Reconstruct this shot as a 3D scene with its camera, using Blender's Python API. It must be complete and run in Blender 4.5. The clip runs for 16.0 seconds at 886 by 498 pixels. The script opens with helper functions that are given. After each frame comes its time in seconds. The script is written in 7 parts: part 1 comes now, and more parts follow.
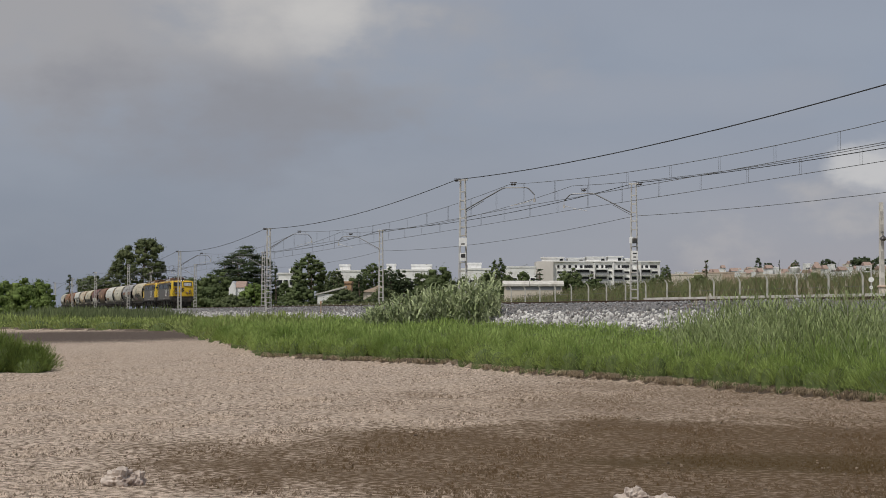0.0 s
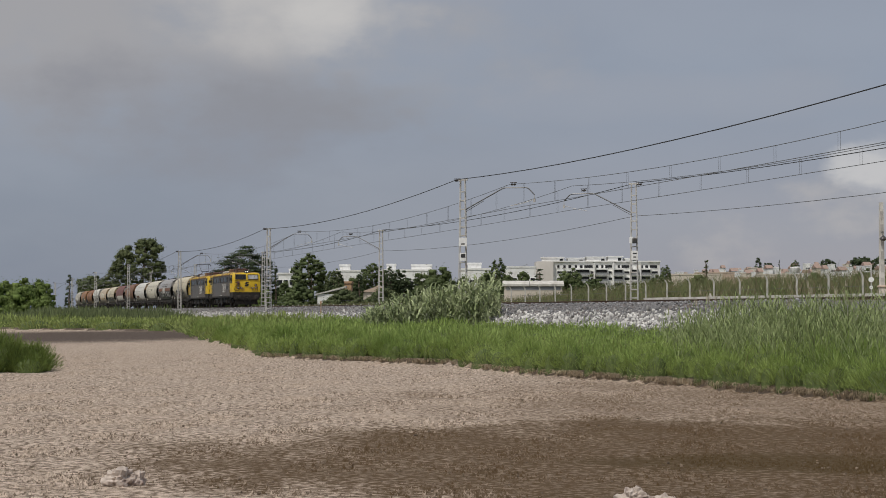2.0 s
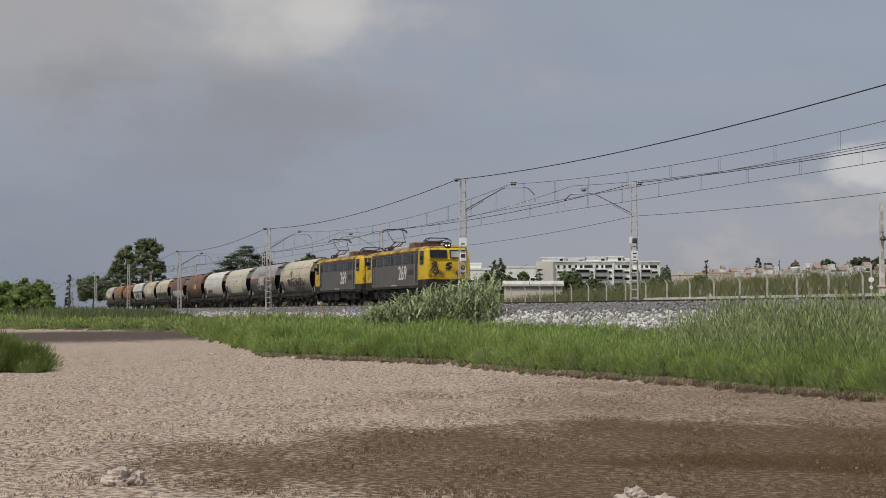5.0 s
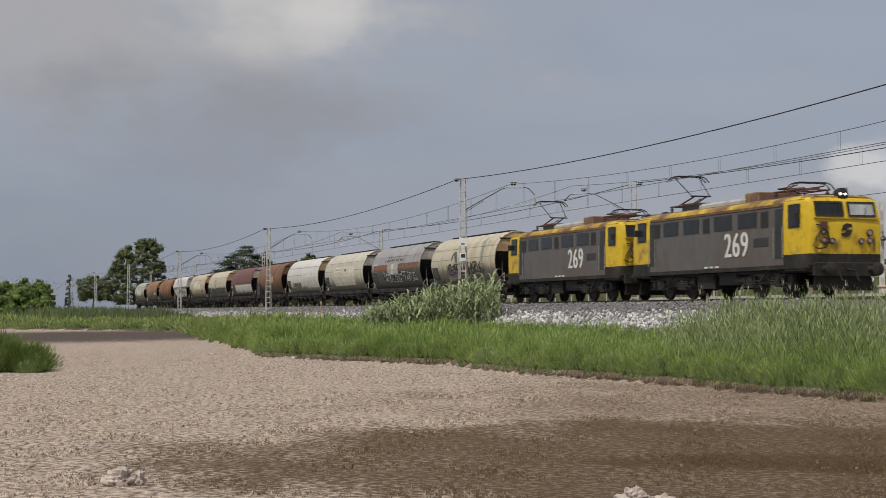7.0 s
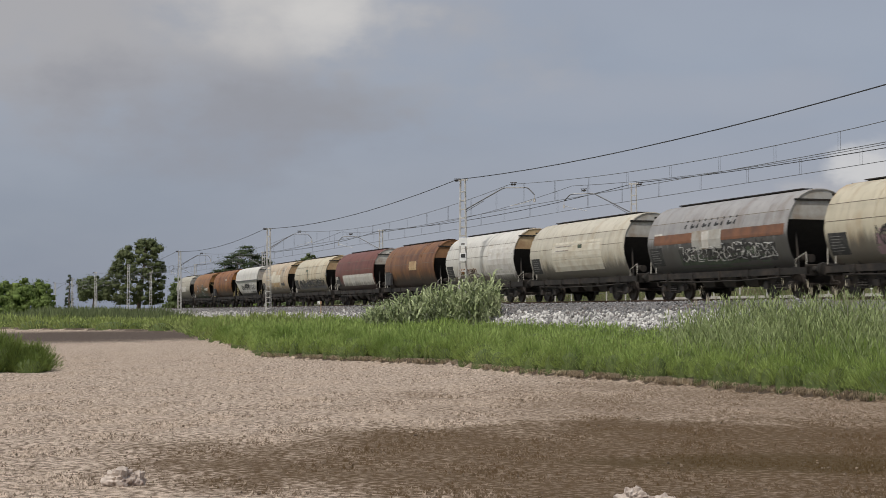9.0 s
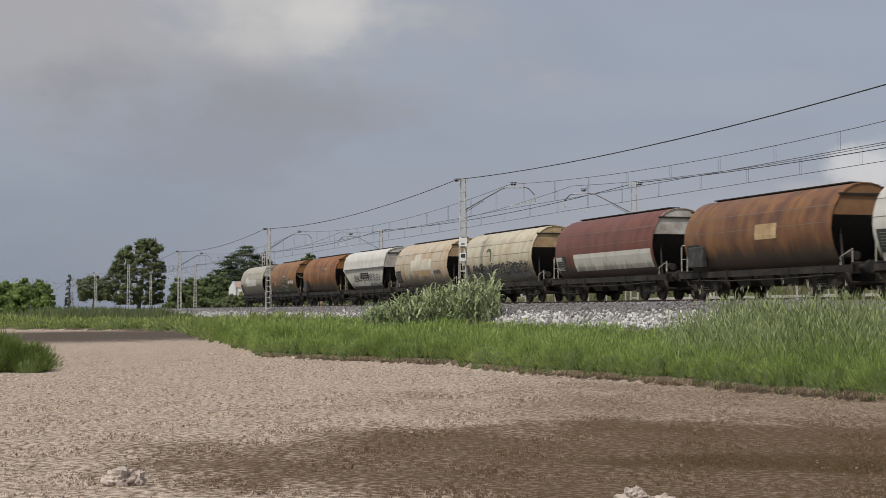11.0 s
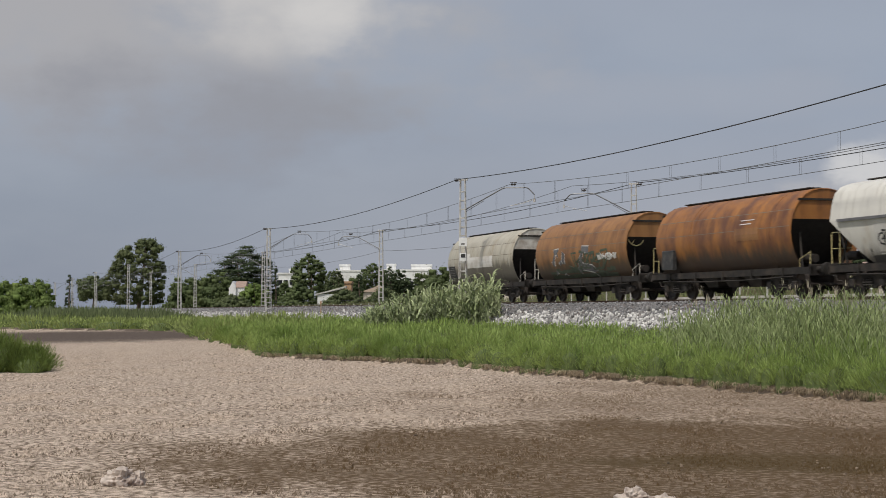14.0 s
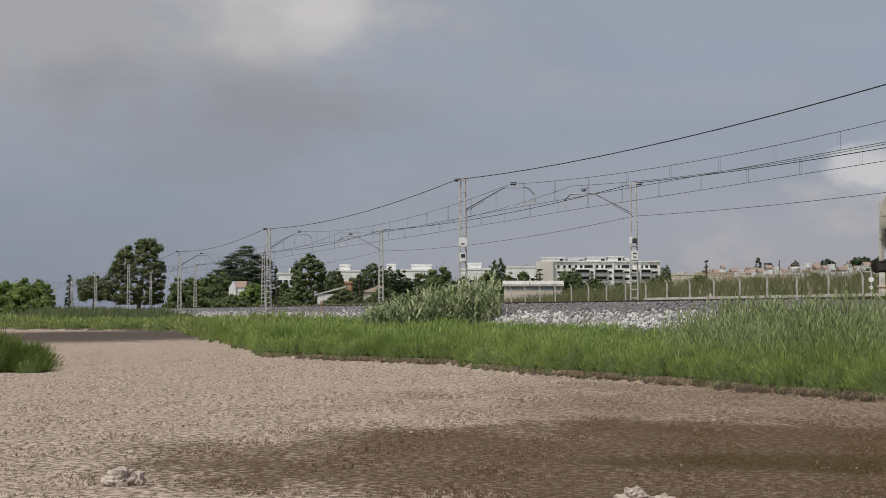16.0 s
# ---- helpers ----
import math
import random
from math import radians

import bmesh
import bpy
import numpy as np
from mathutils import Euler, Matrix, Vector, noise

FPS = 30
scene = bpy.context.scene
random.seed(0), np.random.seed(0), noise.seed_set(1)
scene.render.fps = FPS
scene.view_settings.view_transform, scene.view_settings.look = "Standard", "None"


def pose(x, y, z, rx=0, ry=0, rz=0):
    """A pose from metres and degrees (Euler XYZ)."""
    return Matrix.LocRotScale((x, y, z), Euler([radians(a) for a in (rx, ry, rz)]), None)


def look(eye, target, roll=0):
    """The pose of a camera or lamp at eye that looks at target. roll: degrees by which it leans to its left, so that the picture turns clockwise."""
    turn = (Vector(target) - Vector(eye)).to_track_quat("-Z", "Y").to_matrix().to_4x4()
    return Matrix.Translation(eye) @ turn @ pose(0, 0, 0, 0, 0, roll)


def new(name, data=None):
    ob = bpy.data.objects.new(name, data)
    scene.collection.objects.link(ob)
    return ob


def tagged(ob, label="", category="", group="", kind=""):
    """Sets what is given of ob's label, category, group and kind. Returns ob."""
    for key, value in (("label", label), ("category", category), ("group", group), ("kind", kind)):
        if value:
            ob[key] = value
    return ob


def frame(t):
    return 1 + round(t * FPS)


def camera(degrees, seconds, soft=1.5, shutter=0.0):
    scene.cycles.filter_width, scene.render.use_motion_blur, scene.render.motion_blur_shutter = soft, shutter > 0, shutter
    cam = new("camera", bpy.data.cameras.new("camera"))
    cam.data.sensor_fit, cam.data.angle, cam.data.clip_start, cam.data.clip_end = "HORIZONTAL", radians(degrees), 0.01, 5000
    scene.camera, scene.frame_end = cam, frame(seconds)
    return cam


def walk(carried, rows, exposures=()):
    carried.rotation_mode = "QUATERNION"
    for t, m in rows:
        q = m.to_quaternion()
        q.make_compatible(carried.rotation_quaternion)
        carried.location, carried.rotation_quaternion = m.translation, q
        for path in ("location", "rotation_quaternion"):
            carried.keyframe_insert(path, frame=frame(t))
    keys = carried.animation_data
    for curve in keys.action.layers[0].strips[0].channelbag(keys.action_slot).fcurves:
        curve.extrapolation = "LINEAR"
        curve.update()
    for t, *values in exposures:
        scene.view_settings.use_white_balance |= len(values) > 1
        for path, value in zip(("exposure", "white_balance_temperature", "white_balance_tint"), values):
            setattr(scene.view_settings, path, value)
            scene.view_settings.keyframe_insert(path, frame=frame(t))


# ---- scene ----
EYE = 1.6
cam = camera(30.86, 16.0, soft=0.65, shutter=0.18)
walk(cam, [(0.0, pose(0, 0, EYE, 92.24, 0, 0)), (16.0, pose(0, 0, EYE, 92.24, 0, 0))],
     exposures=[(0.0, 0.05), (4.2, 0.07), (6.5, 0.17), (15.0, 0.22), (16.0, 0.12)])

# ---- light ----
SUN_DIR = Vector((-0.36, -0.42, 0.83)).normalized()      # towards the sun
sun_data = bpy.data.lights.new("sun", "SUN")
sun_data.energy, sun_data.angle, sun_data.color = 2.5, radians(4.0), (1.0, 0.955, 0.89)
sun = new("sun", sun_data)
sun.matrix_world = look(SUN_DIR * 60, (0, 0, 0))


def build_world():
    """Blue-grey stormy sky: a clear-sky base veiled by cloud layers."""
    w = bpy.data.worlds.new("sky")
    scene.world = w
    w.use_nodes = True
    nt = w.node_tree
    n, l = nt.nodes, nt.links
    n.clear()
    out = n.new("ShaderNodeOutputWorld")
    bg = n.new("ShaderNodeBackground")
    bg.inputs["Strength"].default_value = 0.1
    l.new(bg.outputs[0], out.inputs[0])
    sky = n.new("ShaderNodeTexSky")
    sky.sky_type = "NISHITA"
    sky.sun_disc = False
    sky.sun_elevation = math.asin(SUN_DIR.z)
    sky.sun_rotation = math.atan2(SUN_DIR.x, SUN_DIR.y)
    tc = n.new("ShaderNodeTexCoord")

    def noise_tex(scale, detail, loc, stretch, rough=0.55):
        mp = n.new("ShaderNodeMapping")
        mp.inputs["Location"].default_value = loc
        mp.inputs["Scale"].default_value = (1, 1, stretch)
        l.new(tc.outputs["Generated"], mp.inputs["Vector"])
        t = n.new("ShaderNodeTexNoise")
        t.inputs["Scale"].default_value = scale
        t.inputs["Detail"].default_value = detail
        t.inputs["Roughness"].default_value = rough
        l.new(mp.outputs[0], t.inputs["Vector"])
        return t.outputs[0]

    def rng(v, a, b, lo=0.0, hi=1.0):
        m = n.new("ShaderNodeMapRange")
        m.interpolation_type = "SMOOTHSTEP"
        for i, x in enumerate((a, b, lo, hi)):
            m.inputs[1 + i].default_value = x
        l.new(v, m.inputs[0])
        return m.outputs[0]

    def mathn(op, a, b):
        m = n.new("ShaderNodeMath")
        m.operation = op
        for i, x in enumerate((a, b)):
            if isinstance(x, (int, float)):
                m.inputs[i].default_value = x
            else:
                l.new(x, m.inputs[i])
        return m.outputs[0]

    def mix(f, a, b):
        m = n.new("ShaderNodeMix")
        m.data_type = "RGBA"
        for s, x in ((m.inputs["Factor"], f), (m.inputs["A"], a), (m.inputs["B"], b)):
            if isinstance(x, (int, float)):
                s.default_value = x
            elif isinstance(x, tuple):
                s.default_value = (*x, 1)
            else:
                l.new(x, s)
        return m.outputs["Result"]

    def heap(az, el, wide, tall):
        """A soft mound in the direction az, el (degrees, az to the right of +y)."""
        a, e = radians(az), radians(el)
        d = Vector((math.sin(a) * math.cos(e), math.cos(a) * math.cos(e), math.sin(e)))
        right = Vector((math.cos(a), -math.sin(a), 0))
        up = right.cross(d)
        tot = None
        for v, size in ((right, wide), (up, tall)):
            m = n.new("ShaderNodeVectorMath")
            m.operation = "DOT_PRODUCT"
            m.inputs[1].default_value = v
            l.new(tc.outputs["Generated"], m.inputs[0])
            q = mathn("MULTIPLY", m.outputs["Value"], 1 / math.sin(radians(size)))
            q = mathn("MULTIPLY", q, q)
            tot = q if tot is None else mathn("ADD", tot, q)
        f = n.new("ShaderNodeVectorMath")
        f.operation = "DOT_PRODUCT"
        f.inputs[1].default_value = d
        l.new(tc.outputs["Generated"], f.inputs[0])
        ahead = mathn("GREATER_THAN", f.outputs["Value"], 0.0)
        return mathn("MULTIPLY", mathn("SUBTRACT", 1.0, tot), ahead)

    sep = n.new("ShaderNodeSeparateXYZ")
    l.new(tc.outputs["Generated"], sep.inputs[0])
    big = noise_tex(2.6, 5, (3.1, 0.4, 0.2), 2.6)
    mid = noise_tex(9.0, 7, (0.3, 1.7, 0.9), 2.2)
    fine = noise_tex(26.0, 6, (2.0, 0.2, 1.1), 1.6)
    # veil: darker near the horizon on one side, paler and warmer on the other
    side = rng(sep.outputs["X"], -0.28, 0.26)
    low = rng(sep.outputs["Z"], -0.02, 0.16)
    slate = mix(side, (1.8, 2.12, 2.82), (3.25, 3.1, 3.45))
    high = mix(side, (2.75, 2.98, 3.5), (2.68, 3.05, 3.75))
    veil = mix(low, slate, high)
    veil = mix(rng(big, 0.42, 0.66, 0.0, 0.45), veil, (3.1, 3.3, 3.8))
    veil = mix(rng(mid, 0.35, 0.75, 0.0, 0.22), veil, (2.2, 2.4, 2.95))
    base = mix(0.93, sky.outputs[0], veil)

    def ragged(h, k=1.1):
        a = mathn("MULTIPLY", mathn("SUBTRACT", mid, 0.5), k * 2.8)
        b = mathn("MULTIPLY", mathn("SUBTRACT", fine, 0.5), k * 1.6)
        return mathn("ADD", h, mathn("ADD", a, b))

    # grey bank, its sunlit crest, its shaded belly, small lit heaps over the hills
    c = mix(rng(ragged(heap(-13.0, 10.4, 16, 5.0), 0.8), -0.2, 1.2, 0, 0.85), base, (3.5, 3.45, 3.55))
    c = mix(rng(ragged(heap(-9.0, 7.0, 7.5, 2.2), 1.2), -0.5, 1.6, 0, 0.75), c, (2.35, 2.44, 2.8))
    c = mix(rng(ragged(heap(-5.6, 10.9, 5.0, 2.3), 0.9), -0.4, 1.5, 0, 0.85), c, (4.9, 4.8, 4.75))
    c = mix(rng(ragged(heap(-4.2, 10.6, 1.8, 1.9), 0.7), -0.2, 1.4, 0, 0.5), c, (5.6, 5.5, 5.4))
    c = mix(rng(ragged(heap(-4.6, 7.4, 5.5, 1.2), 1.0), -0.2, 1.4, 0, 0.4), c, (2.5, 2.58, 2.85))
    c = mix(rng(ragged(heap(8.0, 7.6, 9.0, 0.9), 0.9), -0.4, 1.4, 0, 0.35), c, (3.35, 3.5, 3.95))
    c = mix(rng(ragged(heap(10.2, 2.7, 2.6, 1.2), 1.6), -0.1, 1.4, 0, 0.6), c, (4.5, 4.3, 4.25))
    c = mix(rng(ragged(heap(13.6, 3.3, 2.2, 1.1), 1.8), -0.1, 1.4, 0, 0.55), c, (4.6, 4.4, 4.3))
    c = mix(rng(ragged(heap(15.1, 5.2, 1.3, 1.1), 2.0), -0.3, 1.6, 0, 0.7), c, (6.0, 5.9, 5.8))
    l.new(c, bg.inputs["Color"])


build_world()

# ---- materials ----


def mat(name, c1, c2, rough=0.8, scale=3.0, bump=0.2, metal=0.0, c3=None, scale3=0.7, cover=0.55, soft3=0.12,
        stretch=(1, 1, 1), bump_scale=None, spec=0.4, detail=6, island=0.0, thing=0.0, dist=0.02):
    """Two tones by fine grain, a third by larger patches (stains, rust, wear), and relief."""
    m = bpy.data.materials.new(name)
    m.use_nodes = True
    nt = m.node_tree
    n, l = nt.nodes, nt.links
    b = n["Principled BSDF"]
    b.inputs["Roughness"].default_value = rough
    b.inputs["Metallic"].default_value = metal
    b.inputs["Specular IOR Level"].default_value = spec
    tc = n.new("ShaderNodeTexCoord")
    mp = n.new("ShaderNodeMapping")
    mp.inputs["Scale"].default_value = stretch
    l.new(tc.outputs["Object"], mp.inputs["Vector"])

    def tex(s, d=detail):
        t = n.new("ShaderNodeTexNoise")
        t.inputs["Scale"].default_value = s
        t.inputs["Detail"].default_value = d
        t.inputs["Roughness"].default_value = 0.6
        l.new(mp.outputs[0], t.inputs["Vector"])
        return t.outputs[0]

    def rng(v, a, bb, lo=0.0, hi=1.0):
        r = n.new("ShaderNodeMapRange")
        for i, x in enumerate((a, bb, lo, hi)):
            r.inputs[1 + i].default_value = x
        l.new(v, r.inputs[0])
        return r.outputs[0]

    def mix(f, a, bb):
        x = n.new("ShaderNodeMix")
        x.data_type = "RGBA"
        l.new(f, x.inputs["Factor"])
        for s, v in ((x.inputs["A"], a), (x.inputs["B"], bb)):
            if isinstance(v, tuple):
                s.default_value = (*v, 1)
            else:
                l.new(v, s)
        return x.outputs["Result"]

    grain = tex(scale)
    col = mix(rng(grain, 0.3, 0.7), c1, c2)
    if c3:
        col = mix(rng(tex(scale3), cover - soft3, cover + soft3), col, c3)
    if island or thing:
        hs = n.new("ShaderNodeHueSaturation")
        if island:
            g = n.new("ShaderNodeNewGeometry")
            l.new(rng(g.outputs["Random Per Island"], 0, 1, 1 - island, 1 + island), hs.inputs["Value"])
        else:
            g = n.new("ShaderNodeObjectInfo")
            l.new(rng(g.outputs["Random"], 0, 1, 1 - thing, 1 + thing), hs.inputs["Value"])
        l.new(col, hs.inputs["Color"])
        col = hs.outputs["Color"]
    l.new(col, b.inputs["Base Color"])
    if bump:
        bp = n.new("ShaderNodeBump")
        bp.inputs["Strength"].default_value = bump
        bp.inputs["Distance"].default_value = dist
        l.new(tex(bump_scale, 5) if bump_scale else grain, bp.inputs["Height"])
        l.new(bp.outputs[0], b.inputs["Normal"])
    return m


def glass(name, col=(0.014, 0.015, 0.017), rough=0.25):
    m = mat(name, col, tuple(min(1, c * 1.8) for c in col), rough, 2.0, 0.0, spec=0.35)
    return m


def glow(name, col, power):
    m = mat(name, col, col, 0.3, 2, 0)
    b = m.node_tree.nodes["Principled BSDF"]
    b.inputs["Emission Color"].default_value = (*col, 1)
    b.inputs["Emission Strength"].default_value = power
    return m


def leaves(name, c1, c2, scale=0.5, island=0.28, trans=0.2):
    m = mat(name, c1, c2, 0.65, scale, 0.0, island=island, spec=0.25)
    b = m.node_tree.nodes["Principled BSDF"]
    nt = m.node_tree
    tr = nt.nodes.new("ShaderNodeBsdfTranslucent")
    mx = nt.nodes.new("ShaderNodeMixShader")
    mx.inputs[0].default_value = trans
    nt.links.new(b.inputs["Base Color"].links[0].from_socket, tr.inputs["Color"])
    nt.links.new(b.outputs[0], mx.inputs[1])
    nt.links.new(tr.outputs[0], mx.inputs[2])
    nt.links.new(mx.outputs[0], nt.nodes["Material Output"].inputs["Surface"])
    return m


M = {}
M["grass"] = leaves("grass", (0.225, 0.315, 0.08), (0.36, 0.445, 0.14), 0.35, 0.28, 0.3)
M["grass_far"] = leaves("grass_far", (0.24, 0.3, 0.085), (0.35, 0.4, 0.145), 0.15, 0.35, 0.25)
M["grass_dry"] = leaves("grass_dry", (0.22, 0.17, 0.09), (0.13, 0.12, 0.05), 0.6)
M["reed"] = leaves("reed", (0.22, 0.275, 0.105), (0.36, 0.41, 0.2), 0.5, 0.4, 0.35)
# dark green that paints shade into the hearts of the grass mounds
M["mound_shade"] = mat("mound_shade", (0.06, 0.085, 0.026), (0.11, 0.14, 0.045), 0.95, 9, 0.6)
M["straw"] = leaves("straw", (0.5, 0.41, 0.29), (0.22, 0.165, 0.11), 2.0)
M["cane"] = leaves("cane", (0.19, 0.24, 0.1), (0.46, 0.5, 0.3), 1.4, 0.5, 0.08)
M["leaf_dark"] = leaves("leaf_dark", (0.042, 0.062, 0.03), (0.075, 0.1, 0.045), 0.3)
M["leaf_mid"] = leaves("leaf_mid", (0.075, 0.105, 0.04), (0.125, 0.155, 0.06), 0.3)
M["leaf_olive"] = leaves("leaf_olive", (0.085, 0.11, 0.048), (0.135, 0.16, 0.07), 0.3)
M["leaf_green"] = leaves("leaf_green", (0.11, 0.165, 0.04), (0.18, 0.235, 0.065), 0.3)
M["bark"] = mat("bark", (0.12, 0.085, 0.06), (0.2, 0.16, 0.12), 0.9, 6, 0.5)
M["ballast"] = mat("ballast", (0.075, 0.073, 0.074), (0.24, 0.235, 0.235), 0.9, 9, 0.9, c3=(0.16, 0.125, 0.1), scale3=0.8, bump_scale=11, dist=0.06)
M["ballast_stone"] = mat("ballast_stone", (0.15, 0.147, 0.15), (0.29, 0.285, 0.285), 0.9, 5, 0.3, island=0.6)
M["riprap"] = mat("riprap", (0.3, 0.29, 0.275), (0.58, 0.565, 0.54), 0.85, 6, 0.5, island=0.6)
M["rail"] = mat("rail", (0.09, 0.055, 0.04), (0.14, 0.09, 0.06), 0.6, 8, 0.2, metal=0.5)
M["concrete"] = mat("concrete", (0.42, 0.4, 0.36), (0.55, 0.53, 0.49), 0.85, 6, 0.3, c3=(0.3, 0.28, 0.25), scale3=1.2)
M["concrete_pale"] = mat("concrete_pale", (0.55, 0.53, 0.48), (0.7, 0.68, 0.63), 0.8, 6, 0.2, c3=(0.45, 0.42, 0.37), scale3=1.4)
M["mast"] = mat("mast", (0.46, 0.45, 0.43), (0.6, 0.59, 0.56), 0.6, 5, 0.15, metal=0.15, c3=(0.36, 0.3, 0.25), scale3=2.0, cover=0.62)
M["tube_grey"] = mat("tube_grey", (0.13, 0.13, 0.135), (0.2, 0.2, 0.2), 0.5, 5, 0, metal=0.4)
M["wire"] = mat("wire", (0.03, 0.03, 0.032), (0.055, 0.055, 0.055), 0.5, 5, 0, metal=0.4)
M["wire_pale"] = mat("wire_pale", (0.13, 0.135, 0.14), (0.2, 0.2, 0.2), 0.5, 5, 0, metal=0.4)
M["insulator"] = mat("insulator", (0.05, 0.045, 0.045), (0.09, 0.08, 0.075), 0.25, 5, 0)
M["white_paint"] = mat("white_paint", (0.8, 0.8, 0.78), (0.86, 0.86, 0.84), 0.6, 3, 0.05, c3=(0.6, 0.58, 0.55), scale3=0.5, cover=0.62)
M["black"] = mat("black", (0.018, 0.017, 0.016), (0.035, 0.032, 0.03), 0.6, 6, 0.1)
M["underframe"] = mat("underframe", (0.013, 0.012, 0.0105), (0.032, 0.027, 0.023), 0.75, 5, 0.35, c3=(0.06, 0.046, 0.036), scale3=1.6, cover=0.6)
M["wheel"] = mat("wheel", (0.035, 0.03, 0.027), (0.075, 0.06, 0.05), 0.55, 6, 0.2, metal=0.5)
M["loco_yellow"] = mat("loco_yellow", (0.66, 0.43, 0.02), (0.74, 0.5, 0.03), 0.5, 2.5, 0.06, c3=(0.3, 0.17, 0.04), scale3=1.7, cover=0.63, soft3=0.1)
M["loco_roof"] = mat("loco_roof", (0.6, 0.4, 0.03), (0.7, 0.48, 0.05), 0.6, 2.5, 0.1, c3=(0.17, 0.09, 0.045), scale3=0.9, cover=0.5, soft3=0.12)
M["roof_brown"] = mat("roof_brown", (0.13, 0.075, 0.05), (0.22, 0.13, 0.085), 0.8, 3, 0.2, c3=(0.35, 0.26, 0.06), scale3=1.0, cover=0.62)
M["loco_grey"] = mat("loco_grey", (0.105, 0.098, 0.094), (0.14, 0.131, 0.124), 0.5, 2.0, 0.06, c3=(0.12, 0.08, 0.06), scale3=0.45, cover=0.62, soft3=0.14, stretch=(1, 1, 0.6))
M["loco_grey_dark"] = mat("loco_grey_dark", (0.03, 0.03, 0.032), (0.048, 0.046, 0.046), 0.5, 2.0, 0.05)
M["glass"] = glass("glass")
M["glass_pale"] = glass("glass_pale", (0.3, 0.3, 0.3), 0.25)
M["lamp_on"] = glow("lamp_on", (1.0, 0.93, 0.8), 1.3)
M["chrome"] = mat("chrome", (0.4, 0.38, 0.35), (0.5, 0.48, 0.45), 0.35, 4, 0, metal=0.6)
M["copper_pipe"] = mat("copper_pipe", (0.09, 0.04, 0.03), (0.15, 0.07, 0.05), 0.6, 5, 0.1)
M["number_white"] = mat("number_white", (0.66, 0.65, 0.61), (0.76, 0.75, 0.71), 0.6, 6, 0, c3=(0.45, 0.43, 0.4), scale3=3, cover=0.66)
M["plate_black"] = mat("plate_black", (0.03, 0.03, 0.032), (0.05, 0.05, 0.05), 0.6, 5, 0.05, c3=(0.12, 0.11, 0.1), scale3=3, cover=0.62)
M["handrail"] = mat("handrail", (0.55, 0.52, 0.45), (0.65, 0.62, 0.55), 0.5, 5, 0)
M["handrail_yellow"] = mat("handrail_yellow", (0.5, 0.42, 0.2), (0.55, 0.47, 0.24), 0.5, 5, 0)
M["wall_pink"] = mat("wall_pink", (0.5, 0.38, 0.29), (0.58, 0.46, 0.37), 0.85, 0.6, 0.05)
M["wall_cream"] = mat("wall_cream", (0.62, 0.55, 0.46), (0.7, 0.63, 0.54), 0.85, 0.6, 0.05)
M["roof_tile"] = mat("roof_tile", (0.3, 0.21, 0.17), (0.38, 0.28, 0.23), 0.85, 1.5, 0.2)
M["rust_house"] = mat("rust_house", (0.42, 0.26, 0.16), (0.5, 0.33, 0.2), 0.85, 1.5, 0.1)
M["rock"] = mat("rock", (0.4, 0.33, 0.28), (0.66, 0.58, 0.51), 0.9, 14, 0.9, c3=(0.16, 0.105, 0.085), scale3=6, cover=0.58, bump_scale=20)


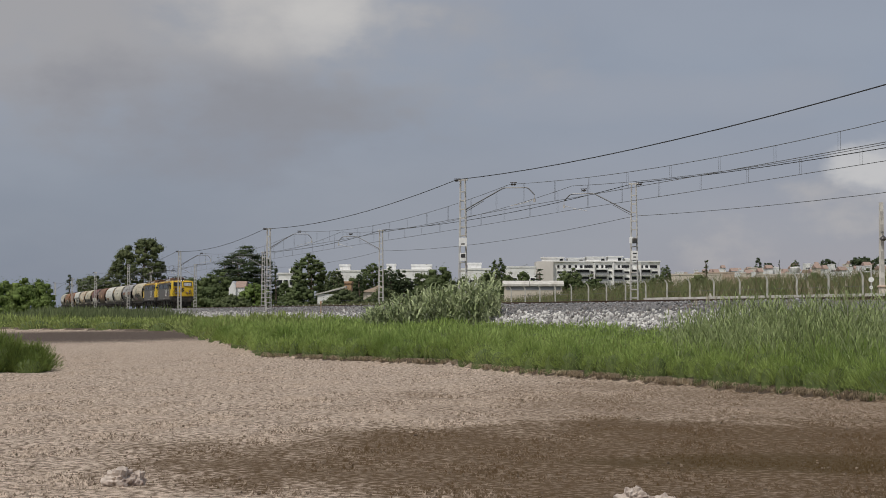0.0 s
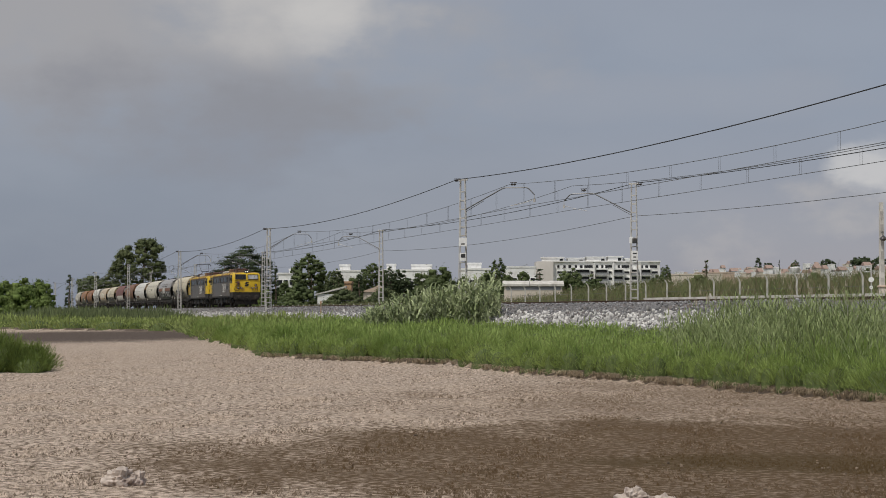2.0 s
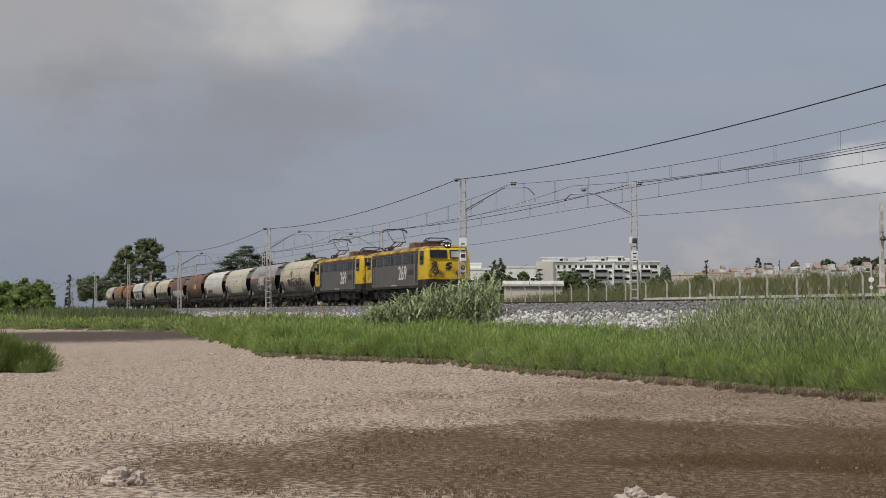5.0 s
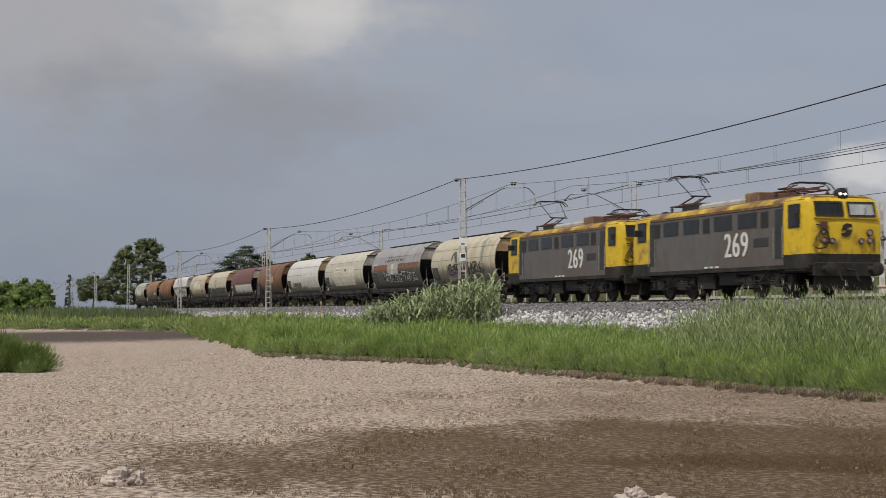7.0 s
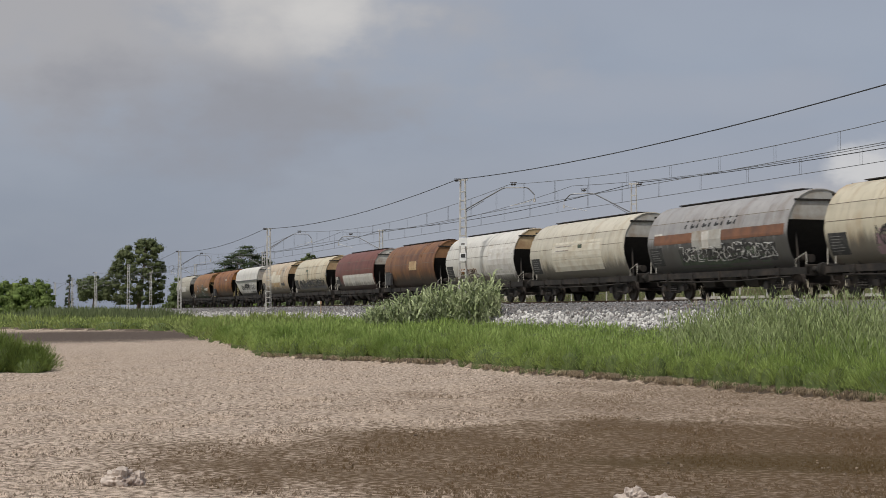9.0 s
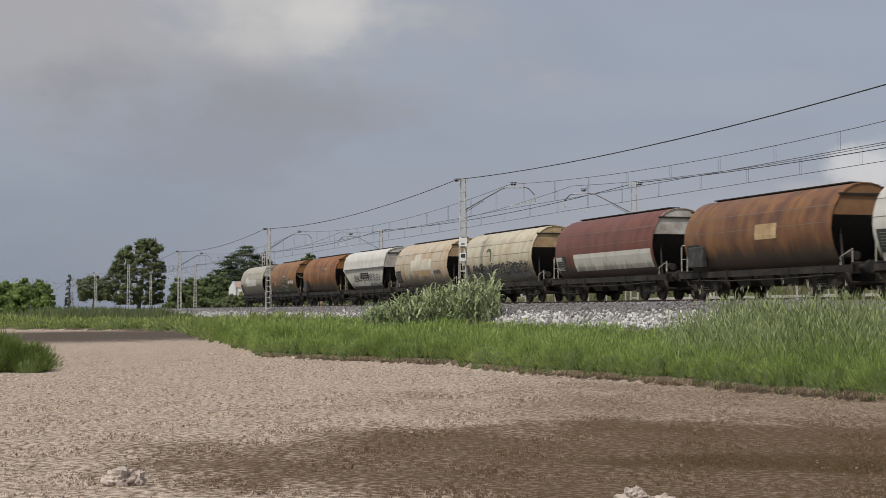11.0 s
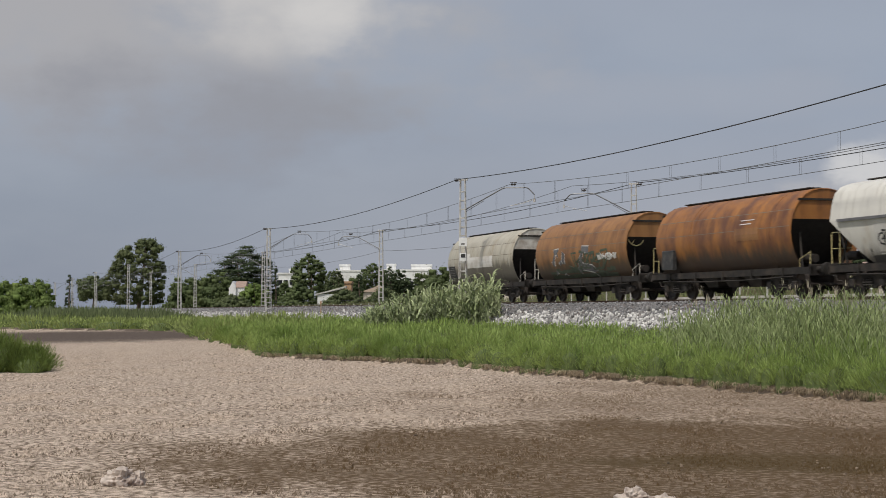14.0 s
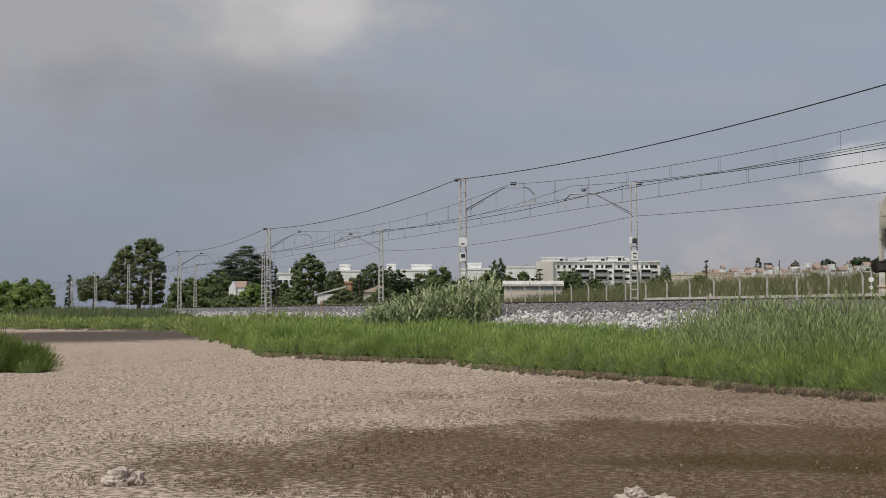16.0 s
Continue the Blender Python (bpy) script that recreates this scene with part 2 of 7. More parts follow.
def mud_material():
    """Dried, flaking pond bed with damp, darker stains."""
    m = bpy.data.materials.new("dry_mud")
    m.use_nodes = True
    nt = m.node_tree
    n, l = nt.nodes, nt.links
    b = n["Principled BSDF"]
    b.inputs["Roughness"].default_value = 0.92
    b.inputs["Specular IOR Level"].default_value = 0.08
    tc = n.new("ShaderNodeTexCoord")

    def tex(s, d=5, stretch=(1, 1, 1), kind="ShaderNodeTexNoise"):
        mp = n.new("ShaderNodeMapping")
        mp.inputs["Scale"].default_value = stretch
        l.new(tc.outputs["Object"], mp.inputs["Vector"])
        t = n.new(kind)
        t.inputs["Scale"].default_value = s
        if kind == "ShaderNodeTexNoise":
            t.inputs["Detail"].default_value = d
            t.inputs["Roughness"].default_value = 0.62
        l.new(mp.outputs[0], t.inputs["Vector"])
        return t.outputs[0]

    def rng(v, a, bb, lo=0.0, hi=1.0):
        r = n.new("ShaderNodeMapRange")
        r.interpolation_type = "SMOOTHSTEP"
        for i, x in enumerate((a, bb, lo, hi)):
            r.inputs[1 + i].default_value = x
        l.new(v, r.inputs[0])
        return r.outputs[0]

    def op(o, a, bb):
        x = n.new("ShaderNodeMath")
        x.operation = o
        for i, v in enumerate((a, bb)):
            if isinstance(v, (int, float)):
                x.inputs[i].default_value = v
            else:
                l.new(v, x.inputs[i])
        return x.outputs[0]

    def mix(f, a, bb):
        x = n.new("ShaderNodeMix")
        x.data_type = "RGBA"
        l.new(f, x.inputs["Factor"])
        for s, v in ((x.inputs["A"], a), (x.inputs["B"], bb)):
            if isinstance(v, tuple):
                s.default_value = (*v, 1)
            else:
                l.new(v, s)
        return x.outputs["Result"]

    flakes = tex(11.0, 10, (1, 1, 1))
    crumbs = tex(46.0, 5, (1, 0.7, 1))
    patches = tex(0.55, 5, (1, 0.5, 1))
    sep = n.new("ShaderNodeSeparateXYZ")
    l.new(tc.outputs["Object"], sep.inputs[0])

    def stain(x, y, rx, ry, k=1.3):
        dx = op("MULTIPLY", op("SUBTRACT", sep.outputs["X"], x), 1 / rx)
        dy = op("MULTIPLY", op("SUBTRACT", sep.outputs["Y"], y), 1 / ry)
        r = op("ADD", op("MULTIPLY", dx, dx), op("MULTIPLY", dy, dy))
        r = op("ADD", r, op("MULTIPLY", op("SUBTRACT", patches, 0.5), k * 2))
        return op("ADD", r, op("MULTIPLY", op("SUBTRACT", flakes, 0.5), 1.6))

    col = mix(rng(flakes, 0.38, 0.6), (0.135, 0.1, 0.074), (0.65, 0.53, 0.428))
    clots = tex(2.6, 8, (1, 0.6, 1))
    col = mix(rng(clots, 0.5, 0.68, 0, 0.5), col, (0.21, 0.158, 0.112))
    col = mix(rng(crumbs, 0.54, 0.7, 0, 0.75), col, (0.1, 0.072, 0.05))
    col = mix(rng(patches, 0.45, 0.75, 0, 0.45), col, (0.47, 0.365, 0.275))
    brown = rng(stain(11.0, 26.0, 11.0, 16.0), 0.2, 1.6, 0.8, 0.0)
    col = mix(op("MULTIPLY", brown, rng(flakes, 0.35, 0.7, 1.0, 0.6)), col, (0.15, 0.103, 0.064))
    damp = rng(stain(4.3, 17.6, 7.0, 5.8), 0.6, 1.6, 1.0, 0.0)
    col = mix(op("MULTIPLY", damp, rng(flakes, 0.35, 0.72, 1.0, 0.65)), col, (0.105, 0.068, 0.036))
    wet = rng(stain(4.8, 17.0, 3.4, 1.3), 0.4, 1.3, 0.65, 0.0)
    col = mix(wet, col, (0.075, 0.05, 0.02))
    far = rng(stain(-24, 108, 13, 30, 0.4), 0.35, 1.3, 0.9, 0.0)
    col = mix(far, col, (0.07, 0.053, 0.045))
    l.new(col, b.inputs["Base Color"])
    h = op("ADD", op("MULTIPLY", flakes, 1.0), op("MULTIPLY", crumbs, 0.35))
    bp = n.new("ShaderNodeBump")
    bp.inputs["Strength"].default_value = 1.0
    bp.inputs["Distance"].default_value = 0.035
    l.new(h, bp.inputs["Height"])
    l.new(bp.outputs[0], b.inputs["Normal"])
    return m


M["mud"] = mud_material()
M["bank_soil"] = mat("bank_soil", (0.05, 0.035, 0.024), (0.13, 0.095, 0.065), 0.95, 6, 0.8, bump_scale=12, dist=0.05)
M["soil"] = mat("soil", (0.07, 0.085, 0.03), (0.13, 0.14, 0.055), 0.95, 0.8, 0.4, c3=(0.16, 0.13, 0.075), scale3=0.12, cover=0.58)

# ---- mesh helpers ----


def fill(name, verts, faces, material, smooth=False):
    me = bpy.data.meshes.new(name)
    me.from_pydata([tuple(v) for v in verts], [], [tuple(f) for f in faces])
    me.materials.append(material)
    if smooth:
        me.polygons.foreach_set("use_smooth", [True] * len(me.polygons))
    me.update()
    return me


class Geo:
    """Gathers vertices and faces of one mesh."""

    def __init__(self):
        self.v, self.f = [], []

    def add(self, verts, faces):
        k = len(self.v)
        self.v += [tuple(p) for p in verts]
        self.f += [tuple(i + k for i in f) for f in faces]
        return self

    def box(self, x0, x1, y0, y1, z0, z1, c=0.0):
        """A block; c chamfers its upright and top edges."""
        if c <= 0:
            return self.add([(x, y, z) for z in (z0, z1) for y in (y0, y1) for x in (x0, x1)],
                            [(0, 2, 3, 1), (4, 5, 7, 6), (0, 1, 5, 4), (2, 6, 7, 3), (0, 4, 6, 2), (1, 3, 7, 5)])

        def ring(z, i):
            return [(x0 + c + i, y0 + i, z), (x1 - c - i, y0 + i, z), (x1 - i, y0 + c + i, z), (x1 - i, y1 - c - i, z),
                    (x1 - c - i, y1 - i, z), (x0 + c + i, y1 - i, z), (x0 + i, y1 - c - i, z), (x0 + i, y0 + c + i, z)]
        rings = [ring(z0, 0), ring(z1 - c, 0), ring(z1, c)]
        return self.loft(rings, caps=True)

    def loft(self, rings, caps=True, closed=True):
        m = len(rings[0])
        k = len(self.v)
        for r in rings:
            self.v += [tuple(p) for p in r]
        for j in range(len(rings) - 1):
            for i in range(m if closed else m - 1):
                a, b = k + j * m + i, k + j * m + (i + 1) % m
                self.f.append((a, b, b + m, a + m))
        if caps:
            self.f.append(tuple(range(k + m - 1, k - 1, -1)))
            e = k + (len(rings) - 1) * m
            self.f.append(tuple(range(e, e + m)))
        return self

    def tube(self, pts, r, seg=6, r2=None, caps=True):
        pts = [Vector(p) for p in pts]
        rings = []
        for i, p in enumerate(pts):
            d = (pts[min(i + 1, len(pts) - 1)] - pts[max(i - 1, 0)]).normalized()
            side = d.cross(Vector((0, 0, 1)) if abs(d.z) < 0.95 else Vector((1, 0, 0))).normalized()
            up = side.cross(d)
            rad = r if r2 is None else r + (r2 - r) * i / (len(pts) - 1)
            rings.append([p + rad * (math.cos(6.2832 * k / seg) * side + math.sin(6.2832 * k / seg) * up) for k in range(seg)])
        return self.loft(rings, caps)

    def lathe(self, profile, axis="y", seg=20, at=(0, 0, 0)):
        """profile: (distance along the axis, radius)."""
        rings = []
        for d, r in profile:
            ring = []
            for k in range(seg):
                a = 6.283185 * k / seg
                c, s = r * math.cos(a), r * math.sin(a)
                p = {"y": (c, d, s), "x": (d, c, s), "z": (c, s, d)}[axis]
                ring.append((p[0] + at[0], p[1] + at[1], p[2] + at[2]))
            rings.append(ring)
        return self.loft(rings, True)

    def prism(self, poly, axis, a, b):
        """A polygon pushed along an axis from a to b: poly in the two other coordinates."""
        def put(p, d):
            return {"x": (d, p[0], p[1]), "y": (p[0], d, p[1]), "z": (p[0], p[1], d)}[axis]
        return self.loft([[put(p, a) for p in poly], [put(p, b) for p in poly]], True)

    def mesh(self, name, material, smooth=False):
        me = fill(name, self.v, self.f, material, smooth)
        bm = bmesh.new()
        bm.from_mesh(me)
        bmesh.ops.recalc_face_normals(bm, faces=bm.faces)
        bm.to_mesh(me)
        bm.free()
        if smooth:
            me.set_sharp_from_angle(angle=radians(40))
        return me


def part(name, geo, material, parent, label="", smooth=False):
    """Links a gathered mesh as one object under a thing or a part."""
    me = geo if isinstance(geo, bpy.types.Mesh) else geo.mesh(name, material, smooth)
    ob = new(name, me)
    ob.parent = parent
    if label:
        tagged(ob, label)
    return ob


def thing(name, m, label, category, group="", kind=""):
    ob = new(name)
    ob.empty_display_size = 0.2
    ob.matrix_basis = m
    return tagged(ob, label, category, group, kind)


def sheet(name, verts, tris, material):
    """A large mesh from number arrays."""
    me = bpy.data.meshes.new(name)
    me.vertices.add(len(verts))
    me.vertices.foreach_set("co", np.asarray(verts, np.float32).ravel())
    k = tris.shape[1]
    me.loops.add(tris.size)
    me.loops.foreach_set("vertex_index", tris.astype(np.int32).ravel())
    me.polygons.add(len(tris))
    me.polygons.foreach_set("loop_start", np.arange(0, tris.size, k, dtype=np.int32))
    me.materials.append(material)
    me.update(calc_edges=True)
    return me


# ---- the railway's line: s runs away along the track, n across it to the far side ----
LEAN = math.atan(0.313)
U = Vector((-math.sin(LEAN), math.cos(LEAN), 0))
W = Vector((math.cos(LEAN), math.sin(LEAN), 0))
AXIS = Vector((33.9, 0, 0))
RAIL = 2.15                         # top of the rails
HEADING = math.degrees(math.atan2(-U.y, -U.x))


def line(s, n, z):
    """A place on the railway."""
    p = AXIS + U * s + W * n
    return Vector((p.x, p.y, z))


def line_n(x, y):
    return (x - AXIS.x) * W.x + (y - AXIS.y) * W.y


# pond edge in plan (x, y): green bank on the far side of it
SHORE = [(14.5, 19.0), (9.5, 25.5), (7.2, 29.0), (5.6, 33.0), (4.1, 37.0), (2.6, 40.0), (1.3, 43.5), (0.1, 48.5), (-2.0, 51.0),
         (-4.9, 54.5), (-6.5, 57.0), (-7.5, 64.0), (-10.2, 76.0), (-15.2, 100.0), (-20.0, 128.0), (-30.0, 137.0), (-42.0, 148.0), (-70.0, 165.0)]


def shore_y(x):
    """Distance at which the bank begins, for a place across the view."""
    xs = [p[0] for p in SHORE][::-1]
    ys = [p[1] for p in SHORE][::-1]
    return np.interp(x, xs, ys)


def wobble(x, y):
    return 0.6 * np.sin(x * 0.9 + y * 0.25) + 0.35 * np.sin(x * 2.1 - y * 0.5 + 1.0)


def ground_z(x, y):
    """Height of the ground: pond bed, marsh, rise behind the railway, hill."""
    x, y = np.asarray(x, float), np.asarray(y, float)
    inland = y - shore_y(x) - 0.45 * wobble(x, y)
    z = 0.16 * np.clip((inland + 0.1) / 0.5, 0, 1) + 0.15 * np.clip((inland - 4) / 30, 0, 1)
    n = (x - AXIS.x) * W.x + (y - AXIS.y) * W.y
    back = np.clip((n + 9) / 8.0, 0, 1)
    z = np.where(y > 5, z + (1.35 - z) * back, z)
    z = z + np.clip((n - 14) / 10, 0, 1) * 0.55
    z = z + np.clip((n - 60), 0, 400) * 0.021 * np.clip((y - 100) / 200, 0, 1)
    hill = np.exp(-(((x - 430) / 330) ** 2) - (((y - 1350) / 380) ** 2)) * 27
    return z + hill


def build_ground():
    xs = np.unique(np.concatenate([np.arange(-14, 14, 0.28), np.arange(-60, 40, 0.8), np.arange(-300, 300, 6.0), np.linspace(-4200, 4200, 57)]))
    ys = np.unique(np.concatenate([np.arange(8, 66, 0.3), np.arange(66, 90, 0.7), np.arange(90, 190, 1.0), np.arange(190, 700, 12.0), np.linspace(700, 4600, 50),
                                   np.linspace(-900, 8, 30)]))
    gx, gy = np.meshgrid(xs, ys)
    gz = ground_z(gx, gy)
    gz = gz + np.where(gy < 90, 0.018 * np.sin(gx * 2.3 + gy) * np.sin(gy * 1.7 - gx), 0)
    v = np.stack([gx, gy, gz], -1).reshape(-1, 3)
    nx, ny = len(xs), len(ys)
    i = (np.arange(ny - 1)[:, None] * nx + np.arange(nx - 1)[None, :]).ravel()
    q = np.stack([i, i + 1, i + nx + 1, i + nx], -1)
    me = sheet("ground", v, q, M["mud"])
    me.materials.append(M["soil"])
    me.materials.append(M["bank_soil"])
    c = v[q].mean(1)
    land = (c[:, 1] - shore_y(c[:, 0]) - 0.45 * wobble(c[:, 0], c[:, 1])) > -0.12
    inner = (c[:, 1] - shore_y(c[:, 0]) - 0.45 * wobble(c[:, 0], c[:, 1])) > 1.2
    me.polygons.foreach_set("material_index", np.where(inner, 1, np.where(land, 2, 0)).astype(np.int32))
    me.polygons.foreach_set("use_smooth", np.ones(len(q), bool))
    me.update()
    tagged(new("ground", me), "dry brown pond bed and marshy grassland up to the hills", "ground", kind="structure")


build_ground()


def build_trackbed():
    """Ballast bank, sleepers and four rails."""
    g = Geo()
    prof = [(-5.4, 0.75), (-3.1, 1.62), (-1.75, 2.0), (5.75, 2.0), (7.6, 1.5), (9.0, 1.2), (9.0, 0.4), (-5.4, 0.4)]
    rings = []
    for s in np.arange(-260, 700, 20.0):
        rings.append([line(s, n, z) for n, z in prof])
    g.loft(rings, True)
    tagged(new("ballast_bank", g.mesh("ballast_bank", M["ballast"])), "grey stone ballast bank under two railway tracks", "trackbed", kind="structure")
    sl = Geo()
    for s in np.arange(-40, 330, 0.6):
        for n in (0.0, 4.0):
            a, b = n - 1.3, n + 1.3
            sl.add([line(s + ds, nn, z) for z in (1.9, 2.012) for nn in (a, b) for ds in (-0.12, 0.12)],
                   [(0, 2, 3, 1), (4, 5, 7, 6), (0, 1, 5, 4), (2, 6, 7, 3), (0, 4, 6, 2), (1, 3, 7, 5)])
    tagged(new("sleepers", sl.mesh("sleepers", M["concrete"])), "concrete railway sleepers in the ballast", "sleepers", kind="stuff")
    for n in (-0.87, 0.87, 3.13, 4.87):
        r = Geo()
        sec = [(-0.07, 2.01), (0.07, 2.01), (0.07, 2.03), (0.012, 2.05), (0.012, 2.11), (0.036, 2.12), (0.036, RAIL), (-0.036, RAIL), (-0.036, 2.12), (-0.012, 2.11), (-0.012, 2.05), (-0.07, 2.03)]
        r.loft([[line(s, n + a, z) for a, z in sec] for s in (-260, 0, 200, 690)], True)
        tagged(new("rail", r.mesh("rail", M["rail"])), "rusty brown steel rail with a worn head", "rail", "rails of the tracks", "structure")


build_trackbed()


def rough_stone(rng, size):
    """One angular boulder as vertices and triangles round the origin."""
    t = (1 + 5 ** 0.5) / 2
    v = np.array([(-1, t, 0), (1, t, 0), (-1, -t, 0), (1, -t, 0), (0, -1, t), (0, 1, t), (0, -1, -t), (0, 1, -t), (t, 0, -1), (t, 0, 1), (-t, 0, -1), (-t, 0, 1)]) / 1.9
    f = np.array([(0, 11, 5), (0, 5, 1), (0, 1, 7), (0, 7, 10), (0, 10, 11), (1, 5, 9), (5, 11, 4), (11, 10, 2), (10, 7, 6), (7, 1, 8),
                  (3, 9, 4), (3, 4, 2), (3, 2, 6), (3, 6, 8), (3, 8, 9), (4, 9, 5), (2, 4, 11), (6, 2, 10), (8, 6, 7), (9, 8, 1)])
    v = v * rng.uniform(0.45, 1.25, (12, 1)) * size * rng.uniform(0.5, 1.4, 3)
    a = rng.uniform(0, 6.28)
    c, s = math.cos(a), math.sin(a)
    return v @ np.array([(c, s, 0), (-s, c, 0), (0, 0, 1)]).T, f


def scatter_stones(name, material, places, sizes, seed, label, category):
    rng = np.random.default_rng(seed)
    vs, fs, k = [], [], 0
    for p, sz in zip(places, sizes):
        v, f = rough_stone(rng, sz)
        vs.append(v + np.array(p))
        fs.append(f + k)
        k += 12
    tagged(new(name, sheet(name, np.concatenate(vs), np.concatenate(fs), material)), label, category, kind="stuff")


def bank_z(n):
    return np.interp(n, [-5.4, -3.1, -1.75, 5.75], [0.75, 1.62, 2.0, 2.0])


def build_stones():
    rng = np.random.default_rng(5)
    pl, sz = [], []
    for _ in range(14000):
        s = 64 + 190 * rng.random() ** 1.4
        n = rng.triangular(-5.6, -4.6, -3.0)
        if 66 < s < 100 or rng.random() < 0.75:
            p = line(s, n, float(bank_z(n)) + rng.uniform(-0.02, 0.08))
            pl.append(p)
            sz.append(0.045 + 0.1 * rng.random() ** 2.5)
    scatter_stones("riprap", M["riprap"], pl, sz, 6, "pale broken rocks along the foot of the ballast", "rocks")
    pl, sz = [], []
    for _ in range(9000):
        s = 62 + 190 * rng.random() ** 1.6
        n = rng.uniform(-3.5, -1.1)
        pl.append(line(s, n, float(bank_z(n)) + rng.uniform(-0.01, 0.03)))
        sz.append(rng.uniform(0.035, 0.075))
    scatter_stones("ballast_stones", M["ballast_stone"], pl, sz, 7, "loose grey ballast stones on the bank", "ballast")


build_stones()

# ---- overhead line ----


def build_mast(s, n, arm):
    """Lattice mast with a bracket over the track; arm is the side (+1 towards growing n)."""
    th = thing("catenary_mast", Matrix.Translation(line(s, n, 0)) @ pose(0, 0, 0, 0, 0, math.degrees(-LEAN)),
               "pale painted steel lattice catenary mast with a bracket arm", "mast", "catenary masts")
    top, bot = RAIL + 7.3, 1.15
    g = Geo().box(-0.5, 0.5, -0.5, 0.5, 0.7, bot + 0.1, 0.06)
    part("footing", g, M["concrete"], th, "concrete footing")

    def half(z):
        return 0.24 - 0.1 * (z - bot) / (top - bot)
    legs = ((-1, -1), (1, -1), (1, 1), (-1, 1))
    for sx, sy in legs:
        g = Geo()
        g.loft([[(sx * half(z) * 1.0 + dx * 0.024, sy * half(z) * 0.6 + dy * 0.024, z) for dx, dy in ((-1, -1), (1, -1), (1, 1), (-1, 1))] for z in (bot, top)], True)
        part("leg", g, M["mast"], th)
    z = bot + 0.25
    while z < top - 0.3:
        h = half(z)
        g = Geo()
        for sy in (-1, 1):
            g.box(-h, h, sy * h * 0.6 - 0.01, sy * h * 0.6 + 0.01, z - 0.034, z + 0.034)
        for sx in (-1, 1):
            g.box(sx * h - 0.01, sx * h + 0.01, -h * 0.6, h * 0.6, z - 0.03, z + 0.03)
        part("batten", g, M["mast"], th)
        z += 0.52
    a = arm
    g = Geo()
    zz = RAIL
    g.tube([(a * 0.2, 0, zz + 5.5), (a * 2.4, 0, zz + 6.66), (a * 2.6, 0, zz + 6.72), (a * 3.85, 0, zz + 6.7), (a * 4.0, 0, zz + 6.64), (a * 4.35, 0, zz + 6.28)], 0.038, 6)
    g.tube([(a * 0.2, 0, zz + 5.36), (a * 1.3, 0, zz + 5.98)], 0.018, 6)
    part("bracket", g, M["tube_grey"], th, "grey tubular bracket arm")
    g = Geo()
    g.tube([(a * 4.35, 0, zz + 6.0), (a * 3.7, 0, zz + 5.8), (a * 2.9, 0, zz + 5.64)], 0.016, 6)
    g.tube([(a * 4.35, 0, zz + 6.28), (a * 4.35, 0, zz + 5.85)], 0.02, 5)
    g.box(a * 4.35 - 0.06, a * 4.35 + 0.06, -0.04, 0.04, zz + 5.84, zz + 6.02)
    part("steady_arm", g, M["mast"], th)
    for x, z in ((a * 3.1, zz + 6.9), (-a * 0.35, zz + 7.2)):
        g = Geo()
        g.lathe([(-0.14, 0.04), (-0.14, 0.075), (-0.09, 0.03), (-0.045, 0.075), (0.0, 0.03), (0.045, 0.075), (0.09, 0.03), (0.14, 0.075), (0.14, 0.04)], "x", 10, (x, 0, z))
        g.box(x - 0.2, x + 0.2, -0.04, 0.04, z + 0.08, z + 0.125)
        part("insulator", g, M["insulator"], th, "dark ribbed insulator")
    g = Geo().box(-0.3, 0.3, -0.05, 0.05, top - 0.1, top, 0.02)
    part("crossbar", g, M["mast"], th)
    return th


MAST_S = [41.3, 100.1, 158.9, 217.7, 276.5, 335.3, 394.1, 452.9]


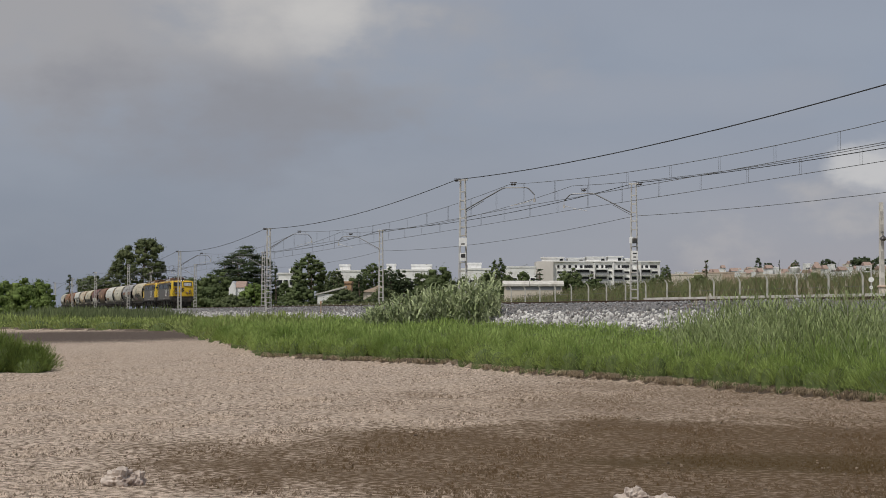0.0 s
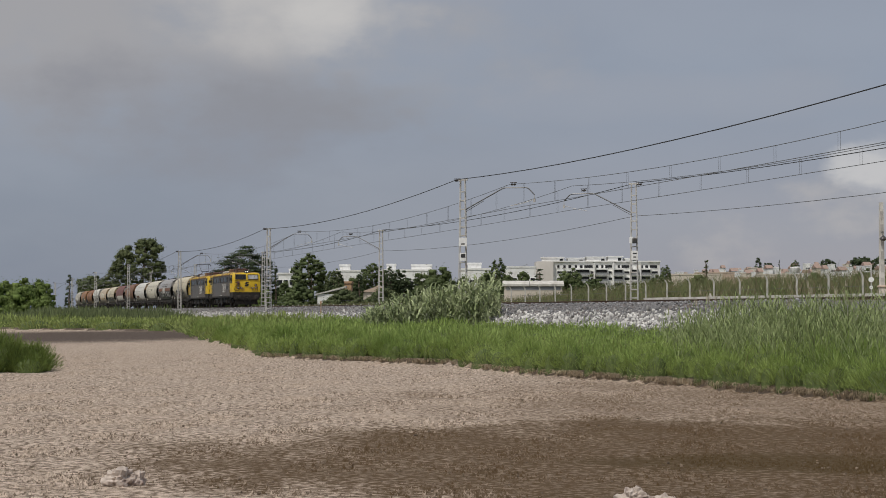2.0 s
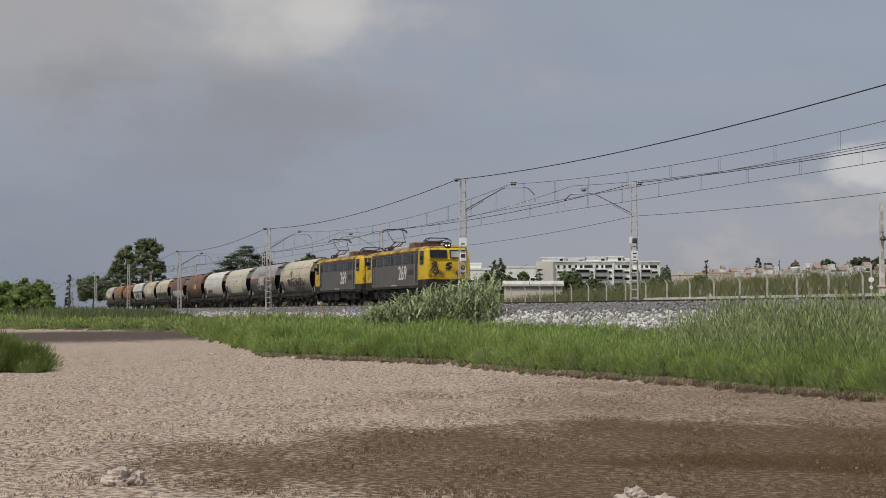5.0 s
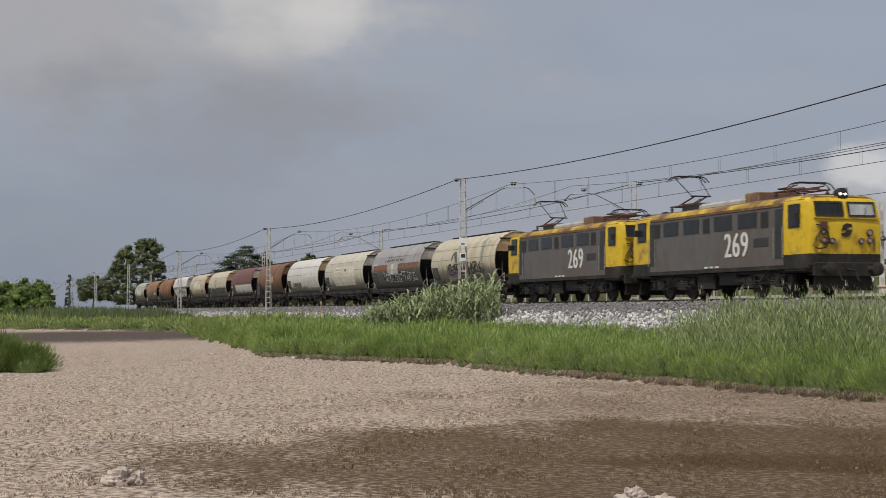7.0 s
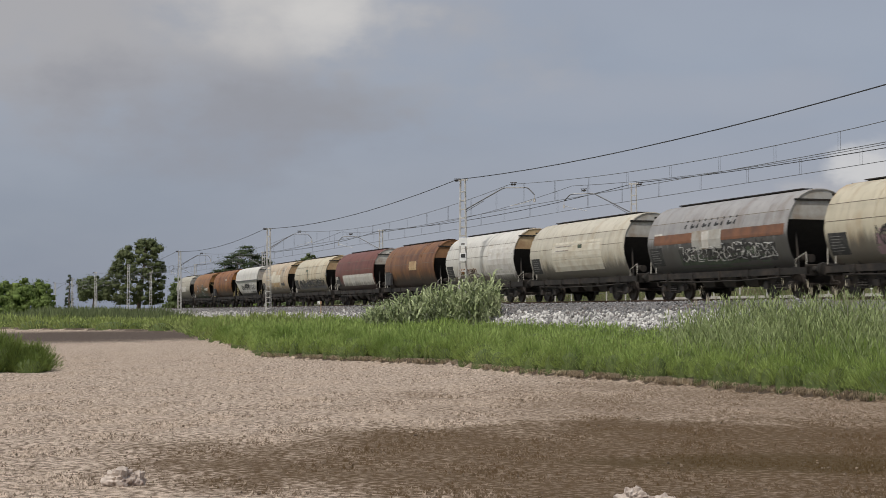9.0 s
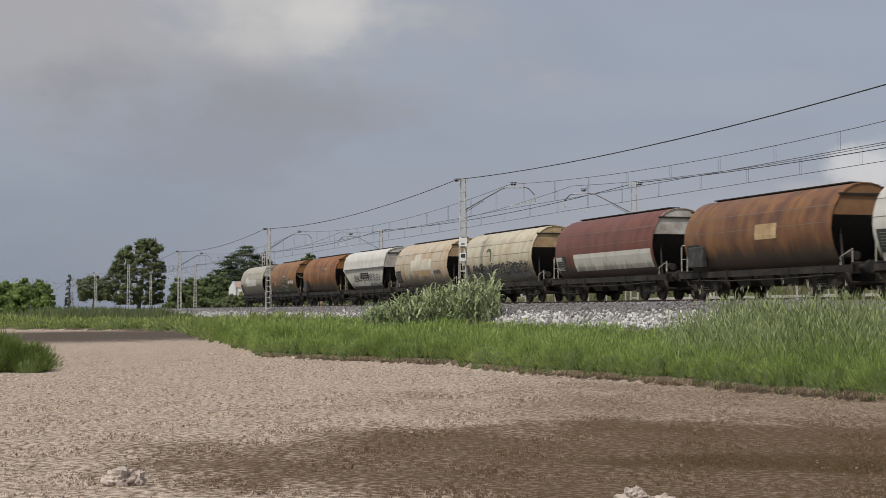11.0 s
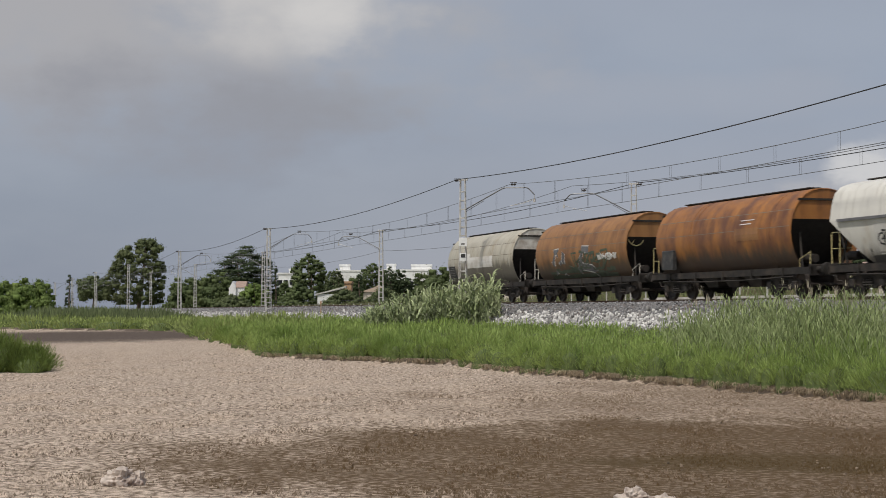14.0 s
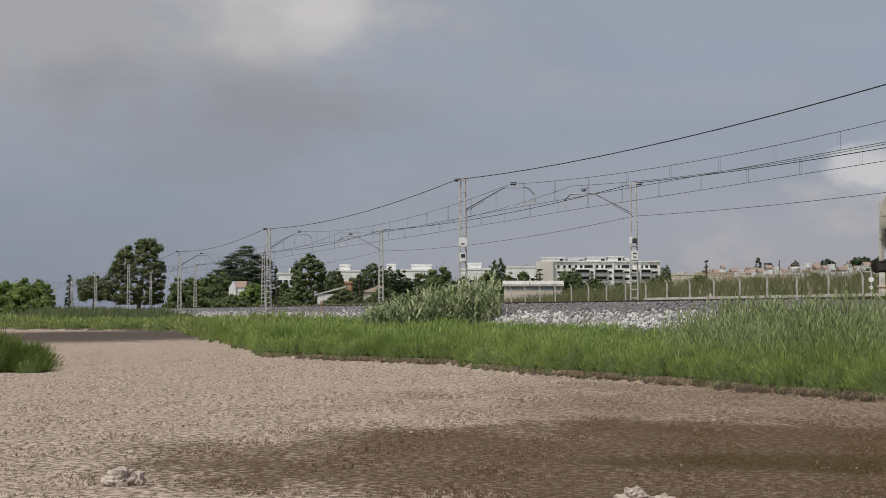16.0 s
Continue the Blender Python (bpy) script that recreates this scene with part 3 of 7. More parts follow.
def build_overhead():
    for s in MAST_S:
        build_mast(s, -2.96, 1)
        build_mast(s - 0.3, 7.9, -1)
    # signs on the two nearest masts
    sp = line(100.1, -2.96, 0)
    th = thing("mast_sign", Matrix.Translation(sp + Vector((0, -0.32, 0))), "white number plates fixed to a lattice mast", "sign")
    part("plate", Geo().box(-0.24, 0.24, -0.015, 0.015, 5.45, 5.95, 0.01), M["white_paint"], th)
    part("lower_plate", Geo().box(-0.2, 0.2, -0.015, 0.015, 4.6, 5.05, 0.01), M["white_paint"], th)
    part("bar", Geo().box(-0.12, 0.14, -0.022, -0.017, 4.78, 5.0), M["plate_black"], th)
    part("bar", Geo().box(-0.1, 0.1, -0.022, -0.017, 5.55, 5.62), M["plate_black"], th)
    sp = line(99.8, 7.9, 0)
    th = thing("mast_sign", Matrix.Translation(sp + Vector((0, -0.32, 0))), "white plates and a dark box on a mast", "sign")
    part("plate", Geo().box(-0.2, 0.2, -0.015, 0.015, 4.75, 5.3, 0.01), M["white_paint"], th)
    part("box", Geo().box(-0.15, 0.15, -0.1, 0.1, 5.75, 6.05, 0.02), M["plate_black"], th)
    part("upper_plate", Geo().box(-0.32, -0.1, -0.015, 0.015, 5.75, 6.15, 0.01), M["white_paint"], th)
    part("bar", Geo().box(-0.12, 0.12, -0.022, -0.017, 5.1, 5.18), M["plate_black"], th)
    part("bar", Geo().box(-0.08, 0.08, -0.022, -0.017, 4.88, 4.95), M["plate_black"], th)

    def cable(name, n, z, sag, r, material, label, seg=14):
        g = Geo()
        pts = []
        for a, b in zip([-17.5, *MAST_S], MAST_S):
            for k in range(seg):
                f = k / seg
                pts.append(line(a + (b - a) * f, n, RAIL + z - sag * 4 * f * (1 - f)))
        pts.append(line(MAST_S[-1], n, RAIL + z))
        g.tube(pts, r, 5)
        return tagged(new(name, g.mesh(name, material)), label, "cable", "overhead cables")
    cable("feeder_cable", -3.32, 7.25, 0.66, 0.024, M["wire"], "thick dark feeder cable between mast tops")
    cable("feeder_cable", 8.15, 7.32, 0.5, 0.022, M["wire"], "dark feeder cable on the far masts")
    cable("earth_cable", 8.1, 5.3, 0.5, 0.016, M["wire_pale"], "thin grey earth cable along the far masts")
    for n in (0.0, 4.0):
        cable("messenger_cable", n, 7.05, 0.85, 0.015, M["wire_pale"], "thin grey messenger cable over the track")
        cable("contact_cable", n, 5.6, 0.06, 0.015, M["wire_pale"], "grey contact cable over the track")
        g = Geo()
        for a, b in zip([-17.5, *MAST_S], MAST_S):
            for k in range(12):
                f = (k + 0.5) / 12
                p = line(a + (b - a) * f, n, RAIL + 7.05 - 0.85 * 4 * f * (1 - f))
                q = line(a + (b - a) * f, n, RAIL + 5.6 - 0.06 * 4 * f * (1 - f))
                for d in (-0.09, 0.09):
                    g.tube([p + U * d, q + U * d], 0.007, 3)
        tagged(new("droppers", g.mesh("droppers", M["wire_pale"])), "thin dropper cables holding the contact cable", "cable", kind="stuff")


build_overhead()

# ---- fence, platform and small things by the line ----


def build_lineside():
    # far-side fence: concrete posts with bent tops
    post = Geo()
    post.loft([[(x - 0.04, y0 - 0.04, z), (x + 0.04, y0 - 0.04, z), (x + 0.04, y0 + 0.04, z), (x - 0.04, y0 + 0.04, z)] for x, y0, z in ((0, 0, 0), (0, 0, 2.1), (-0.03, 0, 2.22), (-0.17, 0, 2.42))], True)
    me = post.mesh("post", M["concrete_pale"])
    low = Geo().box(-0.05, 0.05, -0.05, 0.05, 0, 1.25, 0.015).mesh("post", M["concrete_pale"])
    fence = thing("fence", pose(0, 0, 0), "wire fence on pale concrete posts with bent tops behind the tracks", "fence")
    for k in range(66):
        s = 62 + 3.3 * k
        n = 12.5
        p = line(s, n, 0)
        ob = part("post", me if s < 138 else low, None, fence)
        ob.matrix_basis = Matrix.Translation((p.x, p.y, float(ground_z(p.x, p.y)) - 0.1)) @ pose(0, 0, 0, 0, 0, math.degrees(LEAN))
    g = Geo()
    for z in (0.35, 0.75, 1.15, 1.55):
        g.tube([line(62 + 6.6 * k, 12.42, z + float(ground_z(*line(62 + 6.6 * k, 12.42, 0).xy))) for k in range(33)], 0.008, 3)
    part("fence_wires", g, M["wire_pale"], fence, "thin fence wires")
    st = Geo()
    p = line(98.8, 12.5, 0)
    z = float(ground_z(p.x, p.y))
    for d in (-0.75, 0.75):
        st.tube([p + U * d + Vector((0, 0, z)), p + Vector((0, 0, z + 1.35))], 0.055, 6)
    part("brace", st, M["concrete_pale"], fence, "pale diagonal braces")

    # low old platform with a pale edge
    pl = Geo()
    pl.loft([[line(s, n, z) for n, z in ((6.25, 1.2), (6.25, 2.28), (9.6, 2.28), (9.6, 1.2))] for s in (-60, 20, 60, 94.5)], True)
    tagged(new("platform", pl.mesh("platform", M["concrete"])), "low concrete station platform beside the far track", "platform", kind="structure")
    ed = Geo()
    ed.loft([[line(s, n, z) for n, z in ((6.15, 2.26), (6.15, 2.4), (6.75, 2.4), (6.75, 2.284))] for s in (-60, 20, 60, 94.6)], True)
    tagged(new("platform_edge", ed.mesh("platform_edge", M["concrete_pale"])), "pale concrete edge of the platform", "platform", kind="structure")

    # concrete pole with a lamp on the platform
    p = line(73.2, 8.1, 2.28)
    th = thing("lamp_post", Matrix.Translation(p), "weathered pale concrete lamp post on the platform", "lamp post")
    pg = Geo()
    pg.loft([[(a * w, b * w * 0.8, z) for a, b in ((-1, -1), (1, -1), (1, 1), (-1, 1))] for w, z in ((0.11, 0), (0.085, 4.25))], True)
    part("post", pg, M["concrete_pale"], th)
    # darker blocks on the face imitate the shade of sunk panels
    for k in range(6):
        part("recess", Geo().box(-0.06, 0.06, -0.105 + k * 0.003, -0.06, 0.5 + k * 0.6, 0.85 + k * 0.6), M["concrete"], th)
    lg = Geo().lathe([(2.75, 0.03), (2.62, 0.16), (2.58, 0.17), (2.5, 0.06)], "z", 14, (0.0, -0.28, 0))
    lp = part("lantern", lg, M["insulator"], th, "dark enamel lamp shade", True)
    part("bracket", Geo().tube([(0, -0.1, 2.9), (0, -0.28, 2.92), (0, -0.28, 2.74)], 0.02, 6), M["insulator"], lp)
    # low wall with a white globe beside it
    q = line(72.9, 8.3, 2.28)
    th = thing("low_wall", Matrix.Translation(q), "low buff block wall on the platform", "wall")
    part("block", Geo().box(-0.45, 2.2, -0.2, 0.2, 0, 0.42, 0.03), M["wall_cream"], th)
    part("coping", Geo().box(-0.5, 2.25, -0.24, 0.24, 0.422, 0.5, 0.02), M["wall_pink"], th)
    q = line(73.9, 8.0, 2.28)
    th = thing("signal_disc", Matrix.Translation(q), "white round railway marker on a thin post", "marker")
    part("post", Geo().tube([(0, 0, 0), (0, 0, 1.45)], 0.035, 6), M["mast"], th)
    part("disc", Geo().lathe([(-0.03, 0.05), (-0.03, 0.12), (0.03, 0.12), (0.03, 0.05)], "y", 18, (-0.02, -0.05, 0.78)), M["white_paint"], th, "white round disc", True)
    part("lower_disc", Geo().lathe([(-0.03, 0.04), (-0.03, 0.08), (0.03, 0.08), (0.03, 0.03)], "y", 18, (-0.02, -0.05, 0.42)), M["white_paint"], th, "", True)
    # thin marker stake near the bank
    p = line(134.4, -3.6, float(bank_z(-3.6)))
    g = Geo().tube([(0, 0, -0.1), (0.02, 0, 0.5), (0, 0, 1.0)], 0.035, 6).box(-0.07, 0.07, -0.05, 0.05, 0.8, 1.0, 0.01)
    tagged(new("stake", g.mesh("stake", M["rust_house"])), "thin orange marker stake on the ballast", "stake").matrix_basis = Matrix.Translation(p)


build_lineside()


def boulder(name, x, y, parts, label, seed):
    """A knobbly weathered rock grown from a few merged lumps."""
    bm = bmesh.new()
    for cx, cy, cz, r, sx, sy, sz in parts:
        geom = bmesh.ops.create_icosphere(bm, subdivisions=4, radius=r)
        for v in geom["verts"]:
            d = v.co.normalized()
            k = 1 + 0.42 * noise.noise(d * 1.6 + Vector((seed, cx * 9, 0))) + 0.25 * noise.noise(d * 4.2 + Vector((seed, 3, cx))) + 0.1 * noise.noise(d * 11 + Vector((0, seed, 1)))
            k -= 0.3 * max(0, noise.noise(d * 2.8 + Vector((7, seed, cx))))
            v.co = Vector((d.x * r * k * sx + cx, d.y * r * k * sy + cy, d.z * r * k * sz + cz))
    me = bpy.data.meshes.new(name)
    bm.to_mesh(me)
    bm.free()
    me.materials.append(M["rock"])
    ob = tagged(new(name, me), label, "rock")
    ob.matrix_basis = Matrix.Translation((x, y, -0.02 if x < 0 else -0.05))


boulder("rock", -2.95, 14.85, [(-0.03, 0, 0.07, 0.15, 1.0, 0.9, 0.8), (0.1, 0.04, 0.05, 0.11, 0.9, 0.9, 0.95), (-0.12, 0.03, 0.03, 0.07, 1, 1, 0.7)], "pitted pinkish-white rock lying on the dry mud", 2.3)
boulder("rock", 1.63, 13.75, [(0, 0, 0.05, 0.12, 0.9, 0.9, 0.9), (-0.1, 0.02, 0.03, 0.09, 1, 1, 0.8), (0.14, 0.0, 0.02, 0.08, 1, 1, 0.8)], "lumpy pale rock half sunk in the mud", 5.1)
boulder("rock", 1.9, 13.75, [(0, 0, 0.02, 0.09, 1.2, 0.9, 0.8), (0.08, 0.02, 0.015, 0.06, 1, 1, 0.8)], "small rounded pale rock on the mud", 8.7)


def build_clods():
    rng = np.random.default_rng(11)
    pl, sz = [], []
    for _ in range(2200):
        y = 12.5 + 45 * rng.random() ** 1.9
        x = rng.uniform(-0.3, 0.3) * y
        if y < shore_y(x) - 0.6:
            pl.append((x, y, 0.004))
            sz.append(rng.uniform(0.004, 0.012) * (1 + y / 30))
    scatter_stones("mud_crumbs", M["mud_crumb"], pl, sz, 12, "small dry crumbs of mud on the pond bed", "crumbs")


def build_flakes():
    """Curled flakes and crumbs of the dried bed: low uneven peaks."""
    rng = np.random.default_rng(13)
    m = 90000
    y = np.where(rng.random(m) < 0.6, 12.0 + 20 * rng.random(m) ** 1.2, 30 + 32 * rng.random(m))
    x = rng.uniform(-0.3, 0.3, m) * y
    keep = (y < shore_y(x) - 0.4) & (soft_noise(x, y, 0.7) + 0.6 * soft_noise(x, y, 2.3) + rng.normal(0, 0.5, m) > -0.1)
    x, y = x[keep], y[keep]
    k = len(x)
    a = rng.uniform(0, 6.2832, k)
    w = rng.uniform(0.012, 0.034, k) * np.interp(y, [12, 30, 60], [0.7, 1.0, 1.4])
    h = w * rng.uniform(0.15, 0.6, k)
    ring = []
    for j in range(4):
        b = a + j * 1.5708 + rng.uniform(-0.4, 0.4, k)
        r = w * rng.uniform(0.5, 1.25, k)
        ring.append(np.stack([x + r * np.cos(b), y + r * np.sin(b), np.full(k, -0.012)], -1))
    tip = np.stack([x + w * rng.uniform(-0.7, 0.7, k), y + w * rng.uniform(-0.7, 0.7, k), 0.012 + h], -1)
    v = np.stack([*ring, tip], 1).reshape(-1, 3)
    base = np.arange(k)[:, None] * 5
    t = np.concatenate([base + np.array([j, (j + 1) % 4, 4]) for j in range(4)])
    tagged(new("mud_flakes", sheet("mud_flakes", v, t, M["mud"])), "curled flakes of dried mud all over the pond bed", "mud flakes", kind="stuff")


M["mud_crumb"] = mat("mud_crumb", (0.12, 0.088, 0.06), (0.25, 0.19, 0.14), 0.95, 8, 0.3, island=0.4)
build_clods()


# ---- plants ----


def blades(name, pos, height, width, lean, material, seed, label, category="grass", segs=2, out=None, droop=0.5):
    """Many tapering, bending blades as one mesh. out: direction in which each leans."""
    rng = np.random.default_rng(seed)
    k = len(pos)
    a = rng.uniform(0, 2 * np.pi, k)
    side = np.stack([np.cos(a), np.sin(a), np.zeros(k)], -1)
    b = rng.uniform(0, 2 * np.pi, k) if out is None else out + rng.normal(0, 0.5, k)
    tip = np.stack([np.cos(b), np.sin(b), np.zeros(k)], -1) * (lean * rng.uniform(0.2, 1.0, k) * height)[:, None]
    up = np.array([0, 0, 1.0])
    rows = []
    for j in range(segs + 1):
        f = j / segs
        c = pos + tip * (f ** 1.8)[..., None] if np.ndim(f) else pos + tip * f ** 1.8
        z = height * (f - droop * lean * f ** 3 * 0.5)
        c = c + up * z[:, None]
        w = width * (1 - 0.55 * f) if j < segs else None
        if w is None:
            rows.append([c])
        else:
            ww = (w if np.ndim(w) else np.full(k, w))[:, None]
            rows.append([c - side * ww / 2, c + side * ww / 2])
    per = 2 * segs + 1
    v = np.stack([p for r in rows for p in r], 1).reshape(-1, 3)
    base = np.arange(k)[:, None] * per
    tris = []
    for j in range(segs - 1):
        q = 2 * j
        tris += [base + np.array([q, q + 1, q + 3]), base + np.array([q, q + 3, q + 2])]
    q = 2 * (segs - 1)
    tris.append(base + np.array([q, q + 1, q + 2]))
    t = np.concatenate(tris, 0)
    return tagged(new(name, sheet(name, v, t, material)), label, category, kind="stuff")


def tufts(centres, per, spread, seed):
    rng = np.random.default_rng(seed)
    c = np.repeat(centres, per, 0)
    off = rng.normal(0, spread, (len(c), 2))
    return c + off, off


def soft_noise(x, y, s):
    return (np.sin(x / s + 1.3 * np.sin(y / s * 0.7)) * np.cos(y / s * 0.9 + 0.8 * np.sin(x / s * 1.3)) + 0.5 * np.sin(x / s * 2.7 + y / s * 1.9)) / 1.5


def hummocks(name, c, size, height_at, per, width, lean, material, seed, label, category="grass", fall=0.8):
    """Domes of fine stems that lean outwards; height_at(x, y) gives the tallest stems."""
    rng = np.random.default_rng(seed)
    k = len(c)
    sz = rng.uniform(0.7, 1.25, k) * size
    hum = rng.uniform(0.78, 1.15, k)
    a = rng.uniform(0, 6.2832, (k, per))
    r = np.sqrt(rng.random((k, per)))
    off = np.stack([r * np.cos(a), r * np.sin(a)], -1) * sz[:, None, None]
    p2 = (c[:, None, :] + off).reshape(-1, 2)
    off = off.reshape(-1, 2)
    rr = r.ravel()
    m = k * per
    dome = height_at(p2[:, 0], p2[:, 1]) * np.repeat(hum, per) * np.sqrt(np.clip(1 - fall * rr ** 2, 0.12, 1))
    short = rng.random(m) < 0.7                 # side shoots springing from the dome, the rest rooted in the ground
    lift = np.where(short, dome * rng.uniform(0.3, 0.8, m), 0.0)
    h = np.where(short, dome * rng.uniform(0.2, 0.36, m) + 0.05, dome * rng.uniform(0.75, 1.06, m))
    p = np.column_stack([p2, ground_z(p2[:, 0], p2[:, 1]) - 0.02 + lift])
    w = width * np.clip(p2[:, 1] / 45, 0.85, 5.0)
    blades(name, p, h, w, lean * (0.3 + 0.9 * rr) * np.where(short, 1.0, 0.55), material, seed + 1, label, category, out=np.arctan2(off[:, 1], off[:, 0]), segs=2, droop=0.6)
    return p[~short], h[~short]


def mounds(name, c, radius, tall, per, length, width, material, seed, label, category="grass", lift=0.0):
    """Rounded cushions: shoots growing up and outwards from a domed core."""
    rng = np.random.default_rng(seed)
    k = len(c)
    gz = ground_z(c[:, 0], c[:, 1]) + lift
    i = np.repeat(np.arange(k), per)
    m = len(i)
    dz = rng.uniform(-0.1, 1.0, m)
    a = rng.uniform(0, 6.2832, m)
    dr = np.sqrt(np.clip(1 - dz * dz, 0, 1))
    d = np.stack([dr * np.cos(a), dr * np.sin(a), dz], -1)
    lump = 1 + 0.16 * np.sin(3 * a + seed + i * 1.7) * dr + 0.1 * np.sin(7 * a + i * 2.3 + 4 * dz)
    f = rng.uniform(0.52, 0.92, m) * lump
    size = np.stack([radius[i], radius[i], tall[i]], -1)
    p = np.column_stack([c[i], gz[i]]) + d * size * f[:, None]
    ln = length * rng.uniform(0.55, 1.3, m) * np.clip(tall[i], 0.4, 1.3)
    up = np.array([0, 0, 1.0])
    go = d * np.array([0.6, 0.6, 0.3]) + up * 0.7 + rng.normal(0, 0.2, (m, 3))
    go /= np.linalg.norm(go, axis=1)[:, None]
    b = rng.uniform(0, 6.2832, m)
    side = np.stack([np.cos(b), np.sin(b), np.zeros(m)], -1) * (width * np.clip(p[:, 1] / 45, 0.85, 5.0) / 2)[:, None]
    mid = p + go * (ln * 0.55)[:, None]
    end = p + go * ln[:, None] + d * np.array([1, 1, 0]) * (0.15 * ln)[:, None] - up * (0.06 * ln)[:, None]
    v = np.stack([p - side, p + side, mid - side * 0.75, mid + side * 0.75, end], 1).reshape(-1, 3)
    base = np.arange(m)[:, None] * 5
    t = np.concatenate([base + np.array(q) for q in ((0, 1, 3), (0, 3, 2), (2, 3, 4))])
    # cores: dark green put in as the shade between the shoots
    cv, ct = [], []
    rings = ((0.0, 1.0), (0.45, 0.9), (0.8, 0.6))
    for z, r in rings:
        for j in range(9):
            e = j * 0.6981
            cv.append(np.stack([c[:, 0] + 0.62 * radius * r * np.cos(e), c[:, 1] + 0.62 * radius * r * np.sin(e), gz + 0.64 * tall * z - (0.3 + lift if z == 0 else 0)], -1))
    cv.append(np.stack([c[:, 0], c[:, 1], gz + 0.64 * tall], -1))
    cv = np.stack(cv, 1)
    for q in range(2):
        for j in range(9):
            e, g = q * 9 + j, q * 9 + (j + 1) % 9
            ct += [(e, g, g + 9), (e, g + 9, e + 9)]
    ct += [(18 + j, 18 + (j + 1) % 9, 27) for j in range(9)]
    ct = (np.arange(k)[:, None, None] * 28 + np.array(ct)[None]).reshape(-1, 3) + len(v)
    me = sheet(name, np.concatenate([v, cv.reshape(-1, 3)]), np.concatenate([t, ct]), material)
    me.materials.append(M["mound_shade"])
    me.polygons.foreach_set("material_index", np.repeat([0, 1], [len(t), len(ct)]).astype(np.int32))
    return tagged(new(name, me), label, category, kind="stuff")


def lattice_points(x0, x1, y0, y1, step, seed):
    """Evenly spread, jittered places."""
    rng = np.random.default_rng(seed)
    gx, gy = np.meshgrid(np.arange(x0, x1, step), np.arange(y0, y1, step))
    gx = gx + np.where((np.arange(gx.shape[0]) % 2)[:, None], step / 2, 0)
    q = np.stack([gx, gy], -1).reshape(-1, 2)
    return q + rng.uniform(-0.33, 0.33, q.shape) * step


def build_marsh():
    rng = np.random.default_rng(21)
    # near bank
    def near_h(px, py):
        inl = py - shore_y(px)
        return np.interp(px, [-9, -3, 2, 8], [1.06, 0.98, 0.88, 0.9]) * (1 + 0.14 * soft_noise(px, py, 3.0)) * np.interp(inl, [0, 0.8, 3], [0.85, 1.0, 1.05])
    q = lattice_points(-24, 22, 24, 112, 1.25, 20)
    inland = q[:, 1] - shore_y(q[:, 0]) - 0.45 * wobble(q[:, 0], q[:, 1])
    good = (inland > 1.0) & (line_n(q[:, 0], q[:, 1]) < -6.2) & (np.abs(q[:, 0]) < 0.3 * q[:, 1] + 1.0)
    front = q[good & (inland < 7.5)]
    swell = 1 + 0.3 * soft_noise(front[:, 0], front[:, 1], 1.9)
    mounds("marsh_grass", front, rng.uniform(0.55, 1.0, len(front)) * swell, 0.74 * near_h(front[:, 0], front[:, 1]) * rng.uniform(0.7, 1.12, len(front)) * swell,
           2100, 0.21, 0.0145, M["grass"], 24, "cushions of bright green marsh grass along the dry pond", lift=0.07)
    back = q[good & (inland >= 7.5)]
    back = back[rng.random(len(back)) < 0.6]
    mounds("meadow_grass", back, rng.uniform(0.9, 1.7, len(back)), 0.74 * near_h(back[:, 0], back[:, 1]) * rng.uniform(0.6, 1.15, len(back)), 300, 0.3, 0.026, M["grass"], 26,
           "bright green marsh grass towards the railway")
    # low tussocks hanging over the edge
    x = rng.uniform(-9, 13, 170)
    y = shore_y(x) + 0.45 * wobble(x, shore_y(x)) + rng.uniform(0.35, 0.8, 170)
    mounds("edge_tussocks", np.stack([x, y], -1), rng.uniform(0.2, 0.45, 170), rng.uniform(0.3, 0.6, 170), 230, 0.34, 0.013, M["grass"], 46, "small green tussocks hanging over the pond's edge", lift=0.08)
    m = 9000
    x = rng.uniform(-16, 14, m)
    p2 = np.stack([x, shore_y(x) + rng.uniform(0.8, 14, m)], -1)
    p2 = p2[line_n(p2[:, 0], p2[:, 1]) < -6.5]
    p = np.column_stack([p2, ground_z(p2[:, 0], p2[:, 1]) + 0.2])
    h = 0.75 * near_h(p2[:, 0], p2[:, 1])
    sel = rng.random(len(p)) < 0.05
    blades("dry_stems", p[sel], h[sel], 0.012, 0.5, M["grass_dry"], 25, "thin dry grass stems among the green", "grass")
    # far bank of the pond
    q = lattice_points(-64, -6, 84, 240, 2.5, 30)
    inland = q[:, 1] - shore_y(q[:, 0])
    good = (inland > 0.9) & (line_n(q[:, 0], q[:, 1]) < -6.5) & (np.abs(q[:, 0]) < 0.3 * q[:, 1] + 2)
    good &= (inland < 26) | (rng.random(len(q)) < 0.5)
    fb = q[good]
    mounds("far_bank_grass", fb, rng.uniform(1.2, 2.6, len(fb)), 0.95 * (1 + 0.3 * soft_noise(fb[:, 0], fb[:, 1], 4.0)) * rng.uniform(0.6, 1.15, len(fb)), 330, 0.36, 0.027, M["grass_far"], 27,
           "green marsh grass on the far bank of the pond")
    # taller dull reeds before the line
    m = 9000
    x = rng.uniform(-58, -24, m)
    y = rng.uniform(150, 240, m)
    keep = (np.abs(x / y + 0.208) < 0.042 + 0.012 * rng.normal(0, 1, m)) & (line_n(x, y) < -8) & (rng.random(m) < 0.6)
    c = np.stack([x, y], -1)[keep]
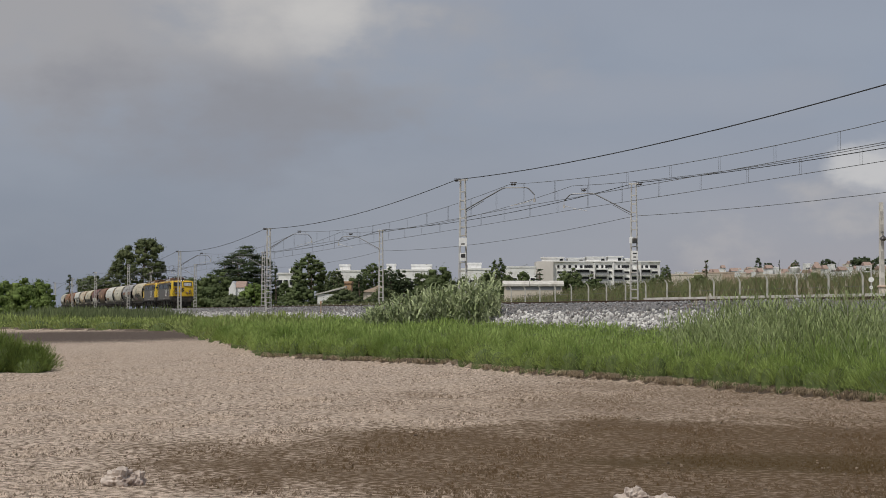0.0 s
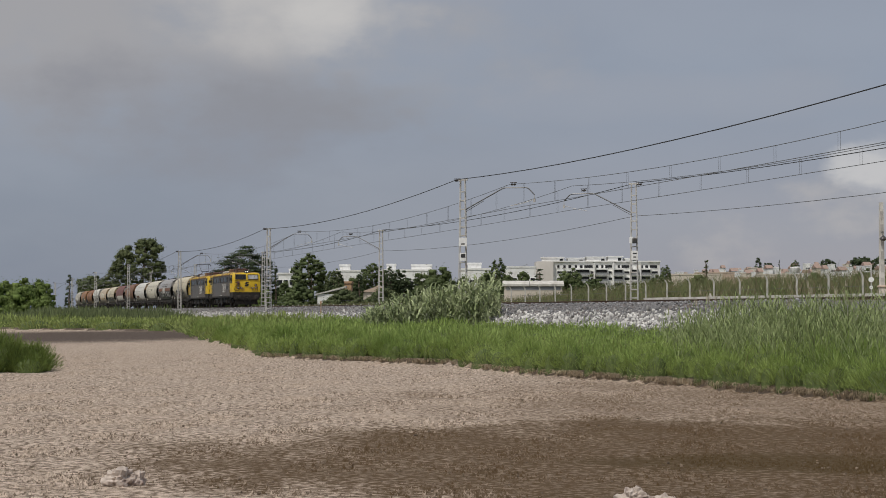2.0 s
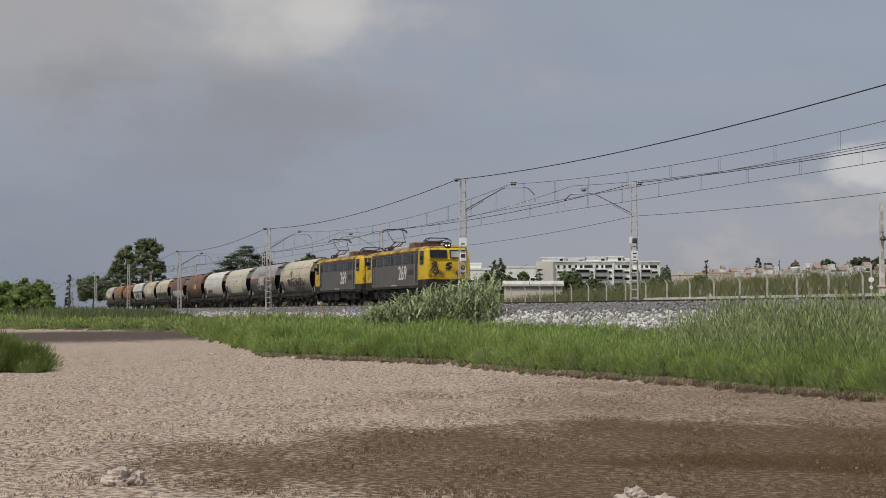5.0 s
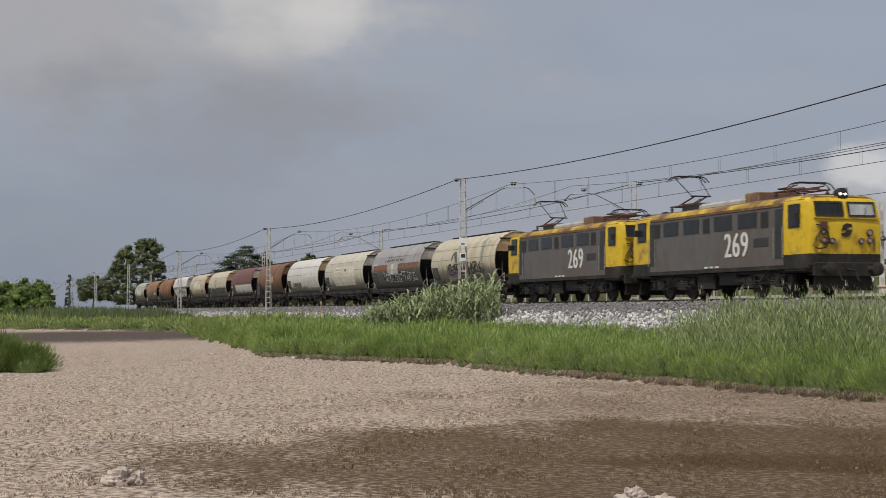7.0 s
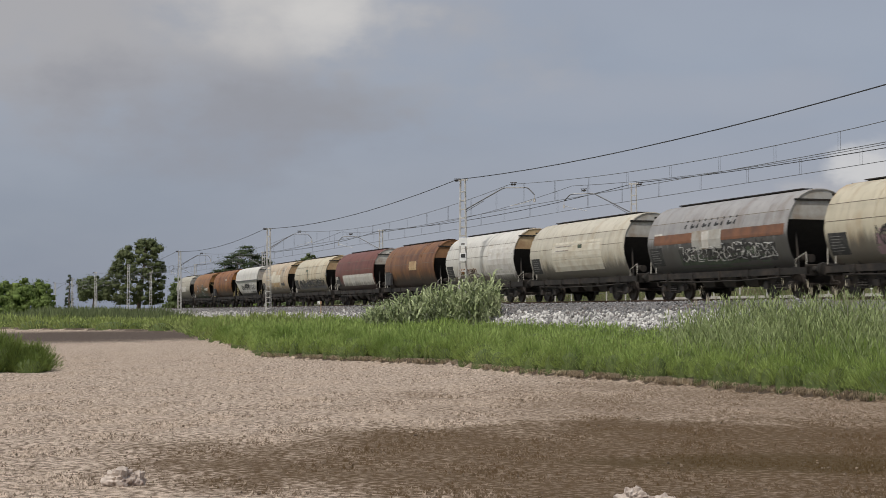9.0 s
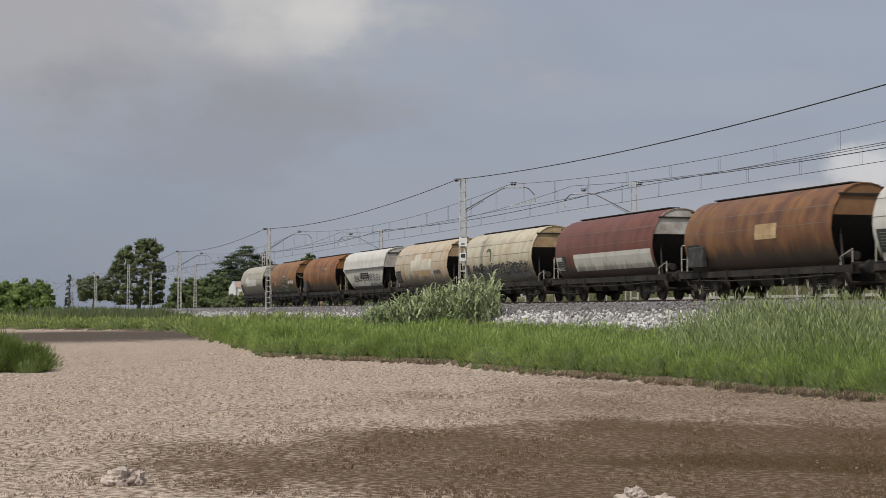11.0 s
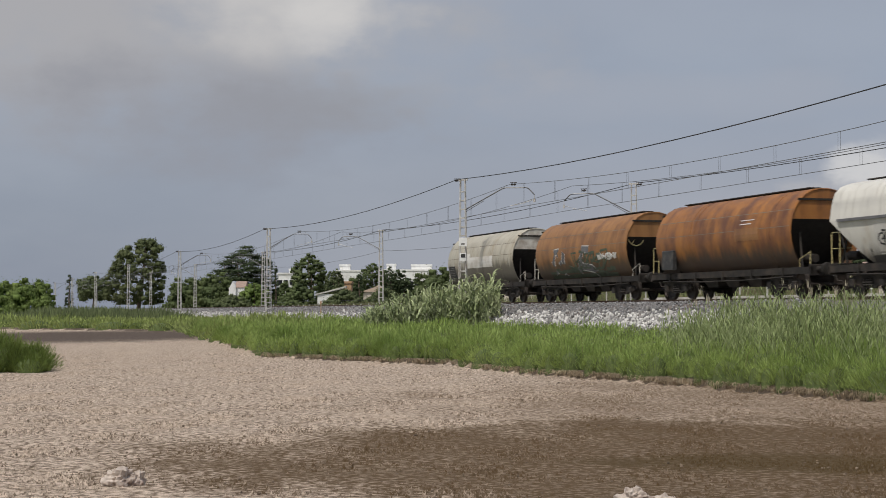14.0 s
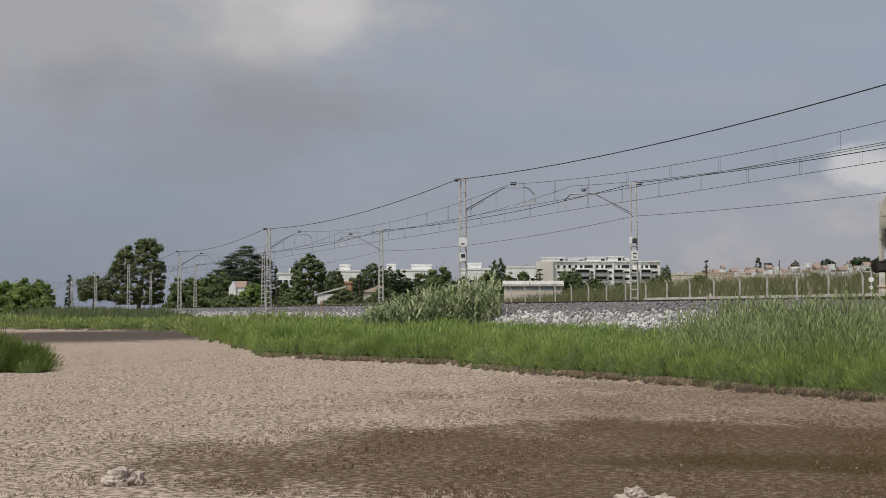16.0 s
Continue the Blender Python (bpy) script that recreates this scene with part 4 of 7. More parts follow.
    hummocks("far_reeds", c, 1.1, lambda px, py: 1.8 + 0.3 * soft_noise(px, py, 4.0), 18, 0.02, 0.35, M["reed_dull"], 29, "dull green reed belt in front of the railway", "reeds")
    # reeds on the bank: stems with side leaves
    m = 3000
    y = rng.uniform(30, 56, m)
    x = y * rng.uniform(0.135, 0.3, m)
    inland = y - shore_y(x)
    f = x / y
    keep = (inland > 0.9) & (line_n(x, y) < -6.3) & (rng.random(m) < np.interp(f, [0.135, 0.16, 0.2], [0.06, 0.5, 1.0])) & (rng.random(m) < np.interp(inland, [0.9, 3, 6], [0.35, 0.7, 1.0]))
    c = np.stack([x, y], -1)[keep]
    zc = ground_z(c[:, 0], c[:, 1])
    h = rng.uniform(1.0, 1.9, len(c)) * np.interp(c[:, 0] / c[:, 1], [0.135, 0.19], [0.7, 1.0])
    bend = rng.normal(2.8, 1.3, len(c))
    blades("reed_stems", np.column_stack([c, zc]), h, 0.013, 0.4, M["reed"], 31, "thin pale reed stems on the bank", "reeds", segs=3, out=bend)
    lp, lh = [], []
    for q in np.linspace(0.3, 0.97, 8):
        lp.append(np.column_stack([c + np.stack([np.cos(bend), np.sin(bend)], -1) * (0.24 * h * q ** 1.8)[:, None] + rng.normal(0, 0.03, c.shape), zc + h * q * 0.95]))
        lh.append(rng.uniform(0.16, 0.36, len(c)))
    blades("reed_leaves", np.concatenate(lp), np.concatenate(lh), 0.024, 1.1, M["reed"], 32, "narrow grey-green reed leaves", "reeds", segs=2, droop=0.8)
    # pale feathery heads on some reeds
    top = c[rng.random(len(c)) < 0.012]
    zt = ground_z(top[:, 0], top[:, 1]) + rng.uniform(1.5, 2.0, len(top))
    pp = np.repeat(np.column_stack([top, zt]), 10, 0) + rng.normal(0, 0.025, (len(top) * 10, 3))
    blades("reed_plumes", pp, rng.uniform(0.12, 0.26, len(pp)), 0.012, 0.5, M["plume"], 45, "pale dry reed plumes", "reeds", segs=2)
    # bleached, trampled straw along the waterline
    m = 26000
    x = rng.uniform(-10, 14, m)
    y = shore_y(x) + 0.45 * wobble(x, shore_y(x)) + rng.normal(0.2, 0.2, m)
    keep = rng.random(m) < np.interp(x, [-10, 0, 4, 7], [0.3, 0.5, 0.9, 1.0]) * (0.6 + 0.4 * np.sin(x * 5.1 + 2 * np.sin(x * 1.7)))
    p = np.column_stack([x, y, np.full(m, 0.02)])[keep]
    blades("bleached_straw", p, rng.uniform(0.1, 0.42, len(p)), 0.017, 1.3, M["straw"], 33, "bleached broken straw at the edge of the pond bed", "straw", segs=3, out=np.full(len(p), -1.57) + rng.normal(0, 0.8, len(p)), droop=1.3)
    # scrub beyond the railway
    m = 15000
    s = rng.uniform(50, 330, m)
    n = 9.6 + 46 * rng.random(m) ** 1.3
    px = AXIS.x + U.x * s + W.x * n
    py = AXIS.y + U.y * s + W.y * n
    keep = (np.abs(px) < 0.31 * py) & ((n > 13.2) | (rng.random(m) < 0.5)) & ~((n < 9.9) & (s < 96))
    c = np.stack([px, py], -1)[keep]
    nn = n[keep]
    p2, off = tufts(c, 8, 0.45, 34)
    right = np.interp(p2[:, 0] / p2[:, 1], [0.02, 0.13], [0.8, 1.75])
    h = np.repeat(np.interp(nn, [9, 12.6, 16, 30, 50], [0.3, 0.45, 1.0, 1.7, 2.2]), 8) * rng.uniform(0.5, 1.15, len(p2)) * right * (1 + 0.2 * soft_noise(p2[:, 0], p2[:, 1], 3.5))
    p = np.column_stack([p2, ground_z(p2[:, 0], p2[:, 1])])
    sel = (rng.random(len(p)) + 0.3 * soft_noise(p2[:, 0], p2[:, 1], 6.0)) < 0.62
    blades("scrub", p[sel], h[sel], 0.07, 0.5, M["scrub_green"], 35, "rank green scrub behind the railway fence", "scrub", segs=2)
    blades("dry_scrub", p[~sel], h[~sel], 0.05, 0.5, M["scrub_dry"], 36, "dry brownish weeds behind the railway", "scrub", segs=2)
    # small weeds on the ballast foot
    m = 700
    s = rng.uniform(64, 200, m)
    n = rng.uniform(-7.4, -5.6, m)
    c = np.stack([AXIS.x + U.x * s + W.x * n, AXIS.y + U.y * s + W.y * n], -1)
    p2, off = tufts(c, 12, 0.3, 37)
    p = np.column_stack([p2, ground_z(p2[:, 0], p2[:, 1])])
    blades("bank_weeds", p, rng.uniform(0.15, 0.5, len(p)), 0.03, 0.6, M["scrub_green"], 38, "low weeds at the foot of the ballast", "weeds", segs=2)
    # island of rushes on the pond bed
    m = 26
    a = rng.uniform(0, 6.283, m)
    r = np.sqrt(rng.random(m))
    c = np.stack([-12.35 + 1.75 * r * np.cos(a), 43.4 + 1.4 * r * np.sin(a)], -1)
    mounds("rush_island", c, rng.uniform(0.4, 0.75, m), (0.98 - 0.42 * r * r) * rng.uniform(0.75, 1.1, m), 1500, 0.26, 0.0145, M["rush"], 40, "dense clump of green rushes on the dry mud", "rushes", lift=0.05)


M["reed_dull"] = leaves("reed_dull", (0.13, 0.16, 0.07), (0.19, 0.22, 0.105), 0.2)
M["plume"] = leaves("plume", (0.4, 0.35, 0.26), (0.5, 0.45, 0.35), 2.0)
M["rush"] = leaves("rush", (0.13, 0.185, 0.04), (0.21, 0.265, 0.075), 0.8, 0.35, 0.35)
M["scrub_green"] = leaves("scrub_green", (0.13, 0.155, 0.06), (0.2, 0.22, 0.095), 0.2)
M["scrub_dry"] = leaves("scrub_dry", (0.2, 0.165, 0.1), (0.28, 0.235, 0.14), 0.2)
build_flakes()
build_marsh()


def build_canes():
    """Stand of giant canes: jointed stems with long arching leaves."""
    rng = np.random.default_rng(51)
    m = 230
    x = -4.1 + 7.1 * (np.arange(m) + rng.random(m)) / m
    y = rng.uniform(84.2, 87.6, m)
    full = np.interp(x, [-4.1, -3.2, -2.2, 0.0, 1.5, 2.6, 3.0], [0.5, 0.62, 0.8, 0.86, 0.98, 1.0, 0.85])
    z = ground_z(x, y)
    h = full * rng.uniform(1.6, 2.75, m)
    c = np.stack([x, y], -1)
    blades("cane_stems", np.column_stack([c, z]), h, 0.035, 0.14, M["cane"], 52, "tall green cane stems in a stand", "canes", segs=3)
    lp, lh, lo = [], [], []
    for j, f in enumerate(np.linspace(0.12, 1.0, 13)):
        lp.append(np.column_stack([c + rng.normal(0, 0.06, c.shape), z + h * f * 0.97]))
        lh.append(rng.uniform(0.45, 0.8, m))
        lo.append(np.where(rng.random(m) < 0.5, 0.0, 3.1416) + rng.normal(0, 0.8, m))
    blades("cane_leaves", np.concatenate(lp), np.concatenate(lh), 0.115, 1.05, M["cane"], 53, "long arching grey-green cane leaves", "canes", segs=4, out=np.concatenate(lo), droop=1.25)


build_canes()


def crown(rng, kind, w, h, leaf, count):
    """Leaf quads in clumps, in a box of width w and height h above the origin."""
    def shell(k, low, inner):
        """Directions over a ball down to z = low, with a share of the radius."""
        dz, a = rng.uniform(low, 1, k), rng.uniform(0, 6.283, k)
        dr = np.sqrt(1 - dz * dz)
        d = np.stack([dr * np.cos(a), dr * np.sin(a), dz], -1)
        bulge = 1 + 0.13 * np.sin(2 * a + 5 * dz + w) + 0.09 * np.sin(5 * a - 3 * dz)
        return d * (np.where(rng.random(k) < 0.85, rng.uniform(0.82, 0.92, k), rng.uniform(inner, 0.8, k)) * bulge)[:, None]

    def profile(k, zs, rs, shift):
        z, a = rng.random(k), rng.uniform(0, 6.283, k)
        r = np.interp(z, zs, rs) * np.sqrt(rng.uniform(0.4, 1, k))
        return np.stack([r * np.cos(a) * w / 2 + np.interp(z, *shift) * w, r * np.sin(a) * w / 2, z * h * 0.95], -1)

    wide = 1.0
    if kind == "round":
        k = 240
        c = shell(k, -0.75, 0.3) * np.array([w / 2, w / 2, h / 2]) + np.array([0, 0, h / 2])
        s = 0.1 * w * rng.uniform(0.6, 1.25, k)
    elif kind == "broad":
        k = 330
        c = profile(k, [0, 0.12, 0.35, 0.6, 0.85, 1.0], [0.75, 0.98, 1.0, 0.95, 0.68, 0.2], ([0, 0.3, 0.7, 1], [-0.06, -0.03, 0.02, 0.14]))
        s = 0.075 * w * rng.uniform(0.6, 1.3, k)
    elif kind == "spiky":
        k = 240
        c = profile(k, [0, 0.3, 0.6, 0.8, 1.0], [0.85, 1.0, 0.95, 0.65, 0.1], ([0, 0.6, 1], [0, 0, 0.14]))
        c[:, 2] = np.where(rng.random(k) < 0.4, np.round(c[:, 2] / h * 7) / 7 * h, c[:, 2])
        s = 0.085 * w * rng.uniform(0.6, 1.3, k)
        wide = 1.7
    elif kind == "layered":
        k = 44
        z = rng.choice([0.3, 0.45, 0.58, 0.7, 0.82, 0.95], k) + rng.normal(0, 0.02, k)
        r = np.interp(z, [0.3, 0.6, 0.95], [1.0, 0.9, 0.35]) * rng.uniform(0.2, 1.0, k)
        a = rng.uniform(0, 6.283, k)
        c = np.stack([r * np.cos(a) * w / 2, r * np.sin(a) * w / 2, z * h], -1)
        s = 0.1 * w * rng.uniform(0.6, 1.2, k)
    elif kind == "cypress":
        k = 60
        z = rng.uniform(0.02, 1, k)
        r = (1 - z) ** 0.5 * 0.75
        a = rng.uniform(0, 6.283, k)
        c = np.stack([r * np.cos(a) * w / 2, r * np.sin(a) * w / 2, z * h * 0.95], -1)
        s = 0.14 * w * rng.uniform(0.7, 1.2, k)
    else:                                      # hedge: low mound
        k = 300
        c = shell(k, -0.02, 0.55) * np.array([w / 2, w / 3.2, h * 0.93])
        s = np.minimum(0.1 * w, 0.18 * h) * rng.uniform(0.6, 1.3, k)
    flat = {"layered": 0.3, "spiky": 0.36}.get(kind, 0.85)
    i = rng.integers(0, k, count)
    d = rng.normal(0, 1, (count, 3))
    d /= np.linalg.norm(d, axis=1)[:, None]
    p = c[i] + d * (s[i] * np.abs(rng.normal(0.75, 0.33, count)))[:, None] * np.array([wide, wide, flat])
    p[:, 2] = np.maximum(p[:, 2], 0.02 * h)
    away = (p - np.array([0, 0, h * 0.4])) / np.array([w / 2, w / 2, h * 0.6])
    face = 0.6 * d + 0.7 * away + rng.normal(0, 0.4, (count, 3))
    face /= np.linalg.norm(face, axis=1)[:, None]
    u = np.cross(face, rng.normal(0, 1, (count, 3)))
    u /= np.linalg.norm(u, axis=1)[:, None] + 1e-6
    t = np.cross(face, u)
    a = leaf * rng.uniform(0.6, 1.3, count)[:, None]
    v = np.stack([p - t * a * 0.5, p + u * a * 0.36, p + t * a * 0.5, p - u * a * 0.36], 1).reshape(-1, 3)
    q = np.arange(count)[:, None] * 4 + np.arange(4)
    # dense twiggy cores behind the outer leaves
    cube = np.array([(-1, -1, -1), (1, -1, -1), (1, 1, -1), (-1, 1, -1), (-1, -1, 1), (1, -1, 1), (1, 1, 1), (-1, 1, 1)]) * 0.5
    a = rng.uniform(0, 1.57, k)
    ca, sa = np.cos(a)[:, None], np.sin(a)[:, None]
    b = np.stack([cube[:, 0] * ca - cube[:, 1] * sa, cube[:, 0] * sa + cube[:, 1] * ca, np.tile(cube[:, 2], (k, 1)) * flat], -1) * (s * 0.85)[:, None, None]
    b = (c[:, None, :] + b)
    b[:, :, 2] = np.maximum(b[:, :, 2], 0.01 * h)
    f6 = np.array([(0, 3, 2, 1), (4, 5, 6, 7), (0, 1, 5, 4), (1, 2, 6, 5), (2, 3, 7, 6), (3, 0, 4, 7)])
    q2 = (np.arange(k)[:, None, None] * 8 + f6[None]).reshape(-1, 4) + len(v)
    v = np.concatenate([v, b.reshape(-1, 3)])
    q = np.concatenate([q, q2])
    return v, q, c


def tree(name, label, x, y, w, top, kind, material, seed, stem=0.2, count=3600, base=None):
    """top: height of the crown's top above sea of the plan; stem: bare trunk as share of the height."""
    rng = np.random.default_rng(seed)
    z = float(ground_z(x, y)) - 0.1 if base is None else base
    h = top - z
    th = thing(name, Matrix.Translation((x, y, z)), label, "tree" if name == "tree" else "bush")
    zc = h * stem
    v, q, c = crown(rng, kind, w, h - zc, max(0.16, min(0.36, w * 0.031)), count)
    v[:, 2] += zc
    part("crown", sheet("crown", v, q, material), None, th, "uneven leafy crown")
    g = Geo()
    r = max(0.09, 0.03 * h)
    bend = rng.normal(0, 0.04 * w, 4)
    g.tube([(0, 0, -0.2), (bend[0], bend[1], h * 0.3), (bend[2], bend[3], h * 0.62), (bend[2] * 1.3, bend[3], h * 0.9)], r, 7, r * 0.25)
    part("trunk", g, M["bark"], th)
    for k in c[:: max(1, len(c) // 6)] if y < 600 and name == "tree" else ():
        s = h * rng.uniform(0.3, 0.5)
        e = (k[0] * 0.9, k[1] * 0.9, k[2] + zc)
        if e[2] > s:
            part("limb", Geo().tube([(bend[0], bend[1], s), ((bend[0] + e[0]) / 2, e[1] / 2, (s + e[2]) / 2 + 0.03 * h), e], r * 0.4, 5, r * 0.12), M["bark"], th)
    return th


F = 2840.0


def across(px, y):
    return (px - 784.0) * y / F


def height(py, y):
    return EYE + (552.0 - py) * y / F


# centre and half width across the view, top, distance, shape, leaf, bare stem
TREES = [
    ("bush", "broad bright green bush at the meadow's edge", 55, 50, 492, 250, "hedge", "leaf_green"),
    ("bush", "dark green bush beside a broader one", 5, 40, 499, 262, "hedge", "leaf_green"),
    ("tree", "tall spreading eucalyptus with an uneven crown", 244, 54, 420, 370, "broad", "leaf_euc"),
    ("tree", "slim dark cypress behind the railway", 123, 10, 484, 520, "cypress", "leaf_dark"),
    ("tree", "low spreading tree behind the far masts", 165, 30, 489, 520, "round", "leaf_olive"),
    ("tree", "dark wind-swept cedar with layered boughs", 424, 50, 438, 330, "spiky", "leaf_dark"),
    ("tree", "dark cedar with drooping lower boughs", 398, 26, 455, 326, "spiky", "leaf_dark"),
    ("tree", "dark cedar behind a lattice mast", 462, 30, 452, 335, "spiky", "leaf_dark"),
    ("tree", "narrow dark cypress beside the cedar", 489, 7, 468, 330, "cypress", "leaf_dark"),
    ("bush", "dense green hedge under the cedar", 380, 50, 483, 300, "hedge", "leaf_mid"),
    ("bush", "dark bush near the small house", 330, 40, 490, 310, "hedge", "leaf_mid"),
    ("bush", "light green shrub beside the small house", 450, 32, 496, 255, "hedge", "leaf_green"),
    ("bush", "green shrubs at the field's edge", 412, 36, 521, 240, "hedge", "leaf_olive"),
    ("tree", "rounded dark pine standing clear of its neighbours", 548, 31, 452, 310, "round", "leaf_mid"),
    ("tree", "small rounded tree close to the pine", 526, 10, 462, 312, "round", "leaf_mid"),
    ("bush", "green shrubs at the foot of the pine", 530, 34, 500, 270, "hedge", "leaf_mid"),
    ("tree", "olive tree with a loose crown", 592, 18, 478, 300, "round", "leaf_olive"),
    ("bush", "grey-green olive bush in the scrub", 600, 16, 494, 270, "hedge", "leaf_olive"),
    ("tree", "dark rounded tree before white houses", 660, 23, 467, 320, "round", "leaf_mid"),
    ("tree", "dark cone-shaped tree before low houses", 636, 12, 484, 300, "cypress", "leaf_dark"),
    ("tree", "dark tree among low houses", 694, 20, 474, 330, "round", "leaf_dark"),
    ("bush", "shrubs along the edge of the field", 610, 40, 513, 255, "hedge", "leaf_olive"),
    ("bush", "low shrubs in the field", 680, 40, 510, 262, "hedge", "leaf_olive"),
    ("bush", "wide smooth dark green hedge", 770, 46, 473, 300, "hedge", "leaf_mid"),
    ("bush", "dark shrubs under the white houses", 715, 26, 480, 330, "hedge", "leaf_dark"),
    ("tree", "green tree before white houses", 880, 17, 459, 330, "round", "leaf_mid"),
    ("bush", "shrubs beneath a green tree", 862, 30, 478, 320, "hedge", "leaf_mid"),
    ("bush", "dark green shrubs beside the white block", 925, 28, 478, 340, "hedge", "leaf_mid"),
    ("tree", "small palm-like tree by the white block", 955, 13, 474, 340, "layered", "leaf_dark"),
    ("bush", "green shrubs hiding the foot of the white block", 1008, 36, 474, 330, "hedge", "leaf_mid"),
    ("bush", "green shrubs in front of the balconies", 1050, 26, 486, 300, "hedge", "leaf_mid"),
    ("tree", "round tree at the end of the white block", 1178, 12, 470, 310, "round", "leaf_mid"),
    ("bush", "brown-green shrub by the fence", 1165, 26, 486, 240, "hedge", "leaf_olive"),
    ("bush", "tall scrub behind the fence", 1235, 50, 484, 200, "hedge", "scrub_green"),
    ("bush", "tall scrub with yellowish leaves", 1330, 52, 491, 190, "hedge", "scrub_green"),
    ("bush", "tall green scrub behind the platform", 1440, 56, 484, 175, "hedge", "leaf_olive"),
    ("bush", "tall green scrub past the lamp post", 1535, 50, 478, 170, "hedge", "leaf_olive"),
    ("bush", "dark hedge before white houses", 505, 26, 494, 350, "hedge", "leaf_mid"),
    ("bush", "dark shrubs between garden trees", 585, 34, 490, 350, "hedge", "leaf_dark"),
    ("bush", "garden shrubs beneath white houses", 632, 30, 489, 360, "hedge", "leaf_mid"),
    ("bush", "dark garden shrubs under roof rooms", 690, 34, 487, 365, "hedge", "leaf_dark"),
    ("bush", "green shrubs behind the canes", 820, 26, 486, 370, "hedge", "leaf_mid"),
    ("bush", "green shrubs beside a white house", 900, 30, 484, 370, "hedge", "leaf_mid"),
    ("bush", "grey-green shrubs at the foot of the block", 1110, 30, 503, 260, "hedge", "leaf_olive"),
    ("bush", "grey shrubs near the parked van", 1150, 24, 498, 270, "hedge", "leaf_olive"),
    ("tree", "dark cypress on the far hill", 1342, 12, 455, 1000, "cypress", "leaf_dark"),
    ("tree", "small dark cypress between hill houses", 1379, 4, 458, 1000, "cypress", "leaf_dark"),
    ("tree", "dark tree among hill houses", 1360, 12, 464, 1000, "round", "leaf_dark"),
    ("tree", "rounded tree on the hill", 1408, 8, 461, 1050, "round", "leaf_mid"),
    ("tree", "dark pine on the hill", 1464, 16, 459, 1050, "round", "leaf_dark"),
    ("tree", "dark pines on the hill top", 1525, 22, 455, 1050, "round", "leaf_dark"),
    ("tree", "dark pine crown on the ridge", 1555, 18, 456, 1060, "round", "leaf_dark"),
    ("tree", "grey leafless tree standing above the scrub", 1250, 8, 459, 420, "layered", "leaf_olive"),
]


M["leaf_euc"] = leaves("leaf_euc", (0.075, 0.095, 0.04), (0.135, 0.155, 0.065), 0.25)


def build_trees():
    for k, (nm, lab, px, half, py, y, kind, leaf) in enumerate(TREES):
        stem = {"round": 0.22, "tall": 0.16, "broad": 0.1, "spiky": 0.12, "layered": 0.05, "cypress": 0.06}.get(kind, 0.0)
        big = half * y / F > 3.6 and y < 600
        if nm == "bush" and kind == "hedge":
            stem = 0.0
        tree(nm, lab, across(px, y), y, 2 * half * y / F, height(py, y), kind, M[leaf], 100 + k, stem, 13000 if big else (2500 if y > 600 else 5200))


build_trees()


# ---- houses ----


def house(name, label, px0, px1, py, y, depth, wall, cols, rows, roof="flat", roof_mat=None, win=(1.2, 1.2), sink=1.0, balcony=(), base=None):
    """A building whose front spans px0..px1 at distance y, with its roof line at height(py)."""
    x0, x1 = across(px0, y), across(px1, y)
    top = height(py, y)
    z0 = (float(min(ground_z(x0, y), ground_z(x1, y))) - sink) if base is None else base
    w, h = x1 - x0, top - z0
    th = thing(name, pose(x0, y, z0), label, "building")
    part("wall", Geo().box(0, w, 0, depth, 0, h), wall, th)
    if roof == "flat":
        rf = Geo()
        rf.box(-0.15, w + 0.15, -0.15, 0.25, h, h + 0.45)
        rf.box(-0.15, w + 0.15, depth - 0.25, depth + 0.15, h, h + 0.45)
        rf.box(-0.15, 0.25, 0.25, depth - 0.25, h, h + 0.45)
        rf.box(w - 0.25, w + 0.15, 0.25, depth - 0.25, h, h + 0.45)
        part("parapet", rf, wall, th)
    else:
        rf = Geo().prism([(-0.4, h + 0.02), (depth / 2, h + depth * 0.22), (depth + 0.4, h + 0.02)], "x", -0.4, w + 0.4)
        part("roof", rf, roof_mat, th, "tiled pitched roof")
    sh = h / max(rows, 1)
    for r in range(rows):
        for c in range(cols):
            cx, cz = w * (c + 0.5) / cols, h - sh * (r + 0.55)
            if cz < 0.8:
                continue
            ww = min(win[0], w / cols * 0.7)
            if (c, r) in balcony:
                ww = w / cols * 0.86
                # flat dark panel on the wall stands in for the balcony's shade
                wi = part("balcony_opening", Geo().box(cx - ww / 2, cx + ww / 2, -0.06, 0.0, cz - 1.0, cz + 0.9), M["shade"], th, "dark flat panel painted as balcony shade")
                part("slab", Geo().box(cx - ww / 2 - 0.1, cx + ww / 2 + 0.1, -1.3, -0.065, cz - 1.15, cz - 0.98), wall, wi)
                part("railing", Geo().box(cx - ww / 2 - 0.1, cx + ww / 2 + 0.1, -1.3, -1.22, cz - 0.975, cz - 0.2), M["glass_pale"], wi)
                continue
            fr = Geo()
            a, b, lo, hi = cx - ww / 2, cx + ww / 2, cz - win[1] / 2, cz + win[1] / 2
            fr.box(a - 0.1, b + 0.1, -0.1, -0.002, lo - 0.12, lo)
            fr.box(a - 0.1, b + 0.1, -0.08, -0.002, hi, hi + 0.08)
            fr.box(a - 0.1, a, -0.08, -0.002, lo, hi)
            fr.box(b, b + 0.1, -0.08, -0.002, lo, hi)
            wi = part("window", fr, wall, th)
            part("pane", Geo().box(a, b, -0.03, 0.02, lo, hi), M["glass"], wi)
    return th


M["shade"] = mat("shade", (0.1, 0.095, 0.09), (0.14, 0.135, 0.13), 0.8, 0.5, 0)
